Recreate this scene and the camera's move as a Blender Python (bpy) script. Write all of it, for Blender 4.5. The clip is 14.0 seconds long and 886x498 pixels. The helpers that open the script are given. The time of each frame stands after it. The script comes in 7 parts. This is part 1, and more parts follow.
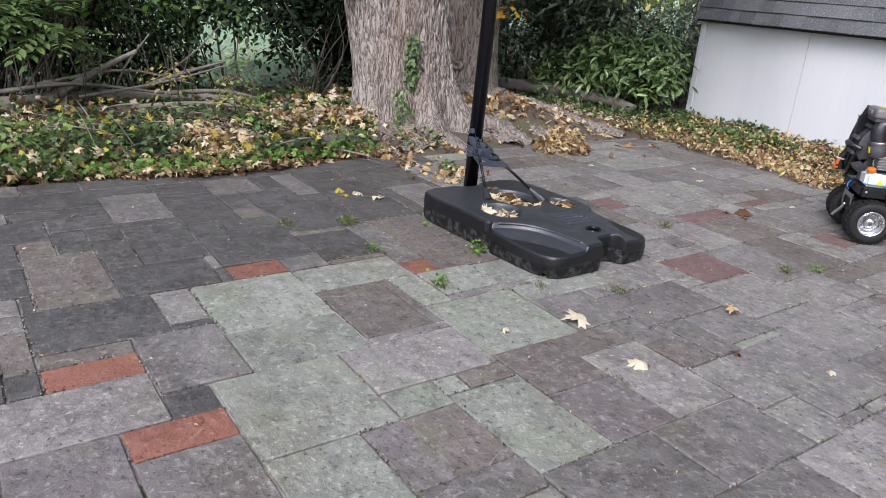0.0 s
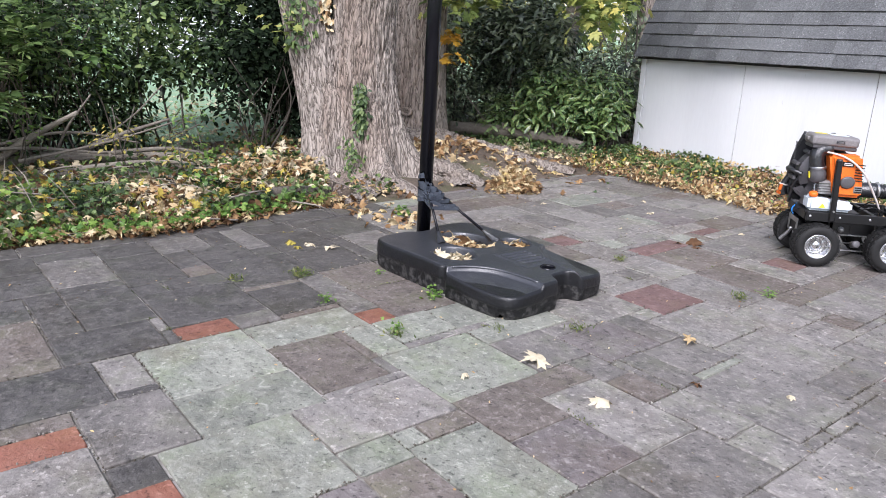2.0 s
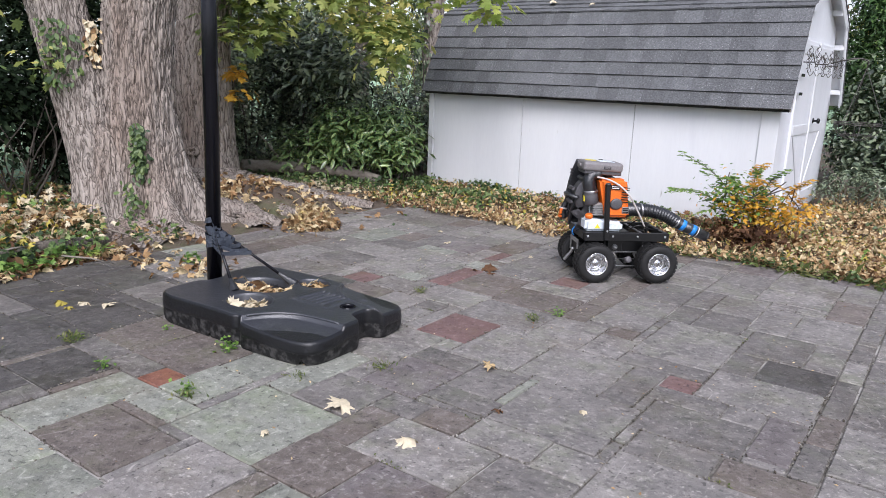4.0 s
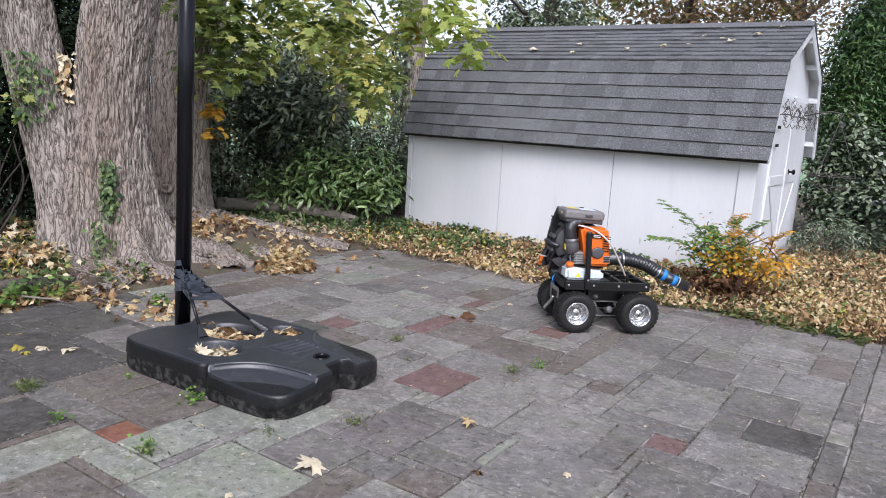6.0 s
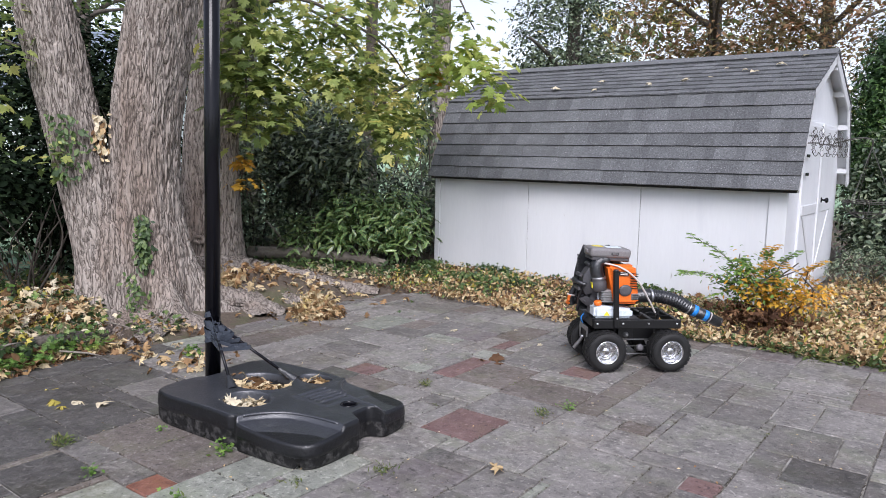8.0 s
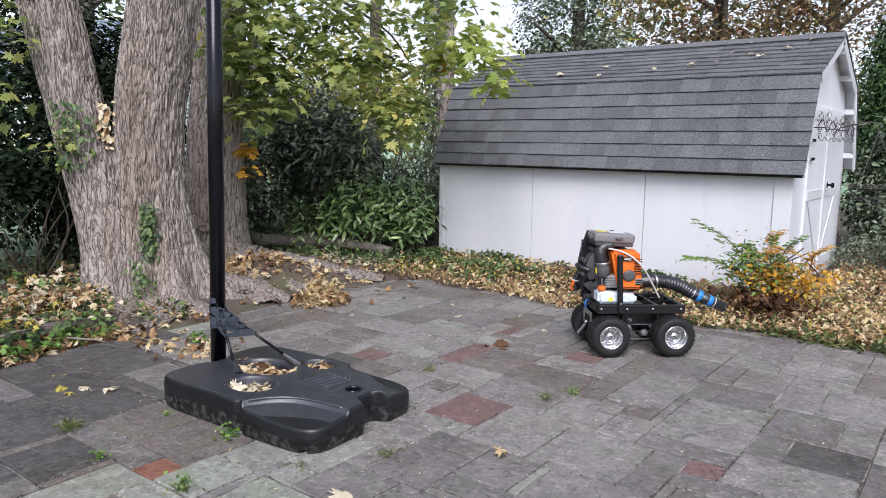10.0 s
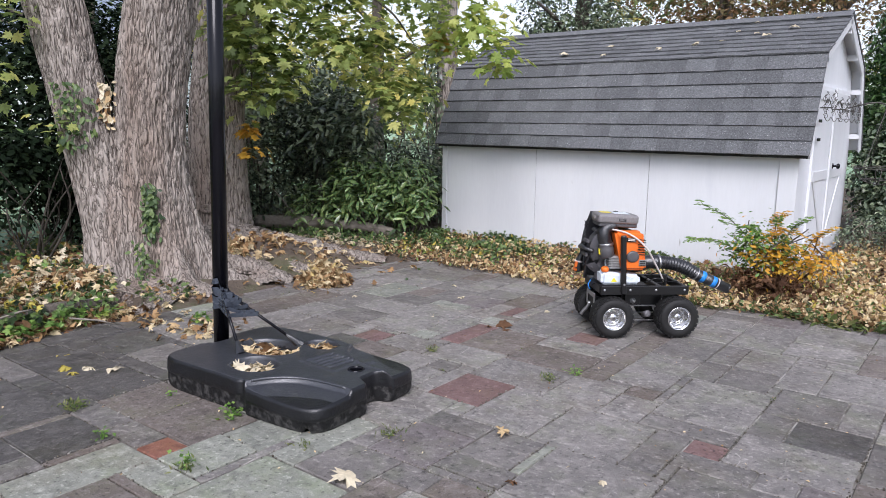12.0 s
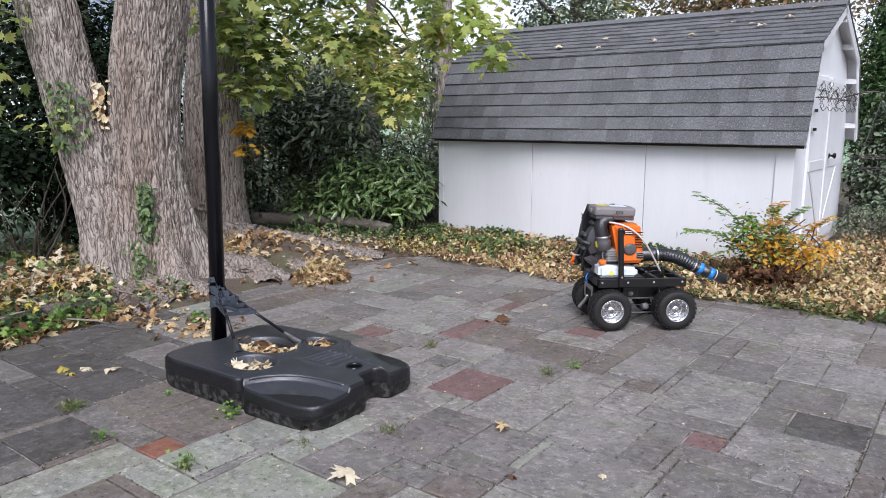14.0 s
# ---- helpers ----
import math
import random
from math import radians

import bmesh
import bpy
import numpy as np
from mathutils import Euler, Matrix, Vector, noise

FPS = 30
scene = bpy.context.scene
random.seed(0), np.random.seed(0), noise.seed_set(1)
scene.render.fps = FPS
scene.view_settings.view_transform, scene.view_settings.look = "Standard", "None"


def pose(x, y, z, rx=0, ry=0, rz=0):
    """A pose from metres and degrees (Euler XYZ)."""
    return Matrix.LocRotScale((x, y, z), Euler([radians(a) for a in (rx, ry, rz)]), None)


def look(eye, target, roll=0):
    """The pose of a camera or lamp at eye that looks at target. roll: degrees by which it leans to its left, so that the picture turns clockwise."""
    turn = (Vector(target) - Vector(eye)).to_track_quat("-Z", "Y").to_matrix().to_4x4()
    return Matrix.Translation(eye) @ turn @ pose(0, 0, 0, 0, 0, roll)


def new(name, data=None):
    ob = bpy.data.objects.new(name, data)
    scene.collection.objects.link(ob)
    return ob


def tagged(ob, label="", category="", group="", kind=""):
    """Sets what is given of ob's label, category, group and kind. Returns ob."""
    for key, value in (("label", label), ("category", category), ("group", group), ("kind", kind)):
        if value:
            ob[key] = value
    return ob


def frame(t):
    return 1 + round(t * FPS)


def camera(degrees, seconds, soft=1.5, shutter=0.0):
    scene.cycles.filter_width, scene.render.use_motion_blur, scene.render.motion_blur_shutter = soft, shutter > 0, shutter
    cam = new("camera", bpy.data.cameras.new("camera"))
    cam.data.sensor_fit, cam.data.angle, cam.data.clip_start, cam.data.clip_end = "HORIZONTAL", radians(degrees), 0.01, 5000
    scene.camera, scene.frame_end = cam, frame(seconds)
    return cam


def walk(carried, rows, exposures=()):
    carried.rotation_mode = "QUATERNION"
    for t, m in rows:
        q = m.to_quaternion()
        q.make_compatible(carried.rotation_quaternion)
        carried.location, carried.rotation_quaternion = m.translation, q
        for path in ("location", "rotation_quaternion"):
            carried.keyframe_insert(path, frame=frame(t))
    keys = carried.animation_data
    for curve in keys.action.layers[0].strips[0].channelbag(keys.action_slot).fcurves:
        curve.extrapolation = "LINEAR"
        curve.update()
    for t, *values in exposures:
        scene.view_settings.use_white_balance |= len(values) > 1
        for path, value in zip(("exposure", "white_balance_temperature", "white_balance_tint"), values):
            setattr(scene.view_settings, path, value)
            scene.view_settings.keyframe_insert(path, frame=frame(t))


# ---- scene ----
cam = camera(63.0, 14.0, soft=0.6)
PATH = [
    (0, (0.208, 0.525, 1.375), (-1.316, 1.619, 0.682), 4.73),
    (0.5, (0.224, 0.547, 1.371), (-1.326, 1.613, 0.694), 4.17),
    (1, (0.205, 0.552, 1.37), (-1.366, 1.612, 0.73), 3.37),
    (1.5, (0.205, 0.563, 1.373), (-1.355, 1.659, 0.767), 2.86),
    (2, (0.194, 0.587, 1.371), (-1.303, 1.783, 0.799), 2.35),
    (2.5, (0.183, 0.619, 1.374), (-1.177, 1.99, 0.855), 1.47),
    (3, (0.205, 0.687, 1.368), (-1.022, 2.201, 0.92), 0.37),
    (3.2, (0.237, 0.689, 1.39), (-0.974, 2.215, 0.937), 0.56),
    (5.3, (0.066, 0.741, 1.39), (-0.982, 2.386, 0.948), 3.82),
    (5.5, (0.069, 0.757, 1.402), (-1.001, 2.393, 0.981), 3.75),
    (6, (0.089, 0.778, 1.413), (-1.013, 2.408, 1.055), 3.49),
    (6.5, (0.104, 0.797, 1.424), (-1.02, 2.415, 1.082), 2.57),
    (7, (0.105, 0.81, 1.441), (-1.042, 2.422, 1.143), 1.46),
    (7.5, (0.116, 0.806, 1.446), (-1.055, 2.405, 1.182), 1.35),
    (8, (0.145, 0.803, 1.445), (-1.047, 2.388, 1.19), 1.11),
    (10.5, (0.158, 0.804, 1.431), (-1.044, 2.375, 1.135), 0.8),
    (11, (0.158, 0.805, 1.431), (-1.044, 2.373, 1.125), 0.8),
    (11.5, (0.152, 0.81, 1.42), (-1.048, 2.375, 1.089), 0.73),
    (12, (0.149, 0.815, 1.42), (-1.053, 2.378, 1.083), 0.83),
    (12.5, (0.151, 0.818, 1.42), (-1.053, 2.377, 1.075), 0.62),
    (13, (0.141, 0.822, 1.42), (-1.061, 2.382, 1.073), 0.45),
    (13.5, (0.15, 0.825, 1.42), (-1.047, 2.389, 1.074), 0.2),
    (14, (0.149, 0.827, 1.421), (-1.047, 2.391, 1.07), 0.05),
]
walk(cam, [(t, look(eye, target, roll)) for t, eye, target, roll in PATH], exposures=[(0.0, 0.62, 6230, 17), (1.0, 0.80, 6230, 17), (1.5, 0.95, 6230, 17), (2.5, 0.96, 6230, 17), (3.2, 0.80, 6230, 17), (5.5, 0.60, 6190, 17), (14.0, 0.60, 6190, 17)])

# ---- world and light ----
world = bpy.data.worlds.new("world")
scene.world = world
world.use_nodes = True
wn = world.node_tree
wn.nodes.clear()
sky = wn.nodes.new("ShaderNodeTexSky")
sky.sky_type, sky.sun_disc = "NISHITA", False
sky.sun_elevation, sky.sun_rotation = radians(47), radians(143)
sky.air_density, sky.dust_density, sky.ozone_density = 1.0, 1.2, 1.5
pale = wn.nodes.new("ShaderNodeHueSaturation")
pale.inputs["Saturation"].default_value = 0.42
bg = wn.nodes.new("ShaderNodeBackground")
bg.inputs["Strength"].default_value = 0.135
wo = wn.nodes.new("ShaderNodeOutputWorld")
wn.links.new(sky.outputs[0], pale.inputs["Color"])
wn.links.new(pale.outputs[0], bg.inputs["Color"])
wn.links.new(bg.outputs[0], wo.inputs["Surface"])
sun_data = bpy.data.lights.new("sun", "SUN")
sun_data.energy, sun_data.angle, sun_data.color = 2.35, radians(34), (1.0, 0.985, 0.985)
sun = new("sun", sun_data)
sun.matrix_world = look((5.6, -7.5, 10.0), (0, 0, 0))

# ---- materials ----
def noise_node(nt, vec, scale, detail=4, rough=0.6):
    n = nt.nodes.new("ShaderNodeTexNoise")
    n.inputs["Scale"].default_value, n.inputs["Detail"].default_value, n.inputs["Roughness"].default_value = scale, detail, rough
    nt.links.new(vec, n.inputs["Vector"])
    return n.outputs["Fac"]


def ramp_node(nt, fac, stops):
    r = nt.nodes.new("ShaderNodeValToRGB")
    e = r.color_ramp.elements
    while len(e) < len(stops):
        e.new(0.5)
    for el, (p, c) in zip(e, stops):
        el.position, el.color = p, (*c, 1)
    nt.links.new(fac, r.inputs["Fac"])
    return r.outputs["Color"]


def mix_node(nt, fac, a, b, kind="MIX"):
    m = nt.nodes.new("ShaderNodeMix")
    m.data_type, m.blend_type = "RGBA", kind
    for sock, v in ((m.inputs[0], fac), (m.inputs[6], a), (m.inputs[7], b)):
        if isinstance(v, (int, float)):
            sock.default_value = v
        elif isinstance(v, tuple):
            sock.default_value = (*v, 1)
        else:
            nt.links.new(v, sock)
    return m.outputs[2]


def math_node(nt, op, a, b=0.0):
    m = nt.nodes.new("ShaderNodeMath")
    m.operation = op
    for sock, v in zip(m.inputs, (a, b)):
        if isinstance(v, (int, float)):
            sock.default_value = v
        else:
            nt.links.new(v, sock)
    return m.outputs[0]


def coords(nt, space="object", stretch=(1, 1, 1), shift=True):
    """World or object coordinates, shifted at random from object to object."""
    if space == "world":
        v = nt.nodes.new("ShaderNodeNewGeometry").outputs["Position"]
    else:
        v = nt.nodes.new("ShaderNodeTexCoord").outputs["Object"]
    mp = nt.nodes.new("ShaderNodeMapping")
    mp.inputs["Scale"].default_value = stretch
    nt.links.new(v, mp.inputs["Vector"])
    if shift:
        rnd = nt.nodes.new("ShaderNodeObjectInfo").outputs["Random"]
        nt.links.new(math_node(nt, "MULTIPLY", rnd, 37.0), mp.inputs["Location"])
    return mp.outputs["Vector"]


def surface(name, dark, light, scale=6.0, rough=0.8, bump=0.3, grain=60.0, depth=0.004, metal=0.0, space="object",
            stretch=(1, 1, 1), spot=None, spot_scale=3.0, spot_at=0.62, vary=0.12, gloss_vary=0.1, coat=0.0, spec=0.5, spots2=None, grit=0.35):
    """A painted, mineral or plastic surface: broad variation, fine grain, optional stains, and bump."""
    m = bpy.data.materials.new(name)
    m.use_nodes = True
    nt = m.node_tree
    b = nt.nodes["Principled BSDF"]
    v = coords(nt, space, stretch)
    big, fine = noise_node(nt, v, scale, 5), noise_node(nt, v, grain, 4, 0.7)
    col = ramp_node(nt, big, [(0.3, dark), (0.7, light)])
    col = mix_node(nt, grit, col, ramp_node(nt, fine, [(0.3, tuple(c * 0.55 for c in dark)), (0.7, tuple(min(1, c * 1.25) for c in light))]))
    if spot:
        f = ramp_node(nt, noise_node(nt, v, spot_scale, 6, 0.65), [(spot_at - 0.06, (0, 0, 0)), (spot_at + 0.06, (1, 1, 1))])
        col = mix_node(nt, f, col, spot)
    if spots2:
        f = ramp_node(nt, noise_node(nt, v, spots2[1], 3, 0.5), [(spots2[2], (0, 0, 0)), (spots2[2] + 0.04, (1, 1, 1))])
        col = mix_node(nt, f, col, spots2[0])
    rnd = nt.nodes.new("ShaderNodeObjectInfo").outputs["Random"]
    hs = nt.nodes.new("ShaderNodeHueSaturation")
    nt.links.new(math_node(nt, "ADD", math_node(nt, "MULTIPLY", rnd, 2 * vary), 1 - vary), hs.inputs["Value"])
    nt.links.new(col, hs.inputs["Color"])
    nt.links.new(hs.outputs[0], b.inputs["Base Color"])
    nt.links.new(math_node(nt, "ADD", math_node(nt, "MULTIPLY", big, gloss_vary * 2), rough - gloss_vary), b.inputs["Roughness"])
    b.inputs["Metallic"].default_value, b.inputs["Coat Weight"].default_value = metal, coat
    b.inputs["Specular IOR Level"].default_value = spec
    if bump:
        bm_ = nt.nodes.new("ShaderNodeBump")
        bm_.inputs["Strength"].default_value, bm_.inputs["Distance"].default_value = bump, depth
        nt.links.new(math_node(nt, "ADD", fine, math_node(nt, "MULTIPLY", big, 0.8)), bm_.inputs["Height"])
        nt.links.new(bm_.outputs[0], b.inputs["Normal"])
    return m


def leafy(name, stops, through_light=0.35, rough=0.45, spec=0.4, spot=None):
    """Leaves: the colour differs from leaf to leaf, and some light comes through them."""
    m = bpy.data.materials.new(name)
    m.use_nodes = True
    nt = m.node_tree
    b, out = nt.nodes["Principled BSDF"], nt.nodes["Material Output"]
    isl = nt.nodes.new("ShaderNodeNewGeometry").outputs["Random Per Island"]
    v = coords(nt, "object", shift=False)
    f = math_node(nt, "ADD", math_node(nt, "MULTIPLY", isl, 0.75), math_node(nt, "MULTIPLY", math_node(nt, "SUBTRACT", noise_node(nt, v, 1.3, 2), 0.4), 0.9))
    col = ramp_node(nt, f, stops)
    col = mix_node(nt, 0.3, col, ramp_node(nt, noise_node(nt, v, 45, 3), [(0.35, (0.25, 0.25, 0.2)), (0.65, (1, 1, 1))]), "MULTIPLY")
    if spot:
        k = ramp_node(nt, noise_node(nt, v, 60, 2), [(0.55, (0, 0, 0)), (0.6, (1, 1, 1))])
        col = mix_node(nt, k, col, spot)
    nt.links.new(col, b.inputs["Base Color"])
    b.inputs["Roughness"].default_value, b.inputs["Specular IOR Level"].default_value = rough, spec
    if through_light:
        tr = nt.nodes.new("ShaderNodeBsdfTranslucent")
        nt.links.new(col, tr.inputs["Color"])
        mx = nt.nodes.new("ShaderNodeMixShader")
        mx.inputs[0].default_value = through_light
        nt.links.new(b.outputs[0], mx.inputs[1])
        nt.links.new(tr.outputs[0], mx.inputs[2])
        nt.links.new(mx.outputs[0], out.inputs["Surface"])
    return m


def slab_surface(name, dark, light, pale, rough=0.62, vary=0.10):
    """Cleft paving: cloudy tone, pale worn flecks, dark pits, thin scratches, layered relief."""
    m = bpy.data.materials.new(name)
    m.use_nodes = True
    nt = m.node_tree
    b = nt.nodes["Principled BSDF"]
    v, w = coords(nt, "world"), coords(nt, "world", shift=False)
    vs = coords(nt, "world", (1.0, 3.2, 1.0))
    vt = coords(nt, "world", (2.6, 0.9, 1.0))

    def mask(fac, lo, hi, top=1.0):
        return ramp_node(nt, fac, [(lo, (0, 0, 0)), (hi, (top, top, top))])

    big, mid, fine = noise_node(nt, v, 3.4, 6, 0.65), noise_node(nt, v, 13, 6, 0.72), noise_node(nt, v, 42, 3, 0.6)
    streak = noise_node(nt, vs, 8, 6, 0.7)
    col = ramp_node(nt, big, [(0.3, dark), (0.7, light)])
    # green and brown casts
    col = mix_node(nt, mask(noise_node(nt, v, 4.2, 5, 0.65), 0.5, 0.66, 0.55), col, tuple(c * k for c, k in zip(light, (0.86, 0.98, 0.74))))
    col = mix_node(nt, mask(noise_node(nt, w, 1.5, 6, 0.7), 0.5, 0.68, 0.65), col, tuple(c * k for c, k in zip(dark, (0.95, 0.84, 0.68))))
    # worn pale patches, dark blotches
    col = mix_node(nt, mask(mid, 0.53, 0.68, 0.42), col, pale)
    col = mix_node(nt, mask(streak, 0.55, 0.66, 0.22), col, pale)
    col = mix_node(nt, mask(noise_node(nt, v, 9.5, 8, 0.78), 0.53, 0.65, 0.7), col, tuple(c * 0.5 for c in dark))
    col = mix_node(nt, mask(noise_node(nt, v, 15, 10, 0.82), 0.51, 0.63, 0.5), col, pale)
    # flecks, pits and thin curved scratches
    col = mix_node(nt, mask(fine, 0.60, 0.68, 0.5), col, tuple(min(1, c * 1.3) for c in pale))
    col = mix_node(nt, mask(math_node(nt, "SUBTRACT", 1.0, fine), 0.61, 0.68, 0.75), col, tuple(c * 0.35 for c in dark))
    line = math_node(nt, "ABSOLUTE", math_node(nt, "SUBTRACT", noise_node(nt, vt, 1.5, 2, 0.3), 0.5))
    scr = math_node(nt, "MULTIPLY", mask(math_node(nt, "SUBTRACT", 0.004, line), 0.0, 0.004, 0.6), mask(noise_node(nt, v, 9, 3), 0.50, 0.64))
    col = mix_node(nt, scr, col, tuple(min(1, c * 1.35) for c in pale))
    rnd = nt.nodes.new("ShaderNodeObjectInfo").outputs["Random"]
    hs = nt.nodes.new("ShaderNodeHueSaturation")
    nt.links.new(math_node(nt, "ADD", math_node(nt, "MULTIPLY", rnd, 2 * vary), 1 - vary), hs.inputs["Value"])
    nt.links.new(col, hs.inputs["Color"])
    nt.links.new(hs.outputs[0], b.inputs["Base Color"])
    nt.links.new(math_node(nt, "ADD", math_node(nt, "MULTIPLY", mid, 0.35), rough - 0.17), b.inputs["Roughness"])
    b.inputs["Specular IOR Level"].default_value = 0.4
    bp = nt.nodes.new("ShaderNodeBump")
    bp.inputs["Strength"].default_value, bp.inputs["Distance"].default_value = 0.9, 0.010
    nt.links.new(math_node(nt, "ADD", math_node(nt, "ADD", math_node(nt, "MULTIPLY", fine, 0.4), math_node(nt, "MULTIPLY", streak, 0.35)), math_node(nt, "MULTIPLY", mid, 1.4)), bp.inputs["Height"])
    nt.links.new(bp.outputs[0], b.inputs["Normal"])
    return m


slab_grey = slab_surface("slab_grey", (0.1401, 0.1316, 0.1246), (0.2385, 0.2210, 0.2073), (0.4039, 0.3769, 0.3488))
slab_green = slab_surface("slab_green", (0.1720, 0.1789, 0.1535), (0.2634, 0.2674, 0.2291), (0.4055, 0.4057, 0.3536))
slab_dark = slab_surface("slab_dark", (0.1034, 0.0965, 0.0907), (0.1806, 0.1669, 0.1565), (0.3206, 0.2964, 0.2752), 0.56)
slab_brown = slab_surface("slab_brown", (0.1020, 0.0859, 0.0750), (0.1680, 0.1434, 0.1272), (0.2750, 0.2464, 0.2293), 0.7)
slab_purple = slab_surface("slab_purple", (0.1198, 0.1029, 0.1023), (0.1862, 0.1646, 0.1602), (0.2957, 0.2754, 0.2644))
slab_red = slab_surface("slab_red", (0.19, 0.080, 0.055), (0.255, 0.108, 0.075), (0.30, 0.155, 0.118), 0.75)
slab_dull_red = slab_surface("slab_dull_red", (0.135, 0.084, 0.0798), (0.195, 0.118, 0.1092), (0.27, 0.19, 0.1764), 0.7)
slab_darkest = slab_surface("slab_darkest", (0.0542, 0.0510, 0.0494), (0.0992, 0.0930, 0.0888), (0.1904, 0.1792, 0.1668), 0.5)
joint_dirt = surface("joint_dirt", (0.05, 0.045, 0.038), (0.20, 0.185, 0.16), 8, 0.95, 0.8, 90, 0.01, space="world", spot=(0.36, 0.345, 0.32), spot_scale=3, spot_at=0.53, spots2=((0.06, 0.085, 0.03), 4, 0.64))
soil = surface("soil", (0.0700, 0.0524, 0.0386), (0.1610, 0.1242, 0.0938), 3, 0.95, 1.0, 40, 0.03, space="world", spot=(0.0980, 0.1035, 0.0483), spot_scale=2.0, spot_at=0.58)
lawn_mat = surface("lawn", (0.2210, 0.3770, 0.2340), (0.3510, 0.5200, 0.3380), 2, 0.95, 1.0, 30, 0.05, space="world", spot=(0.3900, 0.3770, 0.1820), spot_scale=5, spot_at=0.6)
def bark_surface(name, crack, dark, light, tint, scale=16.0):
    """Furrowed bark: long plates parted by dark cracks, grey-green in places."""
    m = bpy.data.materials.new(name)
    m.use_nodes = True
    nt = m.node_tree
    b = nt.nodes["Principled BSDF"]
    v = coords(nt, "object", (1, 1, 0.155), shift=False)
    wob = nt.nodes.new("ShaderNodeVectorMath")
    wob.operation = "MULTIPLY_ADD"
    n3 = nt.nodes.new("ShaderNodeTexNoise")
    n3.inputs["Scale"].default_value = 7.0
    nt.links.new(v, n3.inputs["Vector"])
    nt.links.new(n3.outputs["Color"], wob.inputs[0])
    wob.inputs[1].default_value = (0.045, 0.045, 0.05)
    nt.links.new(v, wob.inputs[2])
    # winding fissures that part and meet again
    long_cut = math_node(nt, "ABSOLUTE", math_node(nt, "SUBTRACT", noise_node(nt, wob.outputs[0], scale, 2, 0.5), 0.5))
    short_cut = math_node(nt, "ABSOLUTE", math_node(nt, "SUBTRACT", noise_node(nt, wob.outputs[0], scale * 1.9, 2, 0.5), 0.5))
    big, fine = noise_node(nt, v, 5.5, 6, 0.7), noise_node(nt, v, 60, 4, 0.7)
    plate = ramp_node(nt, math_node(nt, "ADD", math_node(nt, "MULTIPLY", big, 0.6), math_node(nt, "MULTIPLY", fine, 0.4)), [(0.35, dark), (0.65, light)])
    plate = mix_node(nt, ramp_node(nt, noise_node(nt, v, 1.6, 5), [(0.52, (0, 0, 0)), (0.68, (0.8, 0.8, 0.8))]), plate, tint)
    rise = math_node(nt, "MINIMUM", long_cut, math_node(nt, "ADD", math_node(nt, "MULTIPLY", short_cut, 1.2), 0.012))
    col = mix_node(nt, ramp_node(nt, rise, [(0.004, (0, 0, 0)), (0.042, (1, 1, 1))]), crack, plate)
    nt.links.new(col, b.inputs["Base Color"])
    b.inputs["Roughness"].default_value, b.inputs["Specular IOR Level"].default_value = 0.95, 0.2
    bp = nt.nodes.new("ShaderNodeBump")
    bp.inputs["Strength"].default_value, bp.inputs["Distance"].default_value = 1.0, 0.011
    nt.links.new(math_node(nt, "ADD", ramp_node(nt, rise, [(0.0, (0, 0, 0)), (0.10, (1, 1, 1))]), math_node(nt, "MULTIPLY", fine, 0.3)), bp.inputs["Height"])
    nt.links.new(bp.outputs[0], b.inputs["Normal"])
    return m


bark = bark_surface("bark", (0.098, 0.079, 0.066), (0.262, 0.226, 0.196), (0.42, 0.372, 0.328), (0.295, 0.224, 0.18), 17.0)
bark_dark = surface("bark_dark", (0.06, 0.05, 0.042), (0.14, 0.12, 0.10), 4, 0.95, 1.0, 40, 0.02, stretch=(1, 1, 0.3))
twig_bark = surface("twig_bark", (0.09, 0.07, 0.055), (0.19, 0.155, 0.125), 5, 0.9, 0.8, 50, 0.01, stretch=(1, 1, 0.3))
dead_wood = surface("dead_wood", (0.13, 0.111, 0.09), (0.28, 0.25, 0.208), 5, 0.9, 0.8, 50, 0.01, stretch=(0.3, 1, 1))
white_paint = surface("white_paint", (0.64, 0.652, 0.672), (0.71, 0.722, 0.738), 1.3, 0.5, 0.12, 50, 0.0015, stretch=(1, 1, 0.14), vary=0.02, spot=(0.605, 0.62, 0.65), spot_scale=1.6, spot_at=0.64, grit=0.05, spots2=((0.40, 0.39, 0.37), 22, 0.725))
worn_white = surface("worn_white", (0.68, 0.695, 0.725), (0.76, 0.775, 0.80), 2, 0.55, 0.25, 60, 0.002, stretch=(1, 1, 0.15), vary=0.03, grit=0.08, spots2=((0.42, 0.41, 0.39), 7, 0.72))
bare_board = surface("bare_board", (0.16, 0.14, 0.12), (0.3, 0.27, 0.24), 6, 0.9, 0.5, 60, 0.004)
shingle = surface("shingle", (0.092, 0.095, 0.099), (0.143, 0.148, 0.154), 5, 0.95, 1.0, 65, 0.008, space="world", vary=0.19, spots2=((0.34, 0.34, 0.34), 95, 0.65), grit=0.85)
eave_black = surface("eave_black", (0.02, 0.02, 0.02), (0.035, 0.035, 0.035), 4, 0.95, 0.5, 200, 0.003)
black_plastic = surface("black_plastic", (0.007, 0.0075, 0.009), (0.017, 0.018, 0.022), 6, 0.34, 0.9, 55, 0.004, vary=0.02, spot=(0.03, 0.03, 0.03), spot_scale=9, spot_at=0.6, gloss_vary=0.2, spec=0.9)
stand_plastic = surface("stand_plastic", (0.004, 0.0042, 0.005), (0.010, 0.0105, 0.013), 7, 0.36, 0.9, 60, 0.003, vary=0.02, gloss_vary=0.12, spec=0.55)
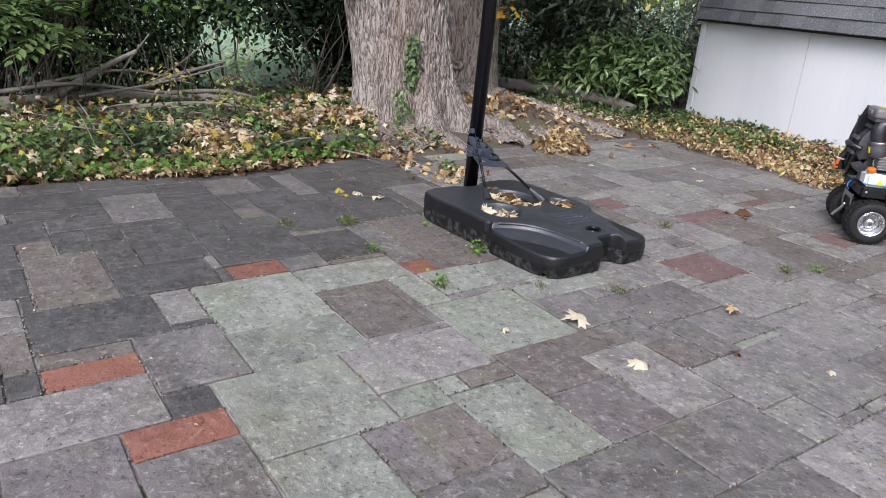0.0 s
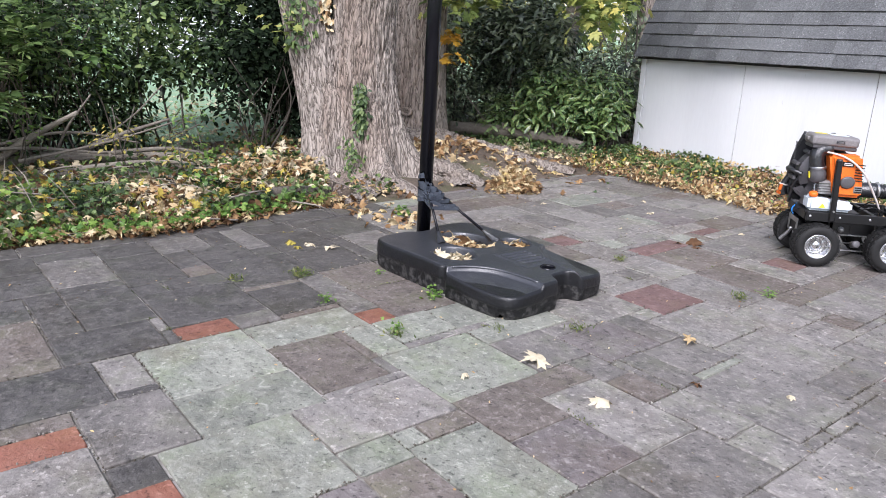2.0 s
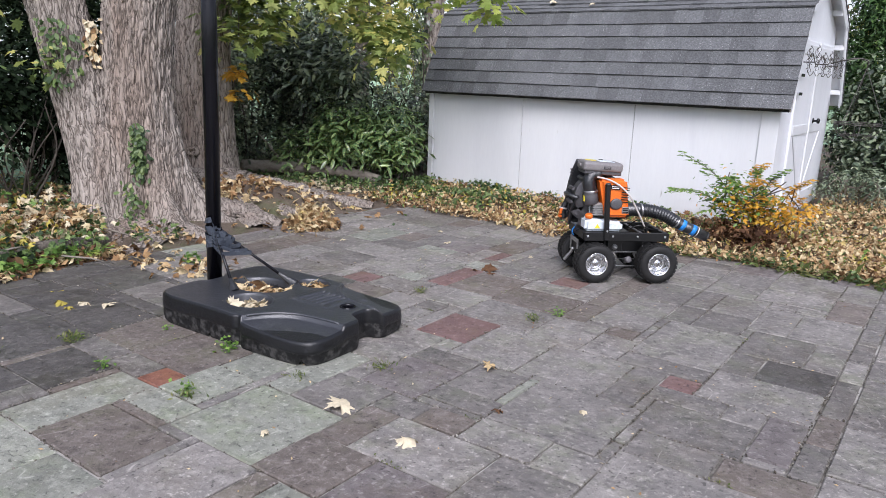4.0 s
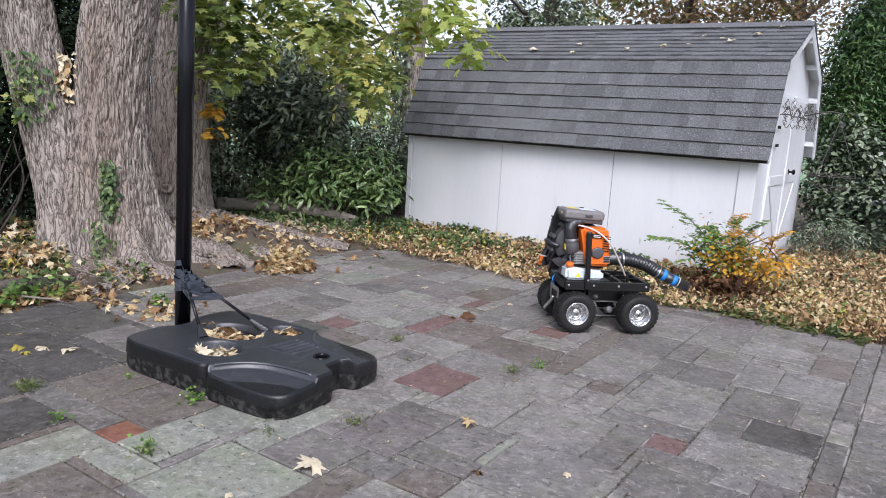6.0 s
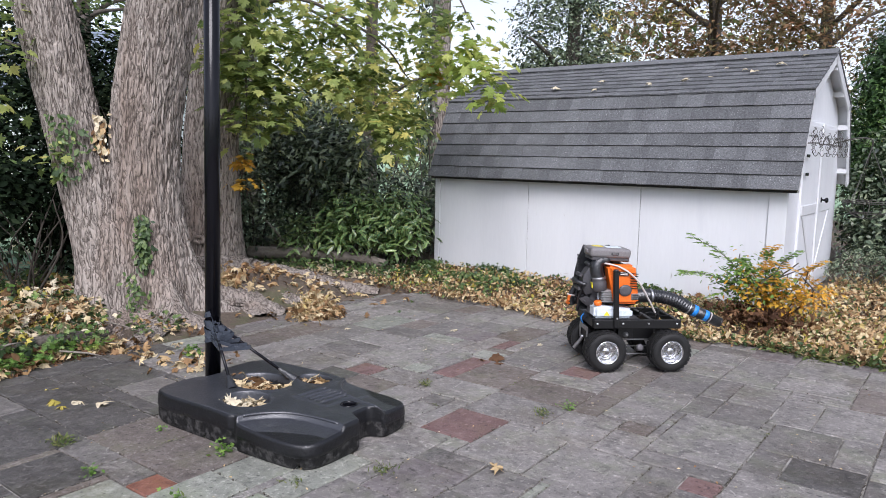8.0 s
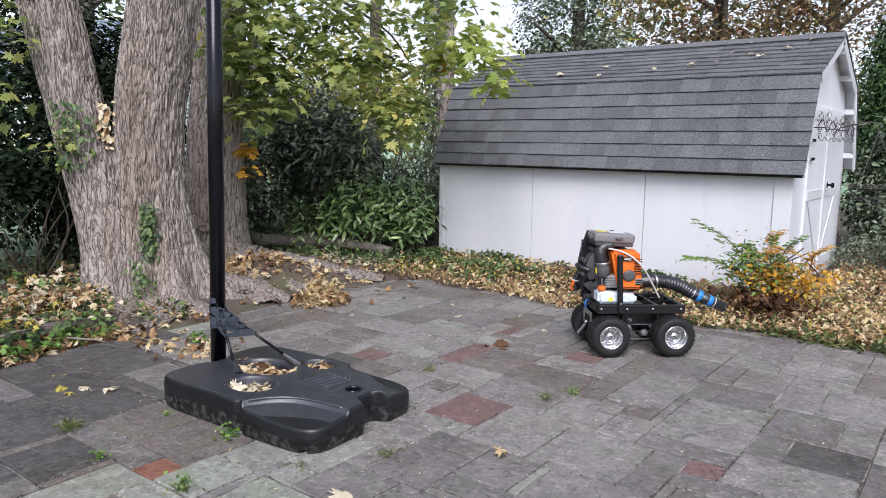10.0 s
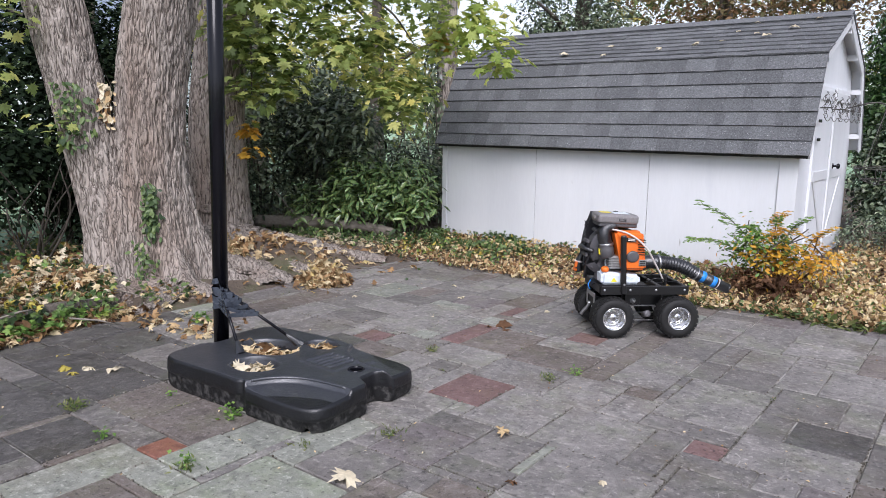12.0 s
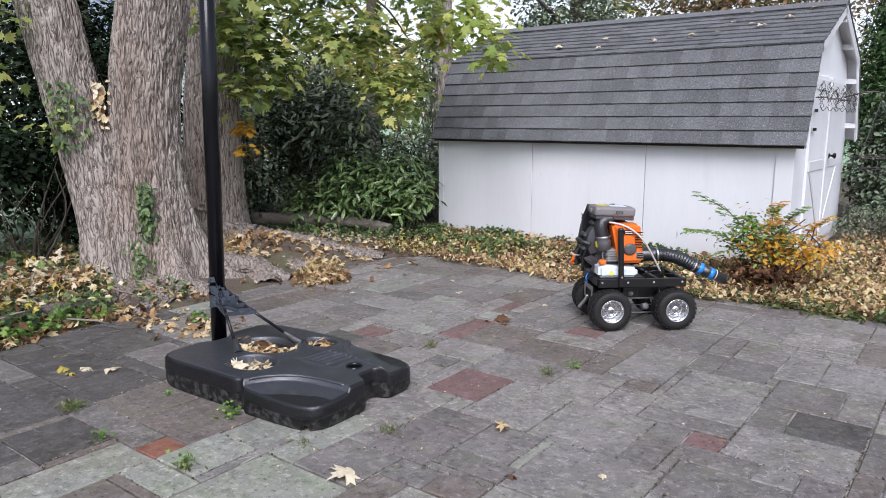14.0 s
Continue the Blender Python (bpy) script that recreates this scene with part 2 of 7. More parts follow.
# paler copy for the base's top: sky sheen put into the colour
skylit_plastic = surface("skylit_plastic", (0.020, 0.022, 0.027), (0.040, 0.043, 0.051), 6, 0.36, 0.9, 60, 0.003, vary=0.02, spot=(0.075, 0.076, 0.079), spot_scale=11, spot_at=0.64, gloss_vary=0.16, spec=0.95)
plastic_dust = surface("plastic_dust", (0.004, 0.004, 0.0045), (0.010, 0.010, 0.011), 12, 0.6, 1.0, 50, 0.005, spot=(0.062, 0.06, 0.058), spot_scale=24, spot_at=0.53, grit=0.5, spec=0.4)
black_steel = surface("black_steel", (0.003, 0.003, 0.0045), (0.006, 0.006, 0.009), 3, 0.2, 0.15, 120, 0.001, vary=0.02, spec=0.3)
tape_mat = surface("tape_mat", (0.022, 0.027, 0.036), (0.07, 0.082, 0.105), 14, 0.26, 0.6, 40, 0.004)
maple_green = leafy("maple_green", [(0.1, (0.13, 0.19, 0.06)), (0.45, (0.32, 0.41, 0.12)), (0.75, (0.54, 0.58, 0.19)), (1.0, (0.84, 0.72, 0.20))], 0.55)
maple_gold = leafy("maple_gold", [(0.1, (0.40, 0.24, 0.03)), (0.6, (0.52, 0.30, 0.035)), (1.0, (0.5, 0.2, 0.03))], 0.4)
ash_green = leafy("ash_green", [(0.1, (0.07, 0.13, 0.045)), (0.5, (0.14, 0.225, 0.075)), (0.85, (0.25, 0.34, 0.12)), (1.0, (0.42, 0.45, 0.15))], 0.35)
hedge_green = leafy("hedge_green", [(0.1, (0.011, 0.022, 0.010)), (0.45, (0.062, 0.112, 0.043)), (0.75, (0.188, 0.281, 0.094)), (1.0, (0.425, 0.500, 0.175))], 0.25)
fresh_green = leafy("fresh_green", [(0.1, (0.096, 0.192, 0.048)), (0.5, (0.192, 0.346, 0.077)), (0.85, (0.346, 0.518, 0.115)), (1.0, (0.614, 0.653, 0.134))], 0.4)
evergreen_dark = leafy("evergreen_dark", [(0.1, (0.018, 0.030, 0.018)), (0.35, (0.09, 0.135, 0.078)), (0.65, (0.25, 0.31, 0.19)), (1.0, (0.42, 0.46, 0.30))], 0.15, rough=0.36, spec=0.8)
# leaf darkened by colour for the canopy shade over the left-hand plants
shaded_leaf = leafy("shaded_leaf", [(0.1, (0.005, 0.010, 0.005)), (0.6, (0.015, 0.028, 0.013)), (1.0, (0.034, 0.050, 0.023))], 0.06, rough=0.65, spec=0.08)
# maple leaf with the light that shines through it put into the colour
maple_backlit = leafy("maple_backlit", [(0.1, (0.30, 0.42, 0.09)), (0.6, (0.52, 0.60, 0.15)), (1.0, (0.78, 0.72, 0.24))], 0.55)
laurel_leaf = leafy("laurel_leaf", [(0.1, (0.069, 0.146, 0.061)), (0.6, (0.177, 0.315, 0.108)), (1.0, (0.353, 0.495, 0.150))], 0.2, rough=0.3, spec=0.85, spot=(0.391, 0.435, 0.163))
ivy_leaf = leafy("ivy_leaf", [(0.1, (0.032, 0.062, 0.026)), (0.5, (0.095, 0.158, 0.052)), (0.85, (0.21, 0.285, 0.095)), (1.0, (0.46, 0.45, 0.14))], 0.25)
fallen_tan = leafy("fallen_tan", [(0.1, (0.17, 0.095, 0.05)), (0.3, (0.41, 0.25, 0.12)), (0.5, (0.63, 0.46, 0.25)), (0.8, (0.80, 0.67, 0.43)), (1.0, (0.64, 0.48, 0.13))], 0.2, rough=0.7, spec=0.2)
fallen_pale = leafy("fallen_pale", [(0.1, (0.55, 0.45, 0.29)), (0.6, (0.76, 0.67, 0.49)), (1.0, (0.82, 0.75, 0.58))], 0.15, rough=0.7, spec=0.2)
fallen_yellow = leafy("fallen_yellow", [(0.1, (0.40, 0.31, 0.06)), (1.0, (0.60, 0.52, 0.13))], 0.2, rough=0.6, spec=0.2)
fallen_brown = leafy("fallen_brown", [(0.1, (0.07, 0.035, 0.02)), (0.6, (0.16, 0.085, 0.045)), (1.0, (0.28, 0.15, 0.07))], 0.1, rough=0.8, spec=0.2)
autumn_far = leafy("autumn_far", [(0.05, (0.12, 0.135, 0.06)), (0.45, (0.27, 0.20, 0.10)), (0.75, (0.40, 0.235, 0.125)), (1.0, (0.38, 0.17, 0.10))], 0.4)
yellow_far = leafy("yellow_far", [(0.05, (0.32, 0.33, 0.08)), (0.5, (0.62, 0.52, 0.14)), (1.0, (0.8, 0.68, 0.26))], 0.5)
green_far = leafy("green_far", [(0.05, (0.06, 0.10, 0.04)), (0.6, (0.13, 0.18, 0.06)), (1.0, (0.28, 0.28, 0.09))], 0.4)
thuja_green = leafy("thuja_green", [(0.1, (0.0210, 0.0510, 0.0182)), (0.6, (0.0750, 0.1575, 0.0455)), (1.0, (0.1800, 0.3000, 0.0780))], 0.2)
gold_bush = leafy("gold_bush", [(0.1, (0.34, 0.30, 0.07)), (0.3, (0.80, 0.48, 0.06)), (0.7, (0.90, 0.50, 0.06)), (1.0, (0.88, 0.36, 0.10))], 0.45)
grass_blade = leafy("grass_blade", [(0.1, (0.07, 0.11, 0.03)), (0.6, (0.16, 0.20, 0.06)), (1.0, (0.36, 0.32, 0.14))], 0.3)

# ---- building tools ----
def link_mesh(name, verts, faces, mats, parent=None, smooth=False, label="", index=None):
    me = bpy.data.meshes.new(name)
    me.from_pydata([tuple(v) for v in verts], [], faces)
    for m in (mats if isinstance(mats, (list, tuple)) else [mats]):
        me.materials.append(m)
    if index is not None:
        me.polygons.foreach_set("material_index", index)
    if smooth:
        me.polygons.foreach_set("use_smooth", [True] * len(me.polygons))
    me.update()
    ob = new(name, me)
    if parent:
        ob.parent = parent
    if label:
        ob["label"] = label
    return ob


def part(name, bm, mat, parent, label="", smooth=False):
    me = bpy.data.meshes.new(name)
    bmesh.ops.recalc_face_normals(bm, faces=bm.faces)
    bm.to_mesh(me)
    bm.free()
    me.materials.append(mat)
    if smooth:
        me.polygons.foreach_set("use_smooth", [True] * len(me.polygons))
    ob = new(name, me)
    if parent:
        ob.parent = parent
    if label:
        ob["label"] = label
    return ob


def thing(name, m, label, category, group="", kind=""):
    """An empty at the base of a thing; its parts are children."""
    ob = new(name)
    ob.empty_display_size = 0.1
    ob.matrix_world = m
    return tagged(ob, label, category, group, kind)


def box(bm, size, at=(0, 0, 0), turn=(0, 0, 0), bevel=0.004, segs=1):
    m = pose(*at, *turn) @ Matrix.Diagonal((*size, 1))
    vs = bmesh.ops.create_cube(bm, size=1.0, matrix=m)["verts"]
    if bevel:
        es = list({e for v in vs for e in v.link_edges})
        bmesh.ops.bevel(bm, geom=es, offset=min(bevel, min(size) * 0.45), segments=segs, affect="EDGES", profile=0.5)
    return bm


def rod(bm, a, b, r, r2=None, segs=12, caps=True):
    a, b = Vector(a), Vector(b)
    d = b - a
    m = Matrix.Translation((a + b) / 2) @ d.to_track_quat("Z", "Y").to_matrix().to_4x4()
    bmesh.ops.create_cone(bm, cap_ends=caps, segments=segs, radius1=r, radius2=r if r2 is None else r2, depth=d.length, matrix=m)
    return bm


def tube(bm, pts, r, segs=10, caps=True):
    """A tube along points; r is a number or one per point."""
    pts = [Vector(p) for p in pts]
    rs = r if isinstance(r, (list, tuple)) else [r] * len(pts)
    rings, side = [], None
    for i, p in enumerate(pts):
        d = (pts[min(i + 1, len(pts) - 1)] - pts[max(i - 1, 0)]).normalized()
        if side is None:
            side = d.orthogonal().normalized()
        side = (side - d * side.dot(d)).normalized()
        up = d.cross(side)
        rings.append([bm.verts.new(p + (side * math.cos(k) + up * math.sin(k)) * rs[i]) for k in (2 * math.pi * j / segs for j in range(segs))])
    for a, b in zip(rings, rings[1:]):
        for j in range(segs):
            bm.faces.new((a[j], a[(j + 1) % segs], b[(j + 1) % segs], b[j]))
    if caps:
        bm.faces.new(rings[0][::-1])
        bm.faces.new(rings[-1])
    return bm


def lathe(bm, profile, m, segs=24):
    """Turns (radius, height) pairs round the z axis of m."""
    rings = []
    for r, h in profile:
        rings.append([bm.verts.new(m @ Vector((r * math.cos(2 * math.pi * j / segs), r * math.sin(2 * math.pi * j / segs), h))) for j in range(segs)])
    for a, b in zip(rings, rings[1:]):
        for j in range(segs):
            bm.faces.new((a[j], a[(j + 1) % segs], b[(j + 1) % segs], b[j]))
    if profile[0][0] > 1e-5:
        bm.faces.new(rings[0][::-1])
    if profile[-1][0] > 1e-5:
        bm.faces.new(rings[-1])
    bmesh.ops.remove_doubles(bm, verts=bm.verts, dist=1e-5)
    return bm


def curve_pts(pts, n):
    """A smooth line through points (Catmull-Rom)."""
    p = [Vector(q) for q in pts]
    p = [p[0] * 2 - p[1]] + p + [p[-1] * 2 - p[-2]]
    out = []
    for i in range(1, len(p) - 2):
        for k in range(n):
            t = k / n
            out.append(0.5 * ((2 * p[i]) + (p[i + 1] - p[i - 1]) * t + (2 * p[i - 1] - 5 * p[i] + 4 * p[i + 1] - p[i + 2]) * t * t + (3 * p[i] - p[i - 1] - 3 * p[i + 1] + p[i + 2]) * t ** 3))
    return out + [p[-2]]


# leaf outlines: points with a lengthwise fold, the stalk at the origin, the tip along +y
def leaf_shape(kind):
    if kind == "oval":
        v = [(0, 0, 0), (0.26, 0.35, 0.05), (0.2, 0.72, 0.03), (0, 1, -0.06), (-0.2, 0.72, 0.03), (-0.26, 0.35, 0.05), (0, 0.5, 0)]
        f = [(0, 1, 6), (1, 2, 6), (2, 3, 6), (3, 4, 6), (4, 5, 6), (5, 0, 6)]
    elif kind == "blade":
        v = [(0, 0, 0), (0.15, 0.45, 0.05), (0, 1, -0.08), (-0.15, 0.45, 0.05), (0, 0.5, 0)]
        f = [(0, 1, 4), (1, 2, 4), (2, 3, 4), (3, 0, 4)]
    elif kind == "lance":
        v = [(0, 0, 0), (0.15, 0.35, 0.05), (0.13, 0.68, 0.03), (0, 1, -0.08), (-0.13, 0.68, 0.03), (-0.15, 0.35, 0.05), (0, 0.5, 0)]
        f = [(0, 1, 6), (1, 2, 6), (2, 3, 6), (3, 4, 6), (4, 5, 6), (5, 0, 6)]
    elif kind == "flake":
        v = [(0, 0, 0.12), (0.3, 0.3, 0), (0.22, 0.75, 0.05), (0, 1, 0.2), (-0.28, 0.6, 0.1), (-0.2, 0.2, 0.0)]
        f = [(0, 1, 5), (1, 4, 5), (1, 2, 4), (2, 3, 4)]
    elif kind == "crumb":
        v = [(0.5, 0.1, 0.1), (-0.45, 0.0, 0.05), (0.1, 0.5, 0.0), (-0.05, -0.45, 0.1), (0.05, 0.02, 0.5), (0.0, 0.0, -0.3)]
        f = [(0, 2, 4), (2, 1, 4), (1, 3, 4), (3, 0, 4), (2, 0, 5), (1, 2, 5), (3, 1, 5), (0, 3, 5)]
    elif kind == "twig":
        v = [(0.012, 0, 0), (-0.012, 0, 0.005), (0, 0, 0.02), (0.03, 0.5, 0.02), (0.01, 0.5, 0.025), (0.02, 0.5, 0.04), (0, 1, 0)]
        f = [(0, 3, 5), (0, 5, 2), (2, 5, 4), (2, 4, 1), (1, 4, 3), (1, 3, 0), (3, 6, 5), (5, 6, 4), (4, 6, 3)]
    elif kind == "quad":
        v = [(0, 0, 0), (0.26, 0.5, 0.06), (0, 1, -0.04), (-0.26, 0.5, 0.06)]
        f = [(0, 1, 2), (0, 2, 3)]
    else:
        rim = [(0, 0), (0.11, 0.08), (0.42, -0.02), (0.25, 0.19), (0.58, 0.36), (0.38, 0.41), (0.45, 0.60), (0.19, 0.48), (0.21, 0.72), (0.10, 0.70), (0, 1)]
        rim = rim + [(-x, y) for x, y in rim[-2:0:-1]]
        bend = 0.2 if kind == "maple" else 0.75
        v = [(x, y, -bend * (x * x + (y - 0.4) ** 2) + 0.03 * math.sin(9 * x + 5 * y)) for x, y in rim] + [(0, 0.4, 0)]
        f = [(i, (i + 1) % len(rim), len(rim)) for i in range(len(rim))]
    return np.array(v, float), np.array(f, int)


def leaf_cloud(name, pos, size, mat, parent=None, kind="oval", tilt=0.6, face=None, droop=0.3, seed=1, label="", lying=False):
    """One mesh of many leaves at the given places. face: the way that each leaf's upper side turns (default up)."""
    rng = np.random.default_rng(seed)
    tv, tf = leaf_shape(kind)
    n = len(pos)
    pos = np.asarray(pos, float)
    nrm = np.tile(np.array([0, 0, 1.0]), (n, 1)) if face is None else np.asarray(face, float).copy()
    nrm = nrm + rng.normal(0, tilt, (n, 3))
    nrm /= np.linalg.norm(nrm, axis=1)[:, None]
    if lying:
        nrm[:, 2] = np.abs(nrm[:, 2])
    tip = rng.normal(0, 1, (n, 3))
    tip[:, 2] -= droop * 3
    tip -= nrm * (tip * nrm).sum(1)[:, None]
    tip /= np.linalg.norm(tip, axis=1)[:, None] + 1e-9
    side = np.cross(tip, nrm)
    s = size * rng.uniform(0.6, 1.25, n)
    flat = tv.copy()
    thin = rng.uniform(0.45, 1.05, n) if kind in ("dry", "flake") else rng.uniform(0.8, 1.1, n)
    side = side * thin[:, None]
    curl = rng.uniform(0.2, 1.8, n)
    v = (pos[:, None, :] + s[:, None, None] * (flat[None, :, 0, None] * side[:, None, :] + flat[None, :, 1, None] * tip[:, None, :]
         + (flat[None, :, 2] * curl[:, None])[:, :, None] * nrm[:, None, :]))
    k = len(tv)
    if kind in ("dry", "flake"):
        v = v + rng.normal(0, 0.055, v.shape) * s[:, None, None]
    faces = (tf[None] + (np.arange(n) * k)[:, None, None]).reshape(-1, 3)
    me = bpy.data.meshes.new(name)
    me.vertices.add(n * k)
    me.vertices.foreach_set("co", v.reshape(-1))
    me.loops.add(faces.size)
    me.loops.foreach_set("vertex_index", faces.reshape(-1).astype(np.int32))
    me.polygons.add(len(faces))
    me.polygons.foreach_set("loop_start", np.arange(0, faces.size, 3, dtype=np.int32))
    me.polygons.foreach_set("use_smooth", np.ones(len(faces), dtype=bool))
    me.materials.append(mat)
    me.update(calc_edges=True)
    ob = new(name, me)
    if parent:
        ob.parent = parent
    if label:
        ob["label"] = label
    return ob


def clumps(centres, per, spread, seed, flat=0.6):
    """Leaf places in loose clumps round the given centres."""
    rng = np.random.default_rng(seed)
    c = np.repeat(np.asarray(centres, float), per, axis=0)
    return c + rng.normal(0, 1, c.shape) * np.array([spread, spread, spread * flat])


def in_ellipsoid(centre, radii, n, seed, shell=0.5):
    rng = np.random.default_rng(seed)
    d = rng.normal(0, 1, (n, 3))
    d /= np.linalg.norm(d, axis=1)[:, None]
    r = rng.uniform(shell, 1.0, n) ** 0.6
    return np.asarray(centre) + d * r[:, None] * np.asarray(radii)


def fronds(name, rows, mat, parent, pairs=6, droop=0.35, leaflet=0.36, seed=1, label="", slim=1.25):
    """Pinnate leaves in one mesh: rows of (place, direction, length), each with paired leaflets along a rib."""
    rg = np.random.default_rng(seed)
    tv, tf = leaf_shape("oval")
    vs, fs = [], []
    for p0, d, ln in rows:
        p0, d = np.array(p0, float), np.array(d, float) / np.linalg.norm(d)
        side = np.cross(d, (0, 0, 1.0))
        side /= np.linalg.norm(side) + 1e-9
        for i in range(pairs + 1):
            t = 0.2 + 0.8 * i / pairs
            c = p0 + d * ln * t + np.array([0, 0, -droop * ln * t * t])
            for sg in ((-1, 1) if i < pairs else (0,)):
                tip = side * sg * 0.85 + d * (0.5 if sg else 1.0) + np.array([0, 0, -0.25]) + rg.normal(0, 0.12, 3)
                tip /= np.linalg.norm(tip)
                nrm = np.array([0, 0, 1.0]) + rg.normal(0, 0.25, 3)
                nrm -= tip * nrm.dot(tip)
                nrm /= np.linalg.norm(nrm)
                wid = np.cross(tip, nrm)
                s = ln * leaflet * (1.05 - 0.35 * t) * rg.uniform(0.8, 1.15)
                k = len(vs)
                vs += [tuple(c + s * (x * wid * slim + y * tip + z * nrm)) for x, y, z in tv]
                fs += [tuple(int(q) + k for q in f) for f in tf]
        a, b = p0, p0 + d * ln + np.array([0, 0, -droop * ln])
        m = p0 + d * ln * 0.5 + np.array([0, 0, -droop * ln * 0.25])
        k = len(vs)
        for q in (a, m, b):
            vs += [tuple(q + side * 0.0015), tuple(q - side * 0.0015), tuple(q + np.array([0, 0, 0.003]))]
        for j in (0, 3):
            fs += [(k + j + u, k + j + (u + 1) % 3, k + j + 3 + (u + 1) % 3, k + j + 3 + u) for u in range(3)]
    return link_mesh(name, vs, fs, mat, parent, smooth=True, label=label)

# ---- ground ----
def ground_height(x, y):
    """Level under the patio, a low bank towards the trees, a mound of roots beside the trunks."""
    h = -0.03
    out = max(0.0, -4.78 - x, (y - 6.68))
    h += 0.07 * min(1.0, out / 0.5) + 0.02 * noise.noise((x * 1.3, y * 1.3, 0)) * min(1, out * 2)
    h += 0.22 * math.exp(-(((x + 5.75) / 0.6) ** 2 + ((y - 5.5) / 0.55) ** 2))
    h += 0.03 * math.exp(-(((x + 5.7) / 1.0) ** 2 + ((y - 4.4) / 0.9) ** 2))
    return h


def axis_steps(lo, hi, fine):
    mid = np.arange(lo, hi + fine, fine)
    far = np.array([3, 8, 16, 30, 60, 120, 300, 900, 3000.0])
    return np.concatenate([lo - far[::-1], mid, hi + far])


gx, gy = axis_steps(-11.0, 4.0, 0.2), axis_steps(-4.0, 13.0, 0.2)
gv = [(x, y, ground_height(x, y)) for y in gy for x in gx]
nx = len(gx)
gf = [(j * nx + i, j * nx + i + 1, (j + 1) * nx + i + 1, (j + 1) * nx + i) for j in range(len(gy) - 1) for i in range(nx - 1)]
gi = [1 if (gx[f[0] % nx] < -8.4 and (gy[f[0] // nx] < 5.4 or gx[f[0] % nx] < -9.8)) or max(abs(gv[f[0]][0]), abs(gv[f[0]][1])) > 16 else 0 for f in gf]
ground = link_mesh("ground", gv, gf, [soil, lawn_mat], smooth=True, index=gi)
tagged(ground, "dark garden soil with lawn beyond the shrubs", "ground", kind="structure")

# ---- shed ----
SX0, SX1, SY0, SY1 = -5.47, -1.36, 8.10, 10.78
EAVE_Z, BREAK_Z, RIDGE_Z = 1.205, 2.13, 2.60
SYM = (SY0 + SY1) / 2
shed = thing("shed", pose(0, 0, 0), "white painted garden shed with grey shingled gambrel roof", "shed")


def slab_wall(name, x0, x1, y0, y1, z0, z1, mat, parent, bevel=0.003, label=""):
    bm = bmesh.new()
    box(bm, (x1 - x0, y1 - y0, z1 - z0), ((x0 + x1) / 2, (y0 + y1) / 2, (z0 + z1) / 2), bevel=bevel)
    return part(name, bm, mat, parent, label)


# front: four sheets of siding with narrow seams over a dark frame
seams = [SX0 + 0.07, -4.12, -2.768, SX1 - 0.145]
slab_wall("wall_frame", SX0 + 0.03, SX1 - 0.03, SY0 + 0.016, SY0 + 0.09, 0.04, 1.30, bare_board, shed)
for a, b in zip(seams, seams[1:]):
    slab_wall("siding_panel", a + 0.003, b - 0.003, SY0, SY0 + 0.015, 0.075, 1.30, white_paint, shed)
slab_wall("corner_trim", SX0, SX0 + 0.07, SY0 - 0.018, SY0 + 0.05, 0.03, 1.28, white_paint, shed)
slab_wall("corner_trim", SX1 - 0.145, SX1 + 0.018, SY0 - 0.018, SY0 + 0.02, 0.05, 1.28, white_paint, shed)
slab_wall("skirting_board", SX0 + 0.07, SX1 - 0.145, SY0 + 0.002, SY0 + 0.03, 0.02, 0.073, bare_board, shed, label="bare weathered board along the shed's foot")
slab_wall("wall_back", SX0, SX1, SY1 - 0.09, SY1, 0.04, 1.30, white_paint, shed)


def gable(name, x0, x1, mat):
    prof = [(SY0 + 0.02, 0.04), (SY1 - 0.02, 0.04), (SY1 - 0.02, 1.28), (SY1 - 0.33, BREAK_Z - 0.07), (SYM, RIDGE_Z - 0.07), (SY0 + 0.33, BREAK_Z - 0.07), (SY0 + 0.02, 1.28)]
    bm = bmesh.new()
    lo = [bm.verts.new((x0, y, z)) for y, z in prof]
    hi = [bm.verts.new((x1, y, z)) for y, z in prof]
    bm.faces.new(lo)
    bm.faces.new(hi[::-1])
    for i in range(len(prof)):
        j = (i + 1) % len(prof)
        bm.faces.new((lo[i], lo[j], hi[j], hi[i]))
    return part(name, bm, mat, shed)


gable("gable_wall", SX1 - 0.08, SX1, worn_white)
gable("gable_wall", SX0, SX0 + 0.08, worn_white)

# roof slopes: dark boards, then shingles course by course
RX0, RX1 = SX0 - 0.02, -1.235
slopes = [((SY0 - 0.13, EAVE_Z), (SY0 + 0.27, BREAK_Z)), ((SY0 + 0.27, BREAK_Z), (SYM, RIDGE_Z))]
slopes_back = [((2 * SYM - a[0], a[1]), (2 * SYM - b[0], b[1])) for a, b in slopes]


def slope_board(a, b, flip=1):
    bm = bmesh.new()
    d = Vector((0, b[0] - a[0], b[1] - a[1]))
    n = Vector((0, -d.z * flip, d.y * flip)).normalized() * 0.03
    vs = [bm.verts.new((x, p[0] - k * n.y, p[1] - k * n.z)) for x in (RX0 + 0.01, RX1 - 0.01) for p in (a, b) for k in (0.2, 1)]
    for f in ((0, 1, 3, 2), (4, 6, 7, 5), (0, 4, 5, 1), (2, 3, 7, 6), (0, 2, 6, 4), (1, 5, 7, 3)):
        bm.faces.new([vs[i] for i in f])
    return part("roof_board", bm, worn_white, shed)


for a, b in slopes:
    slope_board(a, b)
for a, b in slopes_back:
    slope_board(a, b, -1)


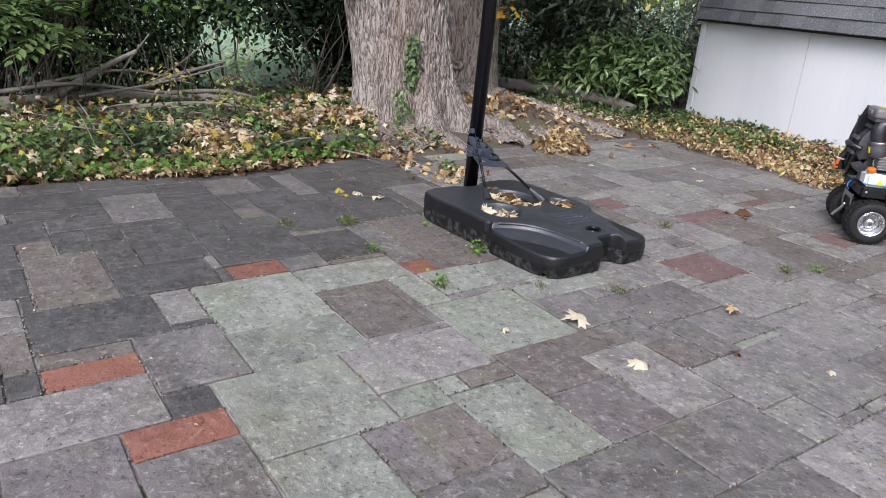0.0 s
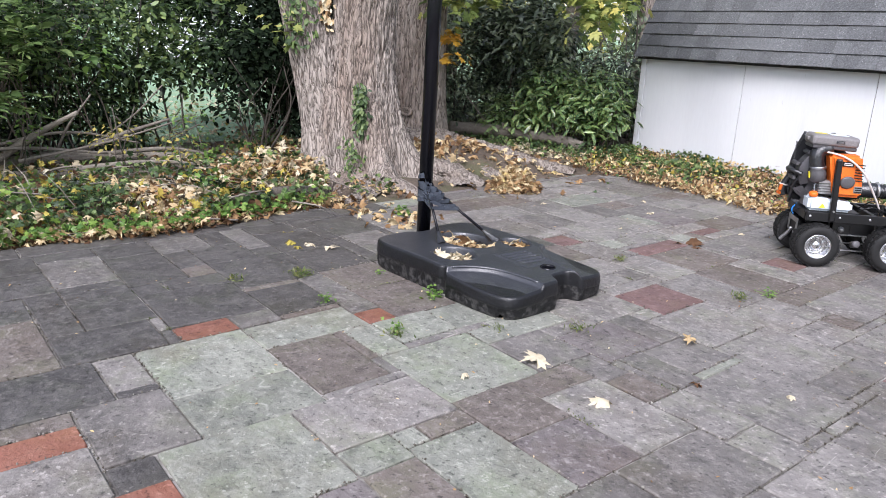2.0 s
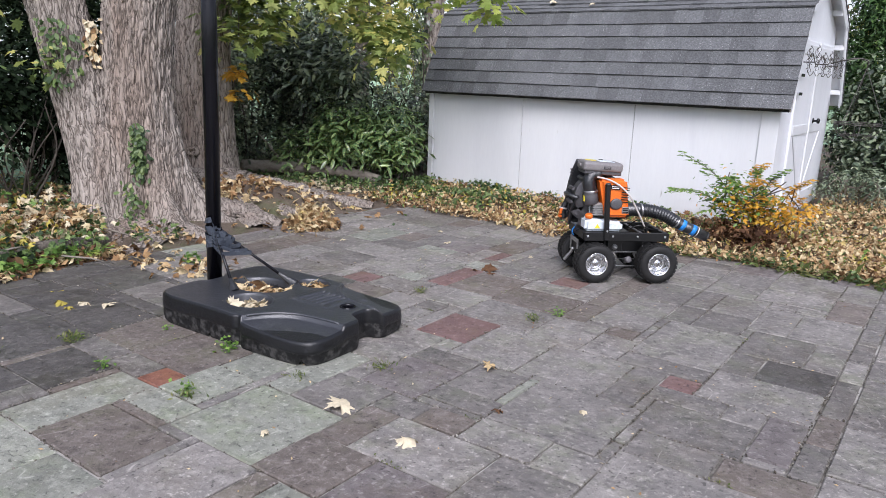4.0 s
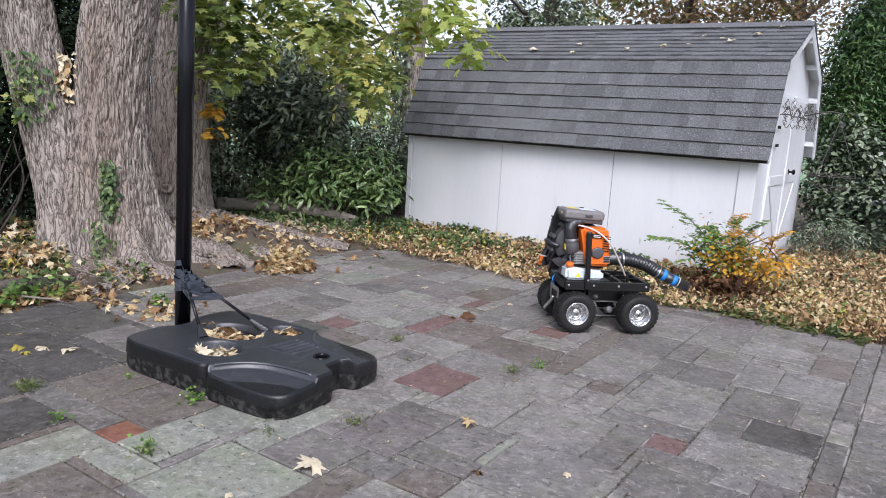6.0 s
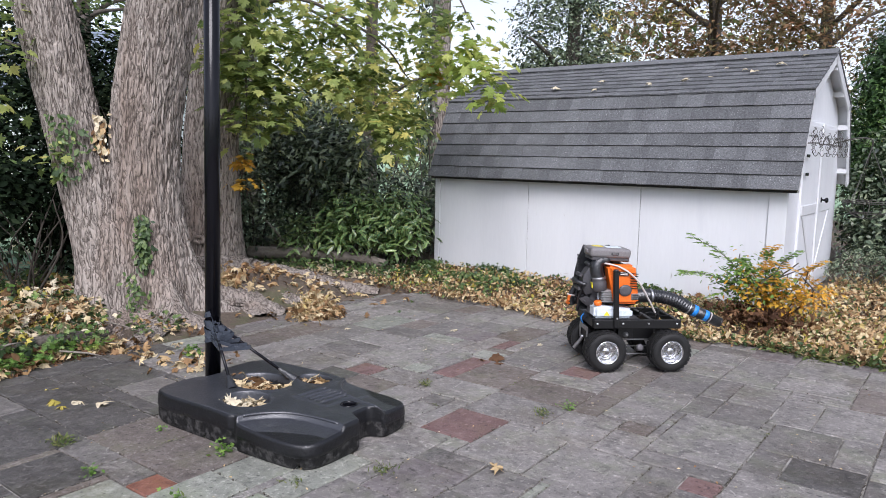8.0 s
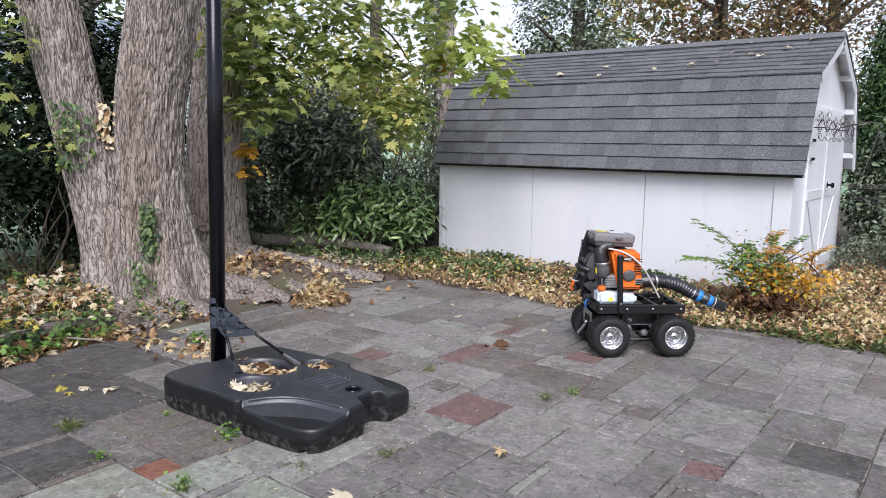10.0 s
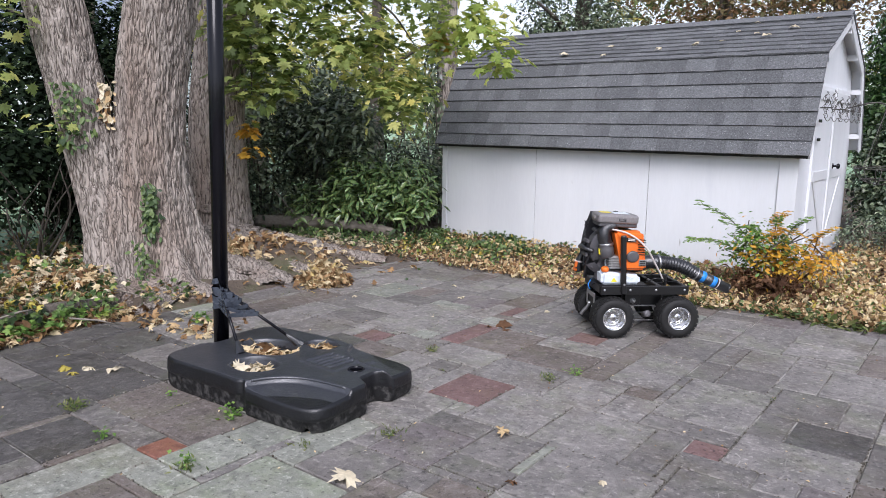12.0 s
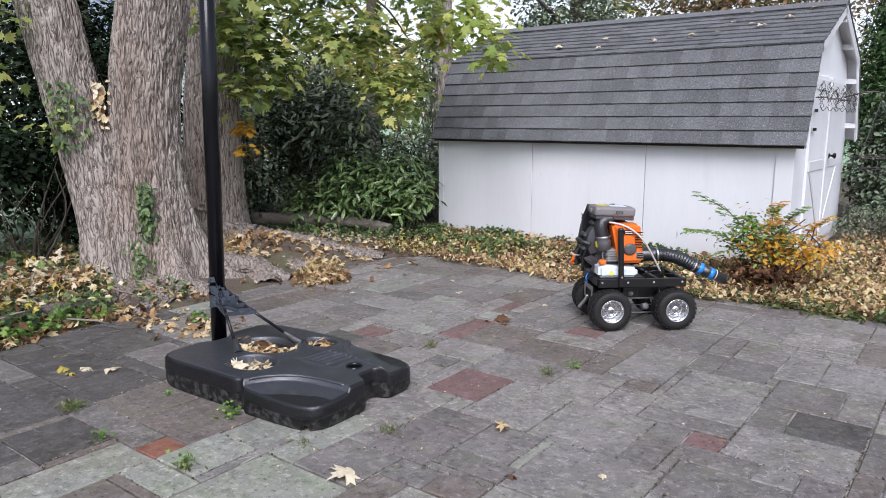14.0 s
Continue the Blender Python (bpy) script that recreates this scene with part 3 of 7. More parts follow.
def shingle_mesh(w, h):
    bm = bmesh.new()
    box(bm, (w, h, 0.014), bevel=0)
    me = bpy.data.meshes.new("shingle")
    bm.to_mesh(me)
    bm.free()
    me.materials.append(shingle)
    return me


shingle_kinds = {}


def lay_shingles(a, b, courses, back=False):
    d = Vector((0, b[0] - a[0], b[1] - a[1]))
    tilt = math.degrees(math.atan2(d.z, d.y)) if not back else math.degrees(math.atan2(d.z, -d.y))
    step = d.length / courses
    rng = random.Random(courses + back)
    for c in range(courses):
        x = RX0
        while x < RX1 - 0.02:
            w = min(rng.choice((0.10, 0.13, 0.16, 0.20, 0.24)), RX1 - x)
            if RX1 - x - w < 0.08:
                w = RX1 - x
            key = round(w, 3), round(step, 3)
            if key not in shingle_kinds:
                shingle_kinds[key] = shingle_mesh(w - 0.0015, step + 0.03)
            ob = new("shingle", shingle_kinds[key])
            mid = Vector((x + w / 2, *a)) + d * ((c + 0.5 - rng.choice((0, 0, 0.012))) / courses)
            lift = rng.choice((0.002, 0.003, 0.006))
            ob.matrix_world = Matrix.Translation((mid.x, mid.y, mid.z)) @ pose(0, 0, 0, tilt - 6.0 if not back else -tilt + 6.0) @ Matrix.Translation((0, 0, lift))
            ob.parent = shed
            x += w


lay_shingles(*slopes[0], 7)
lay_shingles(*slopes[1], 9)
for a, b in slopes_back:
    bm = bmesh.new()
    box(bm, (RX1 - RX0, (Vector(b) - Vector(a)).length, 0.012), (0, 0, 0))
    o = part("back_roof", bm, shingle, shed)
    o.matrix_world = pose((RX0 + RX1) / 2, (a[0] + b[0]) / 2, (a[1] + b[1]) / 2 + 0.01, -math.degrees(math.atan2(b[1] - a[1], a[0] - b[0])))
bm = bmesh.new()
box(bm, (RX1 - RX0, 0.16, 0.012), (0, -0.07, -0.028), (24, 0, 0))
box(bm, (RX1 - RX0, 0.16, 0.012), (0, 0.07, -0.028), (-24, 0, 0))
o = part("ridge_cap", bm, shingle, shed)
o.matrix_world = pose((RX0 + RX1) / 2, SYM, RIDGE_Z + 0.03)
# fascia: near-black under the eave, white along the gable's rake
slab_wall("eave_board", SX0, RX1 - 0.02, SY0 - 0.105, SY0 - 0.085, EAVE_Z - 0.035, EAVE_Z - 0.005, eave_black, shed)
for (a, b), s in [(slopes[0], 1), (slopes[1], 1), (slopes_back[0], -1), (slopes_back[1], -1)]:
    for x in (RX1 - 0.022,):
        bm = bmesh.new()
        d = Vector((0, b[0] - a[0], b[1] - a[1]))
        box(bm, (0.02, d.length - 0.01, 0.09), (0, 0, -0.06))
        o = part("rake_board", bm, white_paint, shed)
        ang = math.degrees(math.atan2(d.z, d.y))
        o.matrix_world = pose(x, (a[0] + b[0]) / 2, (a[1] + b[1]) / 2, ang if s > 0 else ang - 180)
# lookout blocks under the overhang
for t_, (a, b) in [(0.25, slopes_back[0]), (0.8, slopes_back[0]), (0.35, slopes_back[1]), (0.85, slopes_back[1]), (0.8, slopes[1])]:
    bm = bmesh.new()
    box(bm, (0.11, 0.05, 0.06), (SX1 + 0.05, a[0] + (b[0] - a[0]) * t_ + (-0.06 if a[0] > SYM else 0.06), a[1] + (b[1] - a[1]) * t_ - 0.08))
    part("lookout_block", bm, white_paint, shed)
# double door in the gable end
door = thing("door_1", pose(SX1, 0, 0), "white painted plank shed door with a dark knob", "door", kind="structure")
for y0, y1 in ((8.62, 9.43), (9.44, 10.25)):
    slab_wall("door_leaf", 0.001, 0.028, y0, y1, 0.14, 1.86, worn_white, door)
    slab_wall("door_rail", 0.028, 0.038, y0 + 0.02, y1 - 0.02, 0.92, 1.02, white_paint, door)
    slab_wall("door_rail", 0.028, 0.038, y0 + 0.02, y1 - 0.02, 1.72, 1.82, white_paint, door)
    slab_wall("door_rail", 0.028, 0.038, y0 + 0.02, y1 - 0.02, 0.17, 0.27, white_paint, door)
    bm = bmesh.new()
    box(bm, (0.008, 0.09, 1.0), (0.033, (y0 + y1) / 2, 0.6), (38 if y0 < 9 else -38, 0, 0))
    for v in bm.verts:
        v.co.z = min(max(v.co.z, 0.275), 0.915)
    part("door_brace", bm, white_paint, door)
slab_wall("door_stop", 0.03, 0.05, 9.40, 9.47, 0.14, 1.86, white_paint, door)
bm = bmesh.new()
lathe(bm, [(0.03, 0), (0.03, 0.006), (0.012, 0.01), (0.012, 0.035), (0.028, 0.045), (0.03, 0.06), (0.018, 0.07), (0, 0.072)], pose(0.05, 9.55, 1.05, 0, 90, 0), 16)
part("door_knob", bm, black_steel, door, smooth=True)
for z in (1.32, 1.5):
    slab_wall("hinge", 0.05, 0.056, 8.6, 8.75, z, z + 0.03, black_steel, door)

# ---- basketball stand ----
hoop = thing("basketball_stand", pose(-2.814, 3.300, 0, 0, 0, 3.0), "black plastic portable basketball stand base with a steel pole", "basketball stand")


def base_outline(k):
    """The base's rim by angle: a rounded rectangle with a notch in each end and a crease in each side."""
    c, s = math.cos(k), math.sin(k)
    hx, hy, p = 0.60, 0.41, 8.0
    r = (abs(c / hx) ** p + abs(s / hy) ** p) ** (-1 / p)
    x, y = r * c, r * s
    if x > 0.3:
        x -= 0.085 * math.exp(-((y - 0.06) / 0.085) ** 6)
    if abs(y) > 0.25:
        y -= math.copysign(0.02 * math.exp(-((x - 0.095) / 0.022) ** 2) + 0.008 / (1 + math.exp((x - 0.09) * 90)), y)
    if x < -0.3:
        x += 0.05 * math.exp(-(y / 0.09) ** 4)
    return x, y


def pad_edge(x):
    """Inner edge of the sunken corner pads."""
    return 0.152 + 0.24 * math.exp(-max(0.0, x - 0.117) / 0.11)


def step01(d, sharp):
    return 1 / (1 + math.exp(-max(-40, min(40, d * sharp))))


FILLER = (0.418, 0.08, 0.037)


def base_top(x, y):
    h = 0.160 + 0.012 * (1 - min(1, abs(x + 0.1) / 0.6))
    for cx, cy, rx, ry, dep in ((-0.04, -0.195, 0.125, 0.11, 0.065), (-0.21, 0.055, 0.18, 0.135, 0.075), (0.0, 0.265, 0.10, 0.075, 0.06)):
        q = math.sqrt(((x - cx) / rx) ** 2 + ((y - cy) / ry) ** 2)
        h -= dep * step01(1 - q, 45) * (1 - 0.25 * min(1, q))
        h += 0.004 * math.exp(-((q - 1.08) / 0.05) ** 2)
    if x > 0.05:
        d = abs(y) - pad_edge(x)
        inside = step01(d, 260) * step01(x - 0.115, 260)
        h -= (0.024 + 0.07 * max(0, d)) * inside
        h += 0.006 * math.exp(-((d + 0.012) / 0.010) ** 2) * step01(x - 0.12, 120) * step01(0.55 - x, 120)
    # raised deck behind the filler, with slots
    h += 0.006 * step01(0.215 - abs(y - 0.09), 300) * step01(x - 0.10, 300) * step01(0.36 - x, 300) * step01(y + 0.02, 300)
    if -0.02 < y < 0.2:
        for k in range(5):
            h -= 0.02 * math.exp(-((x - 0.15 - 0.04 * k - 0.1 * (y - 0.1)) / 0.0075) ** 2) * step01(y - 0.01, 160) * step01(0.18 - y, 160)
    return h


SEG, RING = 520, 150
bv, bf = [], []
rim = [base_outline(2 * math.pi * j / SEG) for j in range(SEG)]
for i in range(RING + 1):
    s = 1 - (1 - i / RING) ** 1.15
    for j in range(SEG):
        x, y = rim[j][0] * s, rim[j][1] * s
        e = (1 - s) * math.hypot(*rim[j])
        h = base_top(x, y)
        if e < 0.02:
            h -= 0.02 * (1 - math.sqrt(max(0, 1 - (1 - e / 0.02) ** 2)))
        bv.append((x, y, h))
lip = [v[2] for v in bv[-SEG:]]
for f_, out in ((0.75, 1.004), (0.62, 1.006), (0.58, 1.0), (0.25, 1.002), (0.1, 0.995), (0.0, 0.982)):
    bv += [(rim[j][0] * out, rim[j][1] * out, lip[j] * f_ + (0.026 * max(0, 1 - abs((j * 5.0 % SEG) - 260) / 12) if f_ < 0.15 else 0)) for j in range(SEG)]
rows_n = RING + 1 + 6
for i in range(rows_n - 1):
    bf += [(i * SEG + j, i * SEG + (j + 1) % SEG, (i + 1) * SEG + (j + 1) % SEG, (i + 1) * SEG + j) for j in range(SEG)]
bf = [f for f in bf if math.hypot(bv[f[0]][0] - FILLER[0], bv[f[0]][1] - FILLER[1]) > FILLER[2]]
# sky sheen painted on the top faces, shade on sides and hollows; dust low
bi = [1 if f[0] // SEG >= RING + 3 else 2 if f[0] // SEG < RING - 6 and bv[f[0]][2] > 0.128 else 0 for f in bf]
base = link_mesh("base", bv, bf, [stand_plastic, plastic_dust, skylit_plastic], hoop, smooth=True, index=bi)
bm = bmesh.new()
rod(bm, (-0.615, 0.042, 0.0), (-0.573, 0.075, 3.1), 0.044, segs=28)
part("pole", bm, black_steel, hoop, "glossy black steel pole", smooth=True)
for y in (-0.03, 0.09):
    bm = bmesh.new()
    box(bm, (0.1, 0.016, 0.1), (-0.585, y + 0.012, 0.08))
    part("pole_bracket", bm, black_steel, hoop)
for foot in ((-0.25, -0.115, 0.155), (-0.10, 0.21, 0.155)):
    bm = bmesh.new()
    top = Vector((-0.585, 0.03, 0.46))
    f = Vector(foot)
    rod(bm, top, f + (top - f) * 0.12, 0.0085)
    strut = part("strut", bm, black_steel, hoop, smooth=True)
    bm = bmesh.new()
    rod(bm, f + (top - f) * 0.2, f, 0.010, 0.033, 12)
    part("strut_foot", bm, black_plastic, strut)
tape_rng = random.Random(17)
fa, fb, top = Vector((-0.25, -0.115, 0.155)), Vector((-0.10, 0.21, 0.155)), Vector((-0.585, 0.03, 0.46))
for k in range(8):
    # one turn of tape: round the pole, out to one strut, across to the other and back
    ta, tb = 0.02 + 0.055 * k + tape_rng.uniform(-0.03, 0.03), 0.03 + 0.055 * k + tape_rng.uniform(-0.03, 0.04)
    pa, pb, zp = top.lerp(fa, max(0.02, ta)), top.lerp(fb, max(0.02, tb)), 0.485 - 0.022 * k + tape_rng.uniform(-0.02, 0.02)
    loop = [Vector((-0.610 + 0.0465 * math.cos(q), 0.046 + 0.0465 * math.sin(q), zp + 0.012 * math.cos(q + k))) for q in np.linspace(0.9, 2 * math.pi - 0.9, 11)]
    loop = loop + [loop[-1].lerp(pa, 0.5) - Vector((0, 0, 0.004)), pa + Vector((0.010, -0.010, 0.0)), pa + Vector((0.014, 0.002, 0.004)), pa.lerp(pb, 0.5) - Vector((0, 0, 0.006 * tape_rng.uniform(0, 2))), pb + Vector((0.014, -0.002, 0.004)), pb + Vector((0.008, 0.011, 0.0)), pb.lerp(loop[0], 0.5)]
    bm = bmesh.new()
    half, n = tape_rng.uniform(0.009, 0.018), len(loop)
    rows = []
    for q, p in enumerate(loop):
        tw = 0.35 * math.sin(q * 1.1 + k)
        up = Vector((0.6 * tw, 0.4 * tw, 1)).normalized() * half
        out = (p - Vector((-0.5, 0.03, p.z))).normalized() * 0.0006
        rows.append([bm.verts.new(p + up + out), bm.verts.new(p - up + out), bm.verts.new(p - up - out), bm.verts.new(p + up - out)])
    for q in range(n):
        a, b = rows[q], rows[(q + 1) % n]
        for e in range(4):
            bm.faces.new((a[e], a[(e + 1) % 4], b[(e + 1) % 4], b[e]))
    part("tape_band", bm, tape_mat, hoop, "blue-grey tape wound round pole and struts")

# collar and well of the open filler hole, moulded rib round each corner pad
bm = bmesh.new()
lathe(bm, [(0.0, -0.12), (0.034, -0.12), (0.0345, -0.01), (0.036, 0.0), (0.040, 0.003), (0.044, 0.001), (0.0455, -0.01), (0.0455, -0.124), (0.0, -0.124)], pose(FILLER[0], FILLER[1], 0.1635), 28)
# near-black material stands in for the shade down the hole
part("filler_well", bm, black_steel, base, "open filler hole in the base", smooth=True)
for sg in (-1, 1):
    bm = bmesh.new()
    pts = []
    for i in range(29):
        x = 0.125 + 0.43 * (i / 28) ** 1.3
        yy = pad_edge(x) - 0.010
        pts.append((x, sg * yy, base_top(x, sg * yy) - 0.005))
    tube(bm, pts, 0.0085, 8)
    part("moulded_rib", bm, skylit_plastic, base, smooth=True)

# ---- large tree trunks ----
def trunk_mesh(name, spine, radii, mat, parent, flare=0.0, lobes=7, ridges=26, depth=0.02, seed=3, step=0.035, segs=120, lobe_turn=0.0, reach=0.45):
    """A bark-covered stem along a spine of (x, y, z); flare spreads the foot into root lobes."""
    pts = curve_pts(spine, max(2, int((Vector(spine[-1]) - Vector(spine[0])).length / step / (len(spine) - 1))))
    n = len(pts)
    idx = np.linspace(0, len(radii) - 1, n)
    rr = np.interp(idx, range(len(radii)), radii)
    vs, fs = [], []
    z0 = pts[0].z
    for i, p in enumerate(pts):
        low = math.exp(-max(0, p.z - z0) / reach * 2.2)
        for j in range(segs):
            k = 2 * math.pi * j / segs
            c, s = math.cos(k), math.sin(k)
            # furrows run up the stem, wander and break
            w = noise.noise((c * 2.2 + seed, s * 2.2, p.z * 0.9)) * 1.6
            f = noise.noise((c * ridges / 4 + w, s * ridges / 4 + seed, p.z * 3.4))
            g = noise.noise((c * ridges / 2 + w, s * ridges / 2, p.z * 7.5 + seed))
            furrow = 0.4 - 0.75 * math.exp(-(f / 0.13) ** 2) - 0.45 * math.exp(-(g / 0.16) ** 2)
            lump = noise.noise((c * 1.3, s * 1.3 + seed, p.z * 0.8)) * 0.05
            lobe = flare * low * (0.55 + 0.45 * math.cos(lobes * k + lobe_turn + 0.8 * math.sin(2 * k)) + 0.3 * noise.noise((c * 2, s * 2, seed)))
            r = rr[i] * (1 + lump) + lobe + depth * furrow
            vs.append((p.x + c * r, p.y + s * r, p.z))
    for i in range(n - 1):
        fs += [(i * segs + j, i * segs + (j + 1) % segs, (i + 1) * segs + (j + 1) % segs, (i + 1) * segs + j) for j in range(segs)]
    return link_mesh(name, vs, fs, mat, parent, smooth=True)


big_tree = thing("maple_tree", pose(-5.75, 4.45, 0), "old maple with two grey furrowed trunks rising from one flared foot", "tree")
trunk_mesh("trunk", [(0.06, -0.06, -0.12), (0.03, -0.14, 0.5), (0.01, -0.165, 1.0), (0.02, -0.157, 1.5), (0.065, -0.12, 1.96), (0.13, -0.07, 2.42), (0.28, 0.05, 3.6), (0.4, 0.2, 5.2)],
           [0.38, 0.325, 0.295, 0.285, 0.29, 0.285, 0.27, 0.24], bark, big_tree, flare=0.70, lobes=5, lobe_turn=2.2, seed=3, depth=0.027, reach=0.55, step=0.02, segs=250)
trunk_mesh("second_trunk", [(-0.02, -0.30, -0.1), (-0.11, -0.41, 0.52), (-0.215, -0.50, 1.01), (-0.31, -0.575, 1.49), (-0.39, -0.635, 1.95), (-0.46, -0.69, 2.4), (-0.66, -0.87, 3.6), (-1.0, -1.2, 5.2)],
           [0.33, 0.275, 0.24, 0.222, 0.225, 0.23, 0.21, 0.18], bark, big_tree, flare=0.34, lobes=4, seed=11, depth=0.025, reach=0.55, step=0.02, segs=200)
rear_tree = thing("maple_tree", pose(-6.80, 5.70, 0), "grey-barked maple behind the mound with hanging green leaves", "tree")
trunk_mesh("trunk", [(0, 0, -0.1), (0.0, 0, 0.6), (0.02, 0.0, 1.5), (0.1, 0.05, 2.6), (0.2, 0.1, 5.0)], [0.36, 0.33, 0.29, 0.26, 0.2], bark, rear_tree, flare=0.22, lobes=5, seed=21, segs=200, step=0.022, depth=0.022)

bm = bmesh.new()
lathe(bm, [(0.0, 0.01), (0.022, 0.0), (0.03, 0.018), (0.045, 0.026), (0.06, 0.016), (0.068, -0.012)], pose(0.20, -0.30, 0.50, 90, 0, 28) @ Matrix.Diagonal((1.15, 0.8, 1, 1)), 22)
part("branch_knot", bm, bark, rear_tree, "healed knot where a branch was cut", smooth=True)

# ---- crowns, shrubs and the wood behind ----
def limb(name, pts, r0, r1, mat, parent, segs=8, n=5, label=""):
    bm = bmesh.new()
    p = curve_pts(pts, n)
    rs = [r0 + (r1 - r0) * i / (len(p) - 1) for i in range(len(p))]
    rs = [r * (1 + 0.12 * noise.noise(q * 9)) for r, q in zip(rs, p)]
    tube(bm, p, rs, segs)
    return part(name, bm, mat, parent, label, smooth=True)


def world_child(ob, parent):
    """Keeps geometry that is written in world places where it is, under a parent that stands elsewhere."""
    ob.parent = parent
    ob.matrix_parent_inverse = parent.matrix_world.inverted()
    return ob


def crown(parent, blobs, mat, kind, size, per, spread, seed, name="crown", tilt=0.6, droop=0.4, shell=0.35, label="", flat=0.6):
    """blobs: (centre, radii, clumps)."""
    cs = np.concatenate([in_ellipsoid(c, r, n, seed + i, shell) for i, (c, r, n) in enumerate(blobs)])
    return world_child(leaf_cloud(name, clumps(cs, per, spread, seed, flat), size, mat, None, kind, tilt, None, droop, seed, label), parent)


for ob in (big_tree, rear_tree):
    ob.matrix_world = ob.matrix_world
bpy.context.view_layer.update()

# big maple: high crown out of the view, limbs, sprays low on the leaning trunk
for p in ([(-5.65, 4.65, 5.0), (-5.2, 5.2, 6.4), (-4.6, 5.8, 7.4)], [(-5.7, 4.6, 4.9), (-6.3, 5.0, 6.5), (-6.6, 5.6, 7.8)], [(-6.6, 3.1, 5.0), (-7.3, 2.2, 6.4), (-7.8, 1.6, 7.5)]):
    world_child(limb("limb", p, 0.2, 0.07, bark, None), big_tree)
crown(big_tree, [((-5.4, 5.0, 7.4), (2.2, 2.2, 1.2), 24)], maple_green, "quad", 0.15, 26, 0.32, 100)
crown(big_tree, [((-6.15, 3.35, 2.3), (0.28, 0.28, 0.2), 5), ((-6.3, 3.25, 1.75), (0.2, 0.25, 0.2), 4), ((-6.0, 3.75, 1.35), (0.16, 0.16, 0.12), 3)], maple_green, "maple", 0.10, 9, 0.10, 105, "low_sprays")


def ivy_on(parent, x, y, z0, z1, width, n, r, centre, mat=ivy_leaf, size=0.045, seed=1):
    """A patch of climbing leaves on the side of a stem that faces the patio."""
    rg = np.random.default_rng(seed)
    z = rg.uniform(z0, z1, n)
    a0 = math.atan2(y - centre[1], x - centre[0])
    a = a0 + rg.normal(0, width, n)
    pos = np.stack([centre[0] + np.cos(a) * r, centre[1] + np.sin(a) * r, z], 1)
    pos[:, :2] += rg.normal(0, 0.012, (n, 2))
    face = np.stack([np.cos(a), np.sin(a), np.full(n, 0.3)], 1)
    return world_child(leaf_cloud("climbing_ivy", pos, size, mat, None, "oval", 0.35, face, 0.5, seed), parent)


ivy_on(big_tree, -5.39, 4.04, 0.46, 0.92, 0.07, 190, 0.385, (-5.72, 4.31), ivy_leaf, 0.055, 1)
ivy_on(big_tree, -5.39, 4.04, 0.54, 0.87, 0.06, 50, 0.36, (-5.72, 4.31), ivy_leaf, 0.055, 5)
ivy_on(big_tree, -5.44, 4.0, 0.12, 0.45, 0.10, 70, 0.47, (-5.72, 4.31), ivy_leaf, 0.05, 2)
ivy_on(big_tree, -5.85, 3.62, 1.18, 1.74, 0.36, 150, 0.275, (-6.06, 3.875), ivy_leaf, 0.06, 3)
ivy_on(big_tree, -5.83, 3.95, 1.42, 1.74, 0.20, 30, 0.17, (-5.95, 4.04), fallen_pale, 0.065, 4)
ivy_on(big_tree, -5.83, 3.95, 1.36, 1.66, 0.22, 34, 0.17, (-5.95, 4.04), fallen_tan, 0.07, 6)

# rear maple: hanging green sprays with a few gold leaves
for p in ([(-6.6, 5.85, 2.9), (-6.0, 6.3, 3.1), (-5.4, 6.9, 2.7), (-5.2, 7.2, 2.3)], [(-6.6, 5.8, 3.3), (-5.4, 6.3, 3.8), (-4.5, 6.8, 3.3), (-4.1, 6.9, 2.7)],
          [(-6.6, 5.7, 2.6), (-6.2, 5.6, 2.7), (-5.9, 5.5, 2.2), (-5.9, 5.5, 1.7)], [(-6.55, 5.85, 4.9), (-6.0, 6.6, 6.0), (-5.2, 7.2, 6.8)], [(-6.55, 5.85, 4.9), (-7.4, 6.0, 6.2), (-8.0, 6.8, 7.0)]):
    world_child(limb("limb", p, 0.026, 0.006, bark_dark, None, 7), rear_tree)
crown(rear_tree, [((-5.92, 5.55, 2.45), (0.42, 0.42, 0.42), 44), ((-5.88, 5.75, 1.95), (0.32, 0.34, 0.36), 26), ((-5.95, 5.45, 1.65), (0.2, 0.2, 0.2), 7),
                  ((-5.75, 6.5, 2.55), (0.5, 0.5, 0.35), 30), ((-5.6, 7.0, 2.15), (0.42, 0.42, 0.38), 24), ((-5.45, 7.35, 1.75), (0.3, 0.3, 0.3), 14),
                  ((-5.2, 7.3, 2.5), (0.45, 0.4, 0.4), 12), ((-4.55, 6.9, 2.75), (0.5, 0.3, 0.3), 10), ((-5.45, 6.35, 2.25), (0.42, 0.45, 0.35), 24), ((-5.0, 6.75, 1.75), (0.3, 0.3, 0.25), 10), ((-6.0, 5.9, 2.95), (0.6, 0.5, 0.4), 26), ((-5.3, 6.7, 3.05), (0.6, 0.5, 0.4), 16)], maple_green, "maple", 0.128, 10, 0.13, 200, tilt=0.45, droop=0.5)
crown(rear_tree, [((-4.2, 6.85, 2.42), (0.32, 0.2, 0.28), 13), ((-3.92, 6.9, 2.12), (0.16, 0.16, 0.2), 7), ((-4.75, 7.2, 2.3), (0.25, 0.2, 0.3), 10)], maple_backlit, "maple", 0.128, 9, 0.12, 220, "pale_sprays", tilt=0.45, droop=0.5)
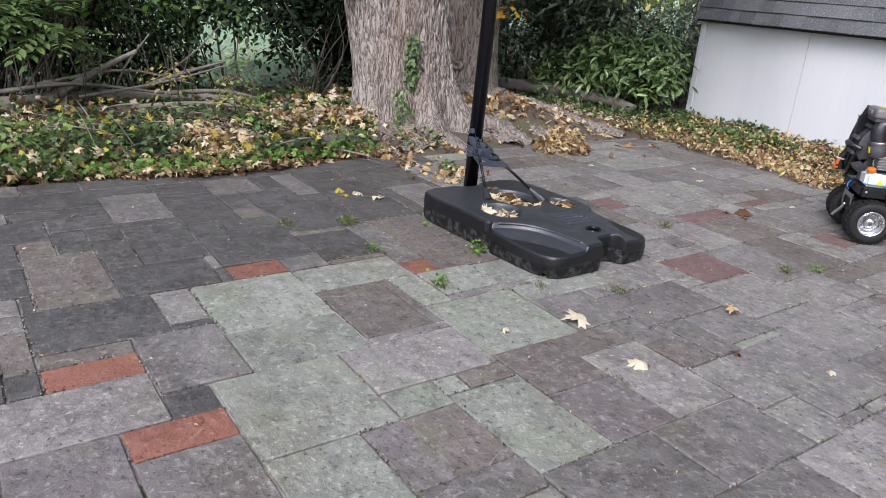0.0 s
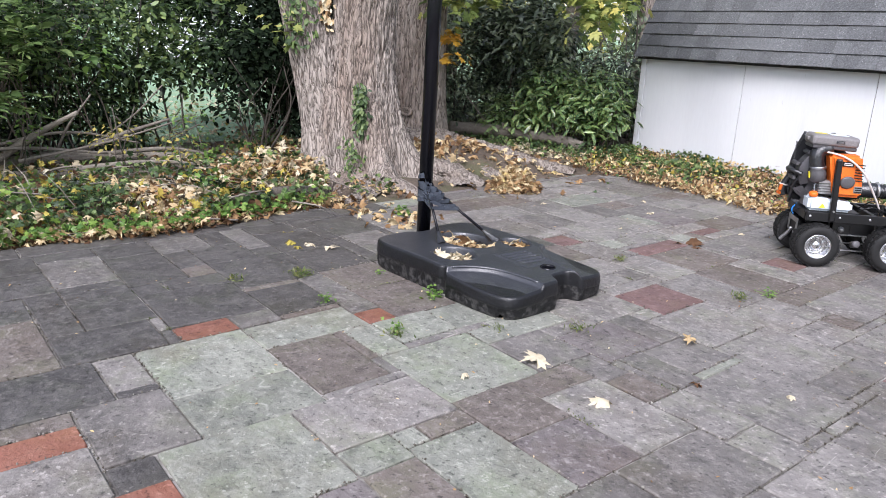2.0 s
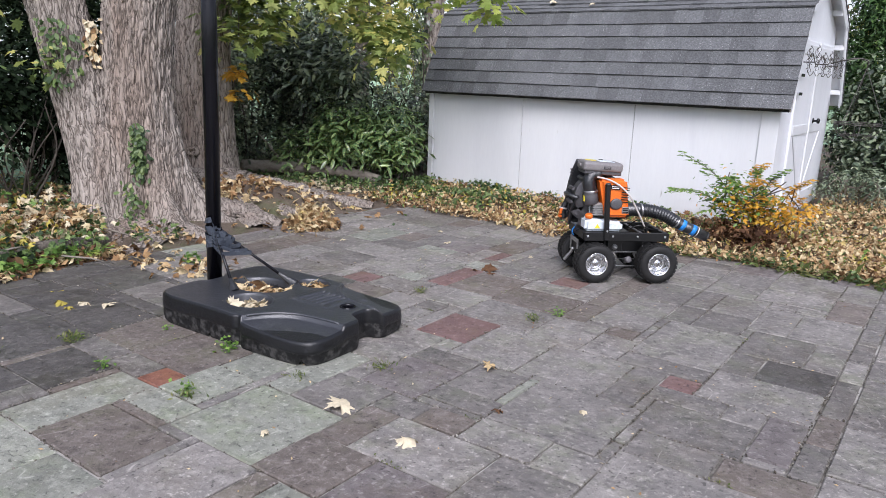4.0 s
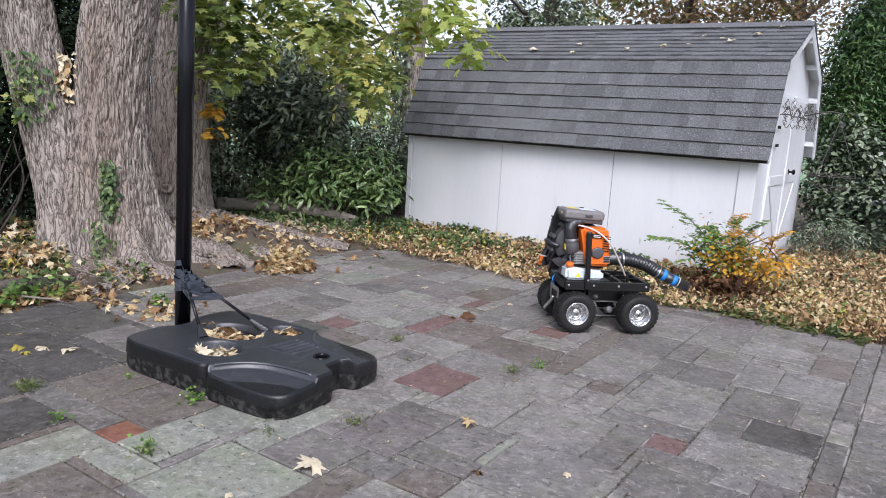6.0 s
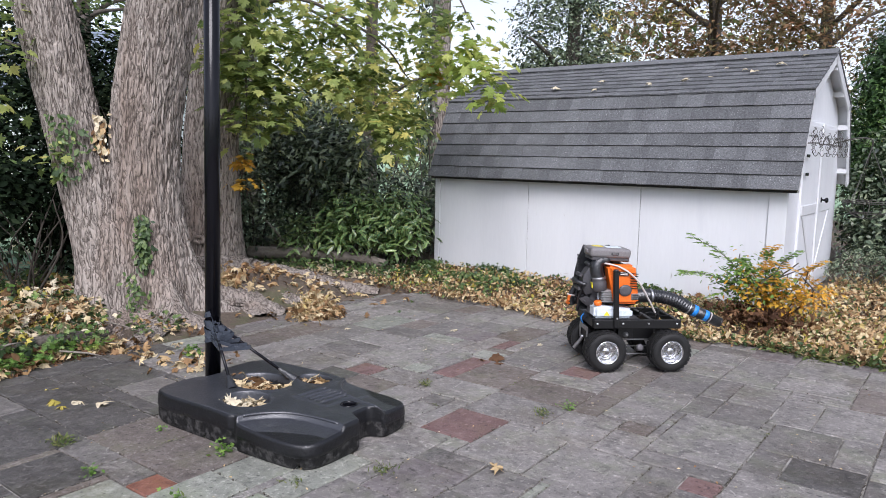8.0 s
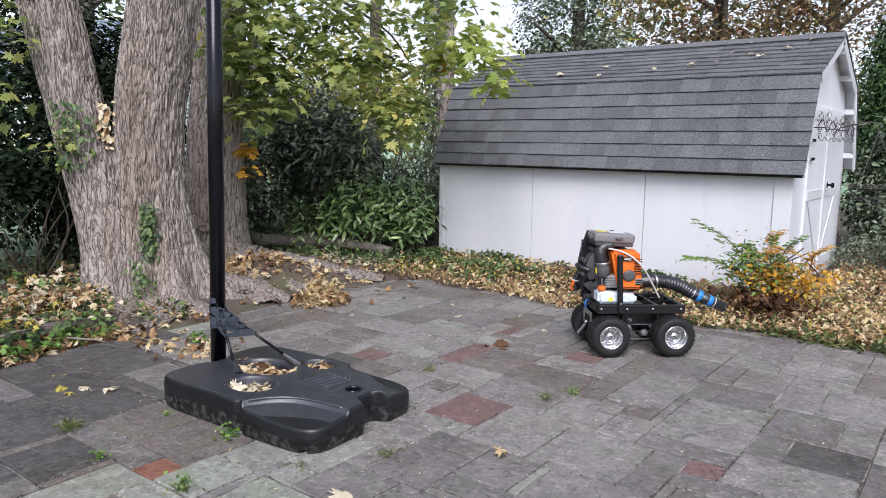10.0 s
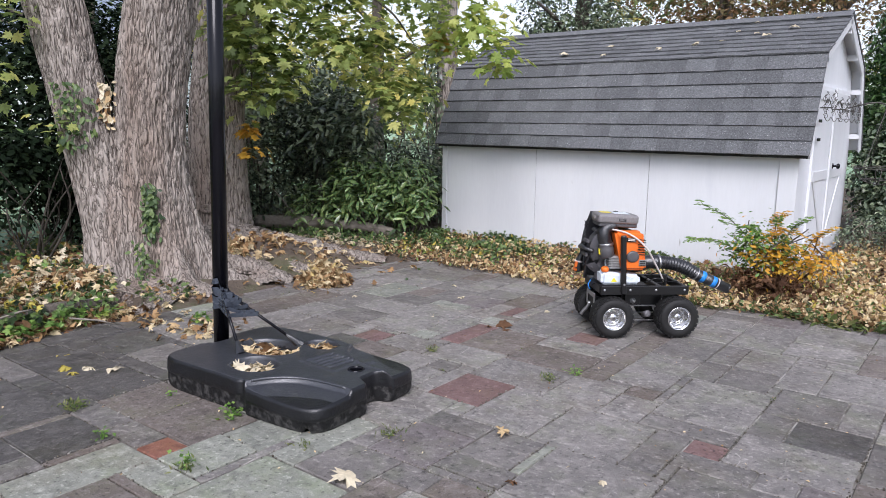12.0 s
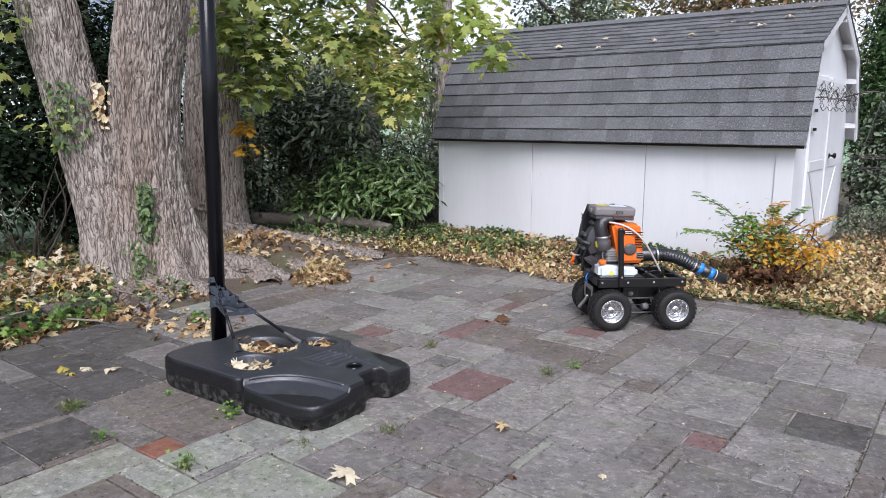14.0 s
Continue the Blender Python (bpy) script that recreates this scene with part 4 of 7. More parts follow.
crown(rear_tree, [((-5.95, 5.5, 1.40), (0.08, 0.08, 0.1), 3), ((-5.95, 5.45, 1.12), (0.04, 0.04, 0.05), 2), ((-4.9, 7.3, 2.35), (0.1, 0.1, 0.2), 2)], maple_gold, "maple", 0.11, 7, 0.06, 230, "gold_leaves", tilt=0.5, droop=0.5)
crown(rear_tree, [((-6.2, 6.3, 6.6), (2.4, 2.2, 1.3), 20)], maple_green, "quad", 0.15, 24, 0.32, 240, "high_crown")


def shrub(name, label, at, blobs, mat, kind, size, per, spread, seed, stems=8, stem_h=1.6, lean=0.25, stem_mat=None, tilt=0.6, droop=0.3, flat=0.7, shell=0.4, stem_r=0.018, extra=None):
    """A multi-stemmed shrub: stems from one foot, leaves in loose clumps."""
    z = ground_height(at[0], at[1])
    ob = thing(name, pose(at[0], at[1], z), label, "shrub" if "tree" not in name else "tree")
    bpy.context.view_layer.update()
    rg = random.Random(seed)
    for _ in range(stems):
        a, l = rg.uniform(0, 2 * math.pi), rg.uniform(0.4, 1.0) * lean
        h = stem_h * rg.uniform(0.7, 1.1)
        f = Vector((rg.uniform(-0.3, 0.3), rg.uniform(-0.4, 0.4), -0.05)) if lean < 0.5 and stem_h > 1.2 else Vector((rg.uniform(-0.12, 0.12), rg.uniform(-0.12, 0.12), -0.05))
        t = Vector((math.cos(a) * l * h, math.sin(a) * l * h, h))
        mid = f.lerp(t, 0.5) + Vector((rg.uniform(-0.2, 0.2), rg.uniform(-0.2, 0.2), 0.08))
        limb("stem", [f, mid, t], stem_r * rg.uniform(0.6, 1.1), 0.005, stem_mat or bark_dark, ob, 6, 4)
    crown(ob, blobs, mat, kind, size, per, spread, seed, "foliage", tilt, droop, shell, flat=flat)
    if extra:
        crown(ob, *extra[0], **extra[1])
    return ob


# hedge along the lawn: dense above, bare stems below, open to the lawn in one place
hedge_label = "overgrown green hedge shrub with bare brown stems beside the lawn"
shrub("hedge_shrub", hedge_label, (-7.7, -0.6), [((-7.6, -0.5, 0.9), (0.7, 1.0, 0.8), 140)], hedge_green, "oval", 0.085, 26, 0.16, 300, 12, 1.9)
shrub("hedge_shrub", hedge_label, (-7.7, 0.9), [((-7.6, 0.7, 0.72), (0.3, 0.9, 0.5), 120), ((-7.4, 0.8, 1.35), (0.5, 0.9, 0.45), 150), ((-7.0, 0.75, 1.1), (0.3, 0.4, 0.25), 14)], hedge_green, "oval", 0.065, 32, 0.14, 310, 26, 1.7, 0.4, stem_r=0.014, stem_mat=bark_dark)
shrub("hedge_shrub", hedge_label, (-7.8, 2.1), [((-7.6, 1.95, 0.72), (0.3, 0.5, 0.5), 80), ((-7.45, 2.0, 1.35), (0.5, 0.7, 0.42), 110), ((-7.2, 2.2, 1.0), (0.25, 0.3, 0.2), 8)], hedge_green, "oval", 0.065, 32, 0.14, 320, 20, 1.7, 0.4, stem_r=0.013, stem_mat=bark_dark)
shrub("hedge_shrub", hedge_label, (-7.9, 3.0), [((-7.7, 3.25, 0.98), (0.5, 0.75, 0.28), 90), ((-7.7, 3.2, 1.5), (0.6, 0.7, 0.4), 60)], hedge_green, "oval", 0.08, 26, 0.16, 330, 3, 1.6, 0.5, stem_r=0.012)
shrub("hedge_shrub", "dark green shrub with thin dark stems at the lawn's edge", (-7.5, 4.25), [((-7.6, 4.35, 1.15), (0.5, 0.6, 0.7), 170), ((-7.45, 4.5, 0.5), (0.35, 0.3, 0.4), 40)], shaded_leaf, "oval", 0.07, 26, 0.14, 340, 18, 1.4, 0.7, stem_r=0.011)
shrub("hedge_shrub", "dark green shrub behind the leaning trunk", (-8.0, 5.2), [((-8.0, 5.2, 1.5), (0.7, 0.8, 1.3), 230)], shaded_leaf, "oval", 0.08, 26, 0.16, 350, 8, 2.2)
shrub("hedge_shrub", "tall leafy hedge shrub behind the lawn gap", (-8.6, 0.6), [((-8.7, 0.6, 1.9), (0.8, 1.8, 1.0), 120)], hedge_green, "oval", 0.09, 24, 0.2, 360, 3, 2.4)
shrub("hedge_shrub", "tall dark hedge shrub beside the large maple", (-8.6, 5.3), [((-8.5, 4.4, 2.2), (0.8, 1.3, 0.9), 220)], shaded_leaf, "oval", 0.09, 24, 0.2, 365, 4, 2.6)
shrub("hedge_shrub", "tall leafy hedge shrub arching over the lawn gap", (-9.1, 3.4), [((-9.0, 2.9, 2.0), (0.6, 1.5, 0.75), 210)], hedge_green, "oval", 0.09, 26, 0.2, 366, 4, 2.4)
shrub("hedge_shrub", hedge_label, (-7.9, 2.65), [((-7.85, 2.6, 0.55), (0.3, 0.28, 0.5), 70), ((-7.5, 2.55, 0.35), (0.22, 0.25, 0.28), 26)], hedge_green, "oval", 0.065, 26, 0.12, 367, 8, 1.1, 0.3, stem_r=0.010)
# pale new growth hanging before the hedge
shrub("young_ash", "pale green sapling with compound leaves before the hedge", (-7.0, 0.7), [((-6.95, 0.85, 1.05), (0.35, 0.5, 0.3), 26), ((-7.1, 1.9, 1.15), (0.3, 0.5, 0.3), 18)], fresh_green, "oval", 0.10, 12, 0.11, 370, 4, 1.3, 0.2, tilt=0.35, droop=0.7)
ash = shrub("young_ash", "pale green sapling with large compound leaves before the hedge", (-6.9, 1.15), [((-6.9, 1.2, 1.5), (0.4, 0.5, 0.3), 8)], fresh_green, "oval", 0.06, 8, 0.10, 374, 7, 1.5, 0.25, stem_mat=twig_bark, stem_r=0.009)
fr = random.Random(31)
world_child(fronds("compound_leaves", [((-6.7 + fr.uniform(-0.3, 0.2), fr.uniform(0.75, 1.75), fr.uniform(0.8, 1.7)), (fr.uniform(-0.2, 1), fr.uniform(-0.8, 1), fr.uniform(-0.1, 0.5)), fr.uniform(0.28, 0.46)) for _ in range(60)], ash_green, None, 6, 0.4, 0.4, 5, slim=0.75), ash)
world_child(fronds("compound_leaves", [((-6.35 + fr.uniform(-0.2, 0.15), fr.uniform(0.85, 1.4), fr.uniform(0.62, 1.05)), (fr.uniform(0, 1), fr.uniform(-0.7, 1), fr.uniform(-0.2, 0.4)), fr.uniform(0.26, 0.42)) for _ in range(24)], ash_green, None, 6, 0.4, 0.4, 6, slim=0.75), ash)
shrub("bare_shrub", "thicket of bare brown upright stems with few leaves", (-7.2, 1.35), [((-7.2, 1.4, 1.3), (0.35, 0.6, 0.3), 14)], hedge_green, "oval", 0.06, 14, 0.12, 372, 20, 1.35, 0.35, stem_mat=twig_bark, stem_r=0.011)
shrub("bare_shrub", "thicket of bare brown upright stems with few leaves", (-7.3, 2.1), [((-7.3, 2.1, 1.2), (0.3, 0.4, 0.3), 10)], hedge_green, "oval", 0.06, 14, 0.12, 373, 12, 1.25, 0.4, stem_mat=twig_bark, stem_r=0.009)
shrub("privet_shrub", "dark shrub with bare leaning stems beside the maple", (-7.0, 3.72), [((-7.1, 3.7, 1.0), (0.35, 0.3, 0.3), 70), ((-6.95, 3.55, 0.6), (0.25, 0.25, 0.15), 14)], shaded_leaf, "oval", 0.075, 16, 0.12, 379, 12, 0.95, 0.8, stem_r=0.012)
# dense shade behind the hedge's foot
shrub("evergreen_shrub", "dark evergreen undergrowth behind the hedge", (-8.2, 0.2), [((-8.2, 0.1, 0.6), (0.35, 0.9, 0.6), 190)], evergreen_dark, "oval", 0.08, 24, 0.13, 376, 6, 1.0)
shrub("evergreen_shrub", "dark evergreen undergrowth behind the hedge", (-8.2, 1.6), [((-8.2, 1.65, 0.6), (0.35, 0.6, 0.6), 140)], evergreen_dark, "oval", 0.08, 24, 0.13, 378, 6, 1.0)
# yellowing saplings that grow through the branch pile
for k, (x, y, z) in enumerate(((-6.35, 2.25, 0.45), (-6.55, 3.0, 0.5), (-6.2, 2.75, 0.3), (-6.7, 1.6, 0.5))):
    shrub("sapling", "thin sapling with yellow-green leaves among the branches", (x, y), [((x, y, z), (0.16, 0.2, 0.2), 9)], fresh_green if k % 2 else yellow_far, "oval", 0.05, 9, 0.08, 380 + 3 * k, 4, z + 0.15, 0.3, stem_r=0.005, shell=0.1)
# dark evergreens between the rear maple and the shed
dark_label = "tall dark evergreen shrub in deep shade behind the log"
shrub("evergreen_shrub", dark_label, (-7.9, 6.9), [((-7.8, 6.9, 1.3), (0.7, 0.7, 1.25), 240), ((-7.9, 7.0, 1.2), (0.5, 0.5, 1.0), 90)], evergreen_dark, "oval", 0.075, 26, 0.15, 400, 8, 2.2)
shrub("evergreen_shrub", dark_label, (-7.4, 7.9), [((-7.3, 7.8, 1.2), (0.75, 0.6, 1.15), 240), ((-7.4, 7.9, 1.1), (0.5, 0.5, 0.9), 90), ((-7.0, 7.5, 1.25), (0.5, 0.4, 0.4), 30)], evergreen_dark, "oval", 0.075, 26, 0.15, 410, 8, 2.2)
shrub("evergreen_shrub", dark_label, (-6.6, 8.8), [((-6.6, 8.7, 0.7), (0.7, 0.6, 0.6), 150)], evergreen_dark, "oval", 0.075, 26, 0.15, 420, 8, 1.9)
shrub("evergreen_shrub", dark_label, (-8.8, 8.4), [((-8.8, 8.2, 1.4), (1.0, 1.2, 1.4), 240)], evergreen_dark, "oval", 0.085, 24, 0.2, 430, 6, 2.4)
shrub("rhododendron", "mid green shrub with narrow leaves above the laurel", (-6.7, 7.7), [((-6.7, 7.5, 1.35), (0.55, 0.4, 0.5), 80)], evergreen_dark, "lance", 0.14, 16, 0.13, 440, 6, 1.6)
# spotted laurel with large leaves
spotted = "spotted laurel with large glossy yellow-green leaves behind the log"
shrub("spotted_laurel", spotted, (-6.15, 7.45), [((-6.2, 7.35, 0.62), (0.42, 0.3, 0.38), 70)], laurel_leaf, "lance", 0.135, 20, 0.10, 450, 8, 0.9, tilt=0.55, droop=0.25)
shrub("spotted_laurel", spotted, (-5.75, 7.75), [((-5.78, 7.65, 0.55), (0.36, 0.3, 0.42), 66)], laurel_leaf, "lance", 0.135, 20, 0.10, 460, 8, 0.9, tilt=0.55, droop=0.25)
shrub("spotted_laurel", spotted, (-6.75, 7.2), [((-6.75, 7.1, 0.38), (0.36, 0.28, 0.26), 30)], laurel_leaf, "lance", 0.13, 16, 0.10, 470, 6, 0.6, tilt=0.55, droop=0.25)

# stem wrapped in ivy at the shed's corner
ivy_tree = thing("ivy_tree", pose(-6.6, 9.6, 0), "slim grey trunk with dark ivy beside the shed", "tree")
trunk_mesh("trunk", [(0, 0, -0.1), (0.02, 0, 1.5), (0.0, 0.02, 3.0), (0.05, 0, 5.5)], [0.17, 0.15, 0.14, 0.11], bark, ivy_tree, flare=0.06, seed=41, segs=60, step=0.06, depth=0.012)
bpy.context.view_layer.update()
rg = np.random.default_rng(42)
a, z = rg.uniform(2.6, 5.2, 1400), rg.uniform(0.2, 4.5, 1400)
world_child(leaf_cloud("ivy", np.stack([-6.6 + np.cos(a) * (0.2 + rg.exponential(0.06, 1400)), 9.6 + np.sin(a) * (0.2 + rg.exponential(0.06, 1400)), z], 1), 0.09, evergreen_dark, None, "oval", 0.5, np.stack([np.cos(a), np.sin(a), a * 0], 1), 0.5, 43), ivy_tree)
crown(ivy_tree, [((-6.6, 9.7, 6.0), (1.8, 1.8, 1.3), 35)], maple_green, "quad", 0.15, 22, 0.3, 480)


def back_tree(name, label, at, height, blobs, mat, kind, size, per, spread, seed, r=0.18, bark_mat=None, limbs=7):
    ob = thing(name, pose(at[0], at[1], 0), label, "tree")
    trunk_mesh("trunk", [(0, 0, -0.1), (0.05, 0, height * 0.35), (0.0, 0.1, height * 0.7), (0.1, 0, height)], [r, r * 0.8, r * 0.6, r * 0.3], bark_mat or bark_dark, ob, flare=r * 0.4, seed=seed, segs=28, step=0.25)
    rg = random.Random(seed)
    for _ in range(limbs):
        h = height * rg.uniform(0.3, 0.85)
        a = rg.uniform(0, 6.28)
        l = height * rg.uniform(0.2, 0.38)
        limb("limb", [(0.03, 0.05, h), (math.cos(a) * l * 0.5, math.sin(a) * l * 0.5, h + l * 0.35), (math.cos(a) * l, math.sin(a) * l, h + l * 0.5)], r * 0.35, 0.02, bark_mat or bark_dark, ob, 6, 4)
    bpy.context.view_layer.update()
    crown(ob, blobs, mat, kind, size, per, spread, seed, droop=0.2)
    return ob


back_tree("ivy_covered_tree", "tree wholly covered in dark green ivy behind the shed", (-6.3, 13.2), 6.0, [((-6.3, 13.0, 3.4), (0.95, 0.9, 1.6), 280), ((-6.3, 13.0, 5.2), (0.9, 0.9, 0.8), 60)], evergreen_dark, "quad", 0.09, 36, 0.2, 500)
back_tree("oak_tree", "oak in rusty autumn leaf behind the shed", (-4.6, 16.0), 7.5, [((-4.7, 15.8, 4.2), (2.2, 1.4, 1.2), 230), ((-4.0, 16.0, 6.0), (2.4, 1.6, 1.3), 120)], autumn_far, "quad", 0.12, 30, 0.3, 510)
back_tree("oak_tree", "oak in rusty autumn leaf behind the shed", (-3.0, 18.5), 7.5, [((-2.2, 17.2, 4.3), (1.9, 1.3, 1.2), 170), ((-1.8, 17.4, 6.2), (2.0, 1.5, 1.2), 90)], autumn_far, "quad", 0.12, 30, 0.32, 520)
back_tree("maple_tree", "yellowing maple in the light beyond the shed", (-11.0, 12.8), 7.5, [((-10.8, 12.5, 3.0), (1.3, 1.3, 1.0), 45), ((-11.0, 12.8, 5.6), (2.2, 2.0, 1.5), 80)], yellow_far, "quad", 0.15, 18, 0.34, 530)
back_tree("maple_tree", "yellowing maple in the light beyond the hedge", (-13.5, 11.5), 7.5, [((-13.4, 11.4, 3.6), (2.2, 2.2, 1.8), 80), ((-13.5, 11.5, 6.0), (2.4, 2.2, 1.5), 80)], yellow_far, "quad", 0.16, 18, 0.4, 540)
back_tree("lime_tree", "leafy green tree beyond the hedge", (-14.5, 8.2), 7.0, [((-14.4, 8.2, 3.2), (2.0, 2.2, 1.8), 110), ((-14.5, 8.2, 5.6), (2.2, 2.2, 1.5), 80)], green_far, "quad", 0.15, 20, 0.35, 550)
back_tree("lime_tree", "leafy green tree beyond the hedge", (-17.5, 1.2), 7.0, [((-17.4, 1.2, 3.4), (2.0, 3.2, 2.0), 130)], green_far, "quad", 0.15, 20, 0.35, 560)
back_tree("holly_tree", "dark evergreen tree behind the hedge", (-10.6, 5.9), 3.6, [((-10.5, 5.9, 1.9), (1.2, 1.6, 1.4), 190)], shaded_leaf, "quad", 0.11, 24, 0.22, 570)
# clipped evergreens beside the shed
for k, (x, y, h) in enumerate(((-0.98, 12.2, 3.5), (-0.1, 12.2, 3.4), (0.9, 12.2, 3.3))):
    shrub("thuja_tree", "dense dark green evergreen column beside the shed", (x, y), [((x, y, h * 0.45), (0.52, 0.52, h * 0.5), 420), ((x, y, h * 0.45), (0.34, 0.34, h * 0.44), 170), ((x, y, h * 0.78), (0.32, 0.32, h * 0.26), 60)], thuja_green, "blade", 0.085, 46, 0.09, 580 + 10 * k, 3, 2.6, 0.05, tilt=0.9, flat=1.3, shell=0.6)
shrub("evergreen_shrub", "dark evergreen shrub in the shade of the shed", (-0.6, 11.3), [((-0.7, 11.3, 0.5), (0.5, 0.35, 0.5), 90), ((-0.95, 11.6, 0.95), (0.45, 0.35, 0.9), 130)], evergreen_dark, "oval", 0.08, 24, 0.12, 640, 6, 0.9)
shrub("low_shrub", "low spreading juniper with a bare brown side at the shed's end", (-0.9, 10.35), [((-0.92, 10.4, 0.28), (0.42, 0.4, 0.22), 60)], evergreen_dark, "lance", 0.055, 26, 0.08, 620, 18, 0.35, 0.9, stem_mat=twig_bark, stem_r=0.007)

# distant wood all round, far past the garden
fw = np.random.default_rng(77)
pts = []
for k in range(900):
    a = fw.uniform(0, 2 * math.pi)
    d = fw.uniform(34, 60)
    pts.append((math.cos(a) * d, math.sin(a) * d + 4, fw.uniform(0.3, 6.0 + 2.2 * math.sin(a * 7))))
wood = leaf_cloud("far_wood", clumps(pts, 46, 1.1, 78, 0.8), 0.75, green_far, None, "quad", 0.8, None, 0.2, 79)
tagged(wood, "distant belt of green and yellow trees", "woods", kind="stuff")
wood2 = leaf_cloud("far_wood", clumps(pts[::3], 40, 1.4, 80, 0.8) + np.array([0, 0, 1.2]), 0.8, yellow_far, None, "quad", 0.8, None, 0.2, 81)
tagged(wood2, "distant belt of yellow autumn trees", "woods", kind="stuff")

# ---- logs, ground cover and fallen leaves ----
def log_thing(pts, r0, r1, label, mat=dead_wood, stubs=()):
    ob = thing("log", pose(*pts[0]), label, "log", "fallen branches")
    bpy.context.view_layer.update()
    world_child(limb("bough", pts, r0, r1, mat, None, 14, 8), ob)
    for a, b, r in stubs:
        world_child(limb("branch_stub", [a, ((a[0] + b[0]) / 2, (a[1] + b[1]) / 2, (a[2] + b[2]) / 2 + 0.02), b], r, r * 0.4, mat, None, 8, 5), ob)
    return ob


log_thing([(-6.95, 0.4, 0.09), (-6.85, 0.95, 0.12), (-6.98, 1.36, 0.14), (-7.1, 1.9, 0.13)], 0.075, 0.055, "thick fallen branch lying among ivy by the hedge", stubs=[((-6.98, 1.36, 0.16), (-6.45, 1.95, 0.62), 0.042)])
log_thing([(-6.45, 1.35, 0.10), (-6.4, 2.1, 0.11), (-6.3, 2.85, 0.09)], 0.062, 0.05, "grey barkless branch lying on the ground cover", stubs=[((-6.42, 1.6, 0.13), (-6.2, 1.9, 0.22), 0.012)])
log_thing([(-6.85, 1.7, 0.2), (-6.65, 2.35, 0.2), (-6.55, 2.95, 0.16)], 0.05, 0.035, "grey branch resting across other branches", stubs=[((-6.95, 2.0, 0.2), (-6.75, 2.8, 0.5), 0.03)])
log_thing([(-6.5, 2.2, 0.26), (-6.45, 2.7, 0.27), (-6.4, 3.1, 0.18)], 0.022, 0.014, "thin dead branch on top of the branch pile")
log_thing([(-7.3, 6.6, 0.19), (-6.85, 6.9, 0.19), (-6.4, 7.15, 0.18), (-6.0, 7.3, 0.16), (-5.65, 7.35, 0.12)], 0.078, 0.058, "long grey log lying before the spotted laurel", stubs=[((-6.85, 6.9, 0.2), (-7.3, 6.85, 0.6), 0.02), ((-6.65, 7.0, 0.2), (-6.6, 6.9, 0.3), 0.035)])
log_thing([(-5.0, 1.9, 0.05), (-4.75, 2.25, 0.06), (-4.62, 2.55, 0.035)], 0.012, 0.006, "thin dead twig at the patio's edge")
for k, (pts, r) in enumerate([([(-6.9, 1.2, 0.28), (-6.75, 1.9, 0.42), (-6.7, 2.5, 0.30)], 0.016), ([(-6.6, 1.5, 0.22), (-6.5, 2.2, 0.36), (-6.6, 2.9, 0.52)], 0.013), ([(-6.9, 1.8, 0.12), (-6.7, 1.9, 0.45), (-6.6, 2.1, 0.75)], 0.014),
                              ([(-7.0, 0.9, 0.2), (-6.8, 1.5, 0.30), (-6.6, 2.2, 0.24)], 0.022), ([(-6.4, 1.9, 0.16), (-6.25, 2.5, 0.20), (-6.1, 3.2, 0.10)], 0.024), ([(-7.05, 2.0, 0.15), (-6.95, 2.5, 0.5), (-6.9, 2.8, 0.8)], 0.010)]):
    log_thing(pts, r, r * 0.5, "thin grey dead branch in the branch pile")
def root_mesh(pts, r0, r1, parent, seed):
    """A surface root: a knotted, flattened ridge with bark furrows along it, sunk into the ground."""
    p = curve_pts(pts, 18)
    n, segs = len(p), 44
    vs, fs = [], []
    for i, q in enumerate(p):
        d = (p[min(i + 1, n - 1)] - p[max(i - 1, 0)]).normalized()
        side = d.cross(Vector((0, 0, 1))).normalized()
        r = (r0 + (r1 - r0) * i / (n - 1)) * (1 + 0.30 * noise.noise(q * 5 + Vector((seed, 0, 0))))
        wander = side * 0.05 * noise.noise(q * 3.1 + Vector((0, seed, 0)))
        for k in range(segs):
            a = 2 * math.pi * k / segs
            c, e = math.cos(a), math.sin(a)
            f = noise.noise((c * 3.2 + seed, e * 3.2, i * 0.16))
            g = noise.noise((c * 7.5, e * 7.5 + seed, i * 0.30))
            rr = r * (1 + 0.22 * f - 0.20 * math.exp(-(g / 0.15) ** 2) - 0.12 * math.exp(-(f / 0.12) ** 2))
            vs.append(q + wander + side * c * rr * 1.35 + Vector((0, 0, e * rr * 0.62)))
    for i in range(n - 1):
        fs += [(i * segs + k, i * segs + (k + 1) % segs, (i + 1) * segs + (k + 1) % segs, (i + 1) * segs + k) for k in range(segs)]
    return world_child(link_mesh("root", vs, fs, bark, None, smooth=True), parent)


roots = thing("tree_root", pose(-5.1, 2.9, 0.0), "rough brown surface root along the patio's edge", "root")
bpy.context.view_layer.update()
for k, (pts, r0, r1) in enumerate((([(-5.45, 3.75, 0.06), (-5.18, 3.45, 0.03), (-5.14, 3.0, 0.02), (-5.16, 2.4, -0.02)], 0.10, 0.05), ([(-5.45, 4.1, 0.08), (-5.1, 3.95, 0.03), (-4.95, 3.7, -0.01), (-4.97, 3.3, -0.04)], 0.13, 0.05), ([(-5.4, 4.25, 0.08), (-5.0, 4.25, 0.02), (-4.76, 4.45, -0.04)], 0.13, 0.05),
                                 ([(-5.5, 4.0, 0.08), (-5.25, 3.7, 0.02), (-5.05, 3.55, -0.02)], 0.11, 0.05))):
    root_mesh(pts, r0, r1, roots, 3.7 * k)

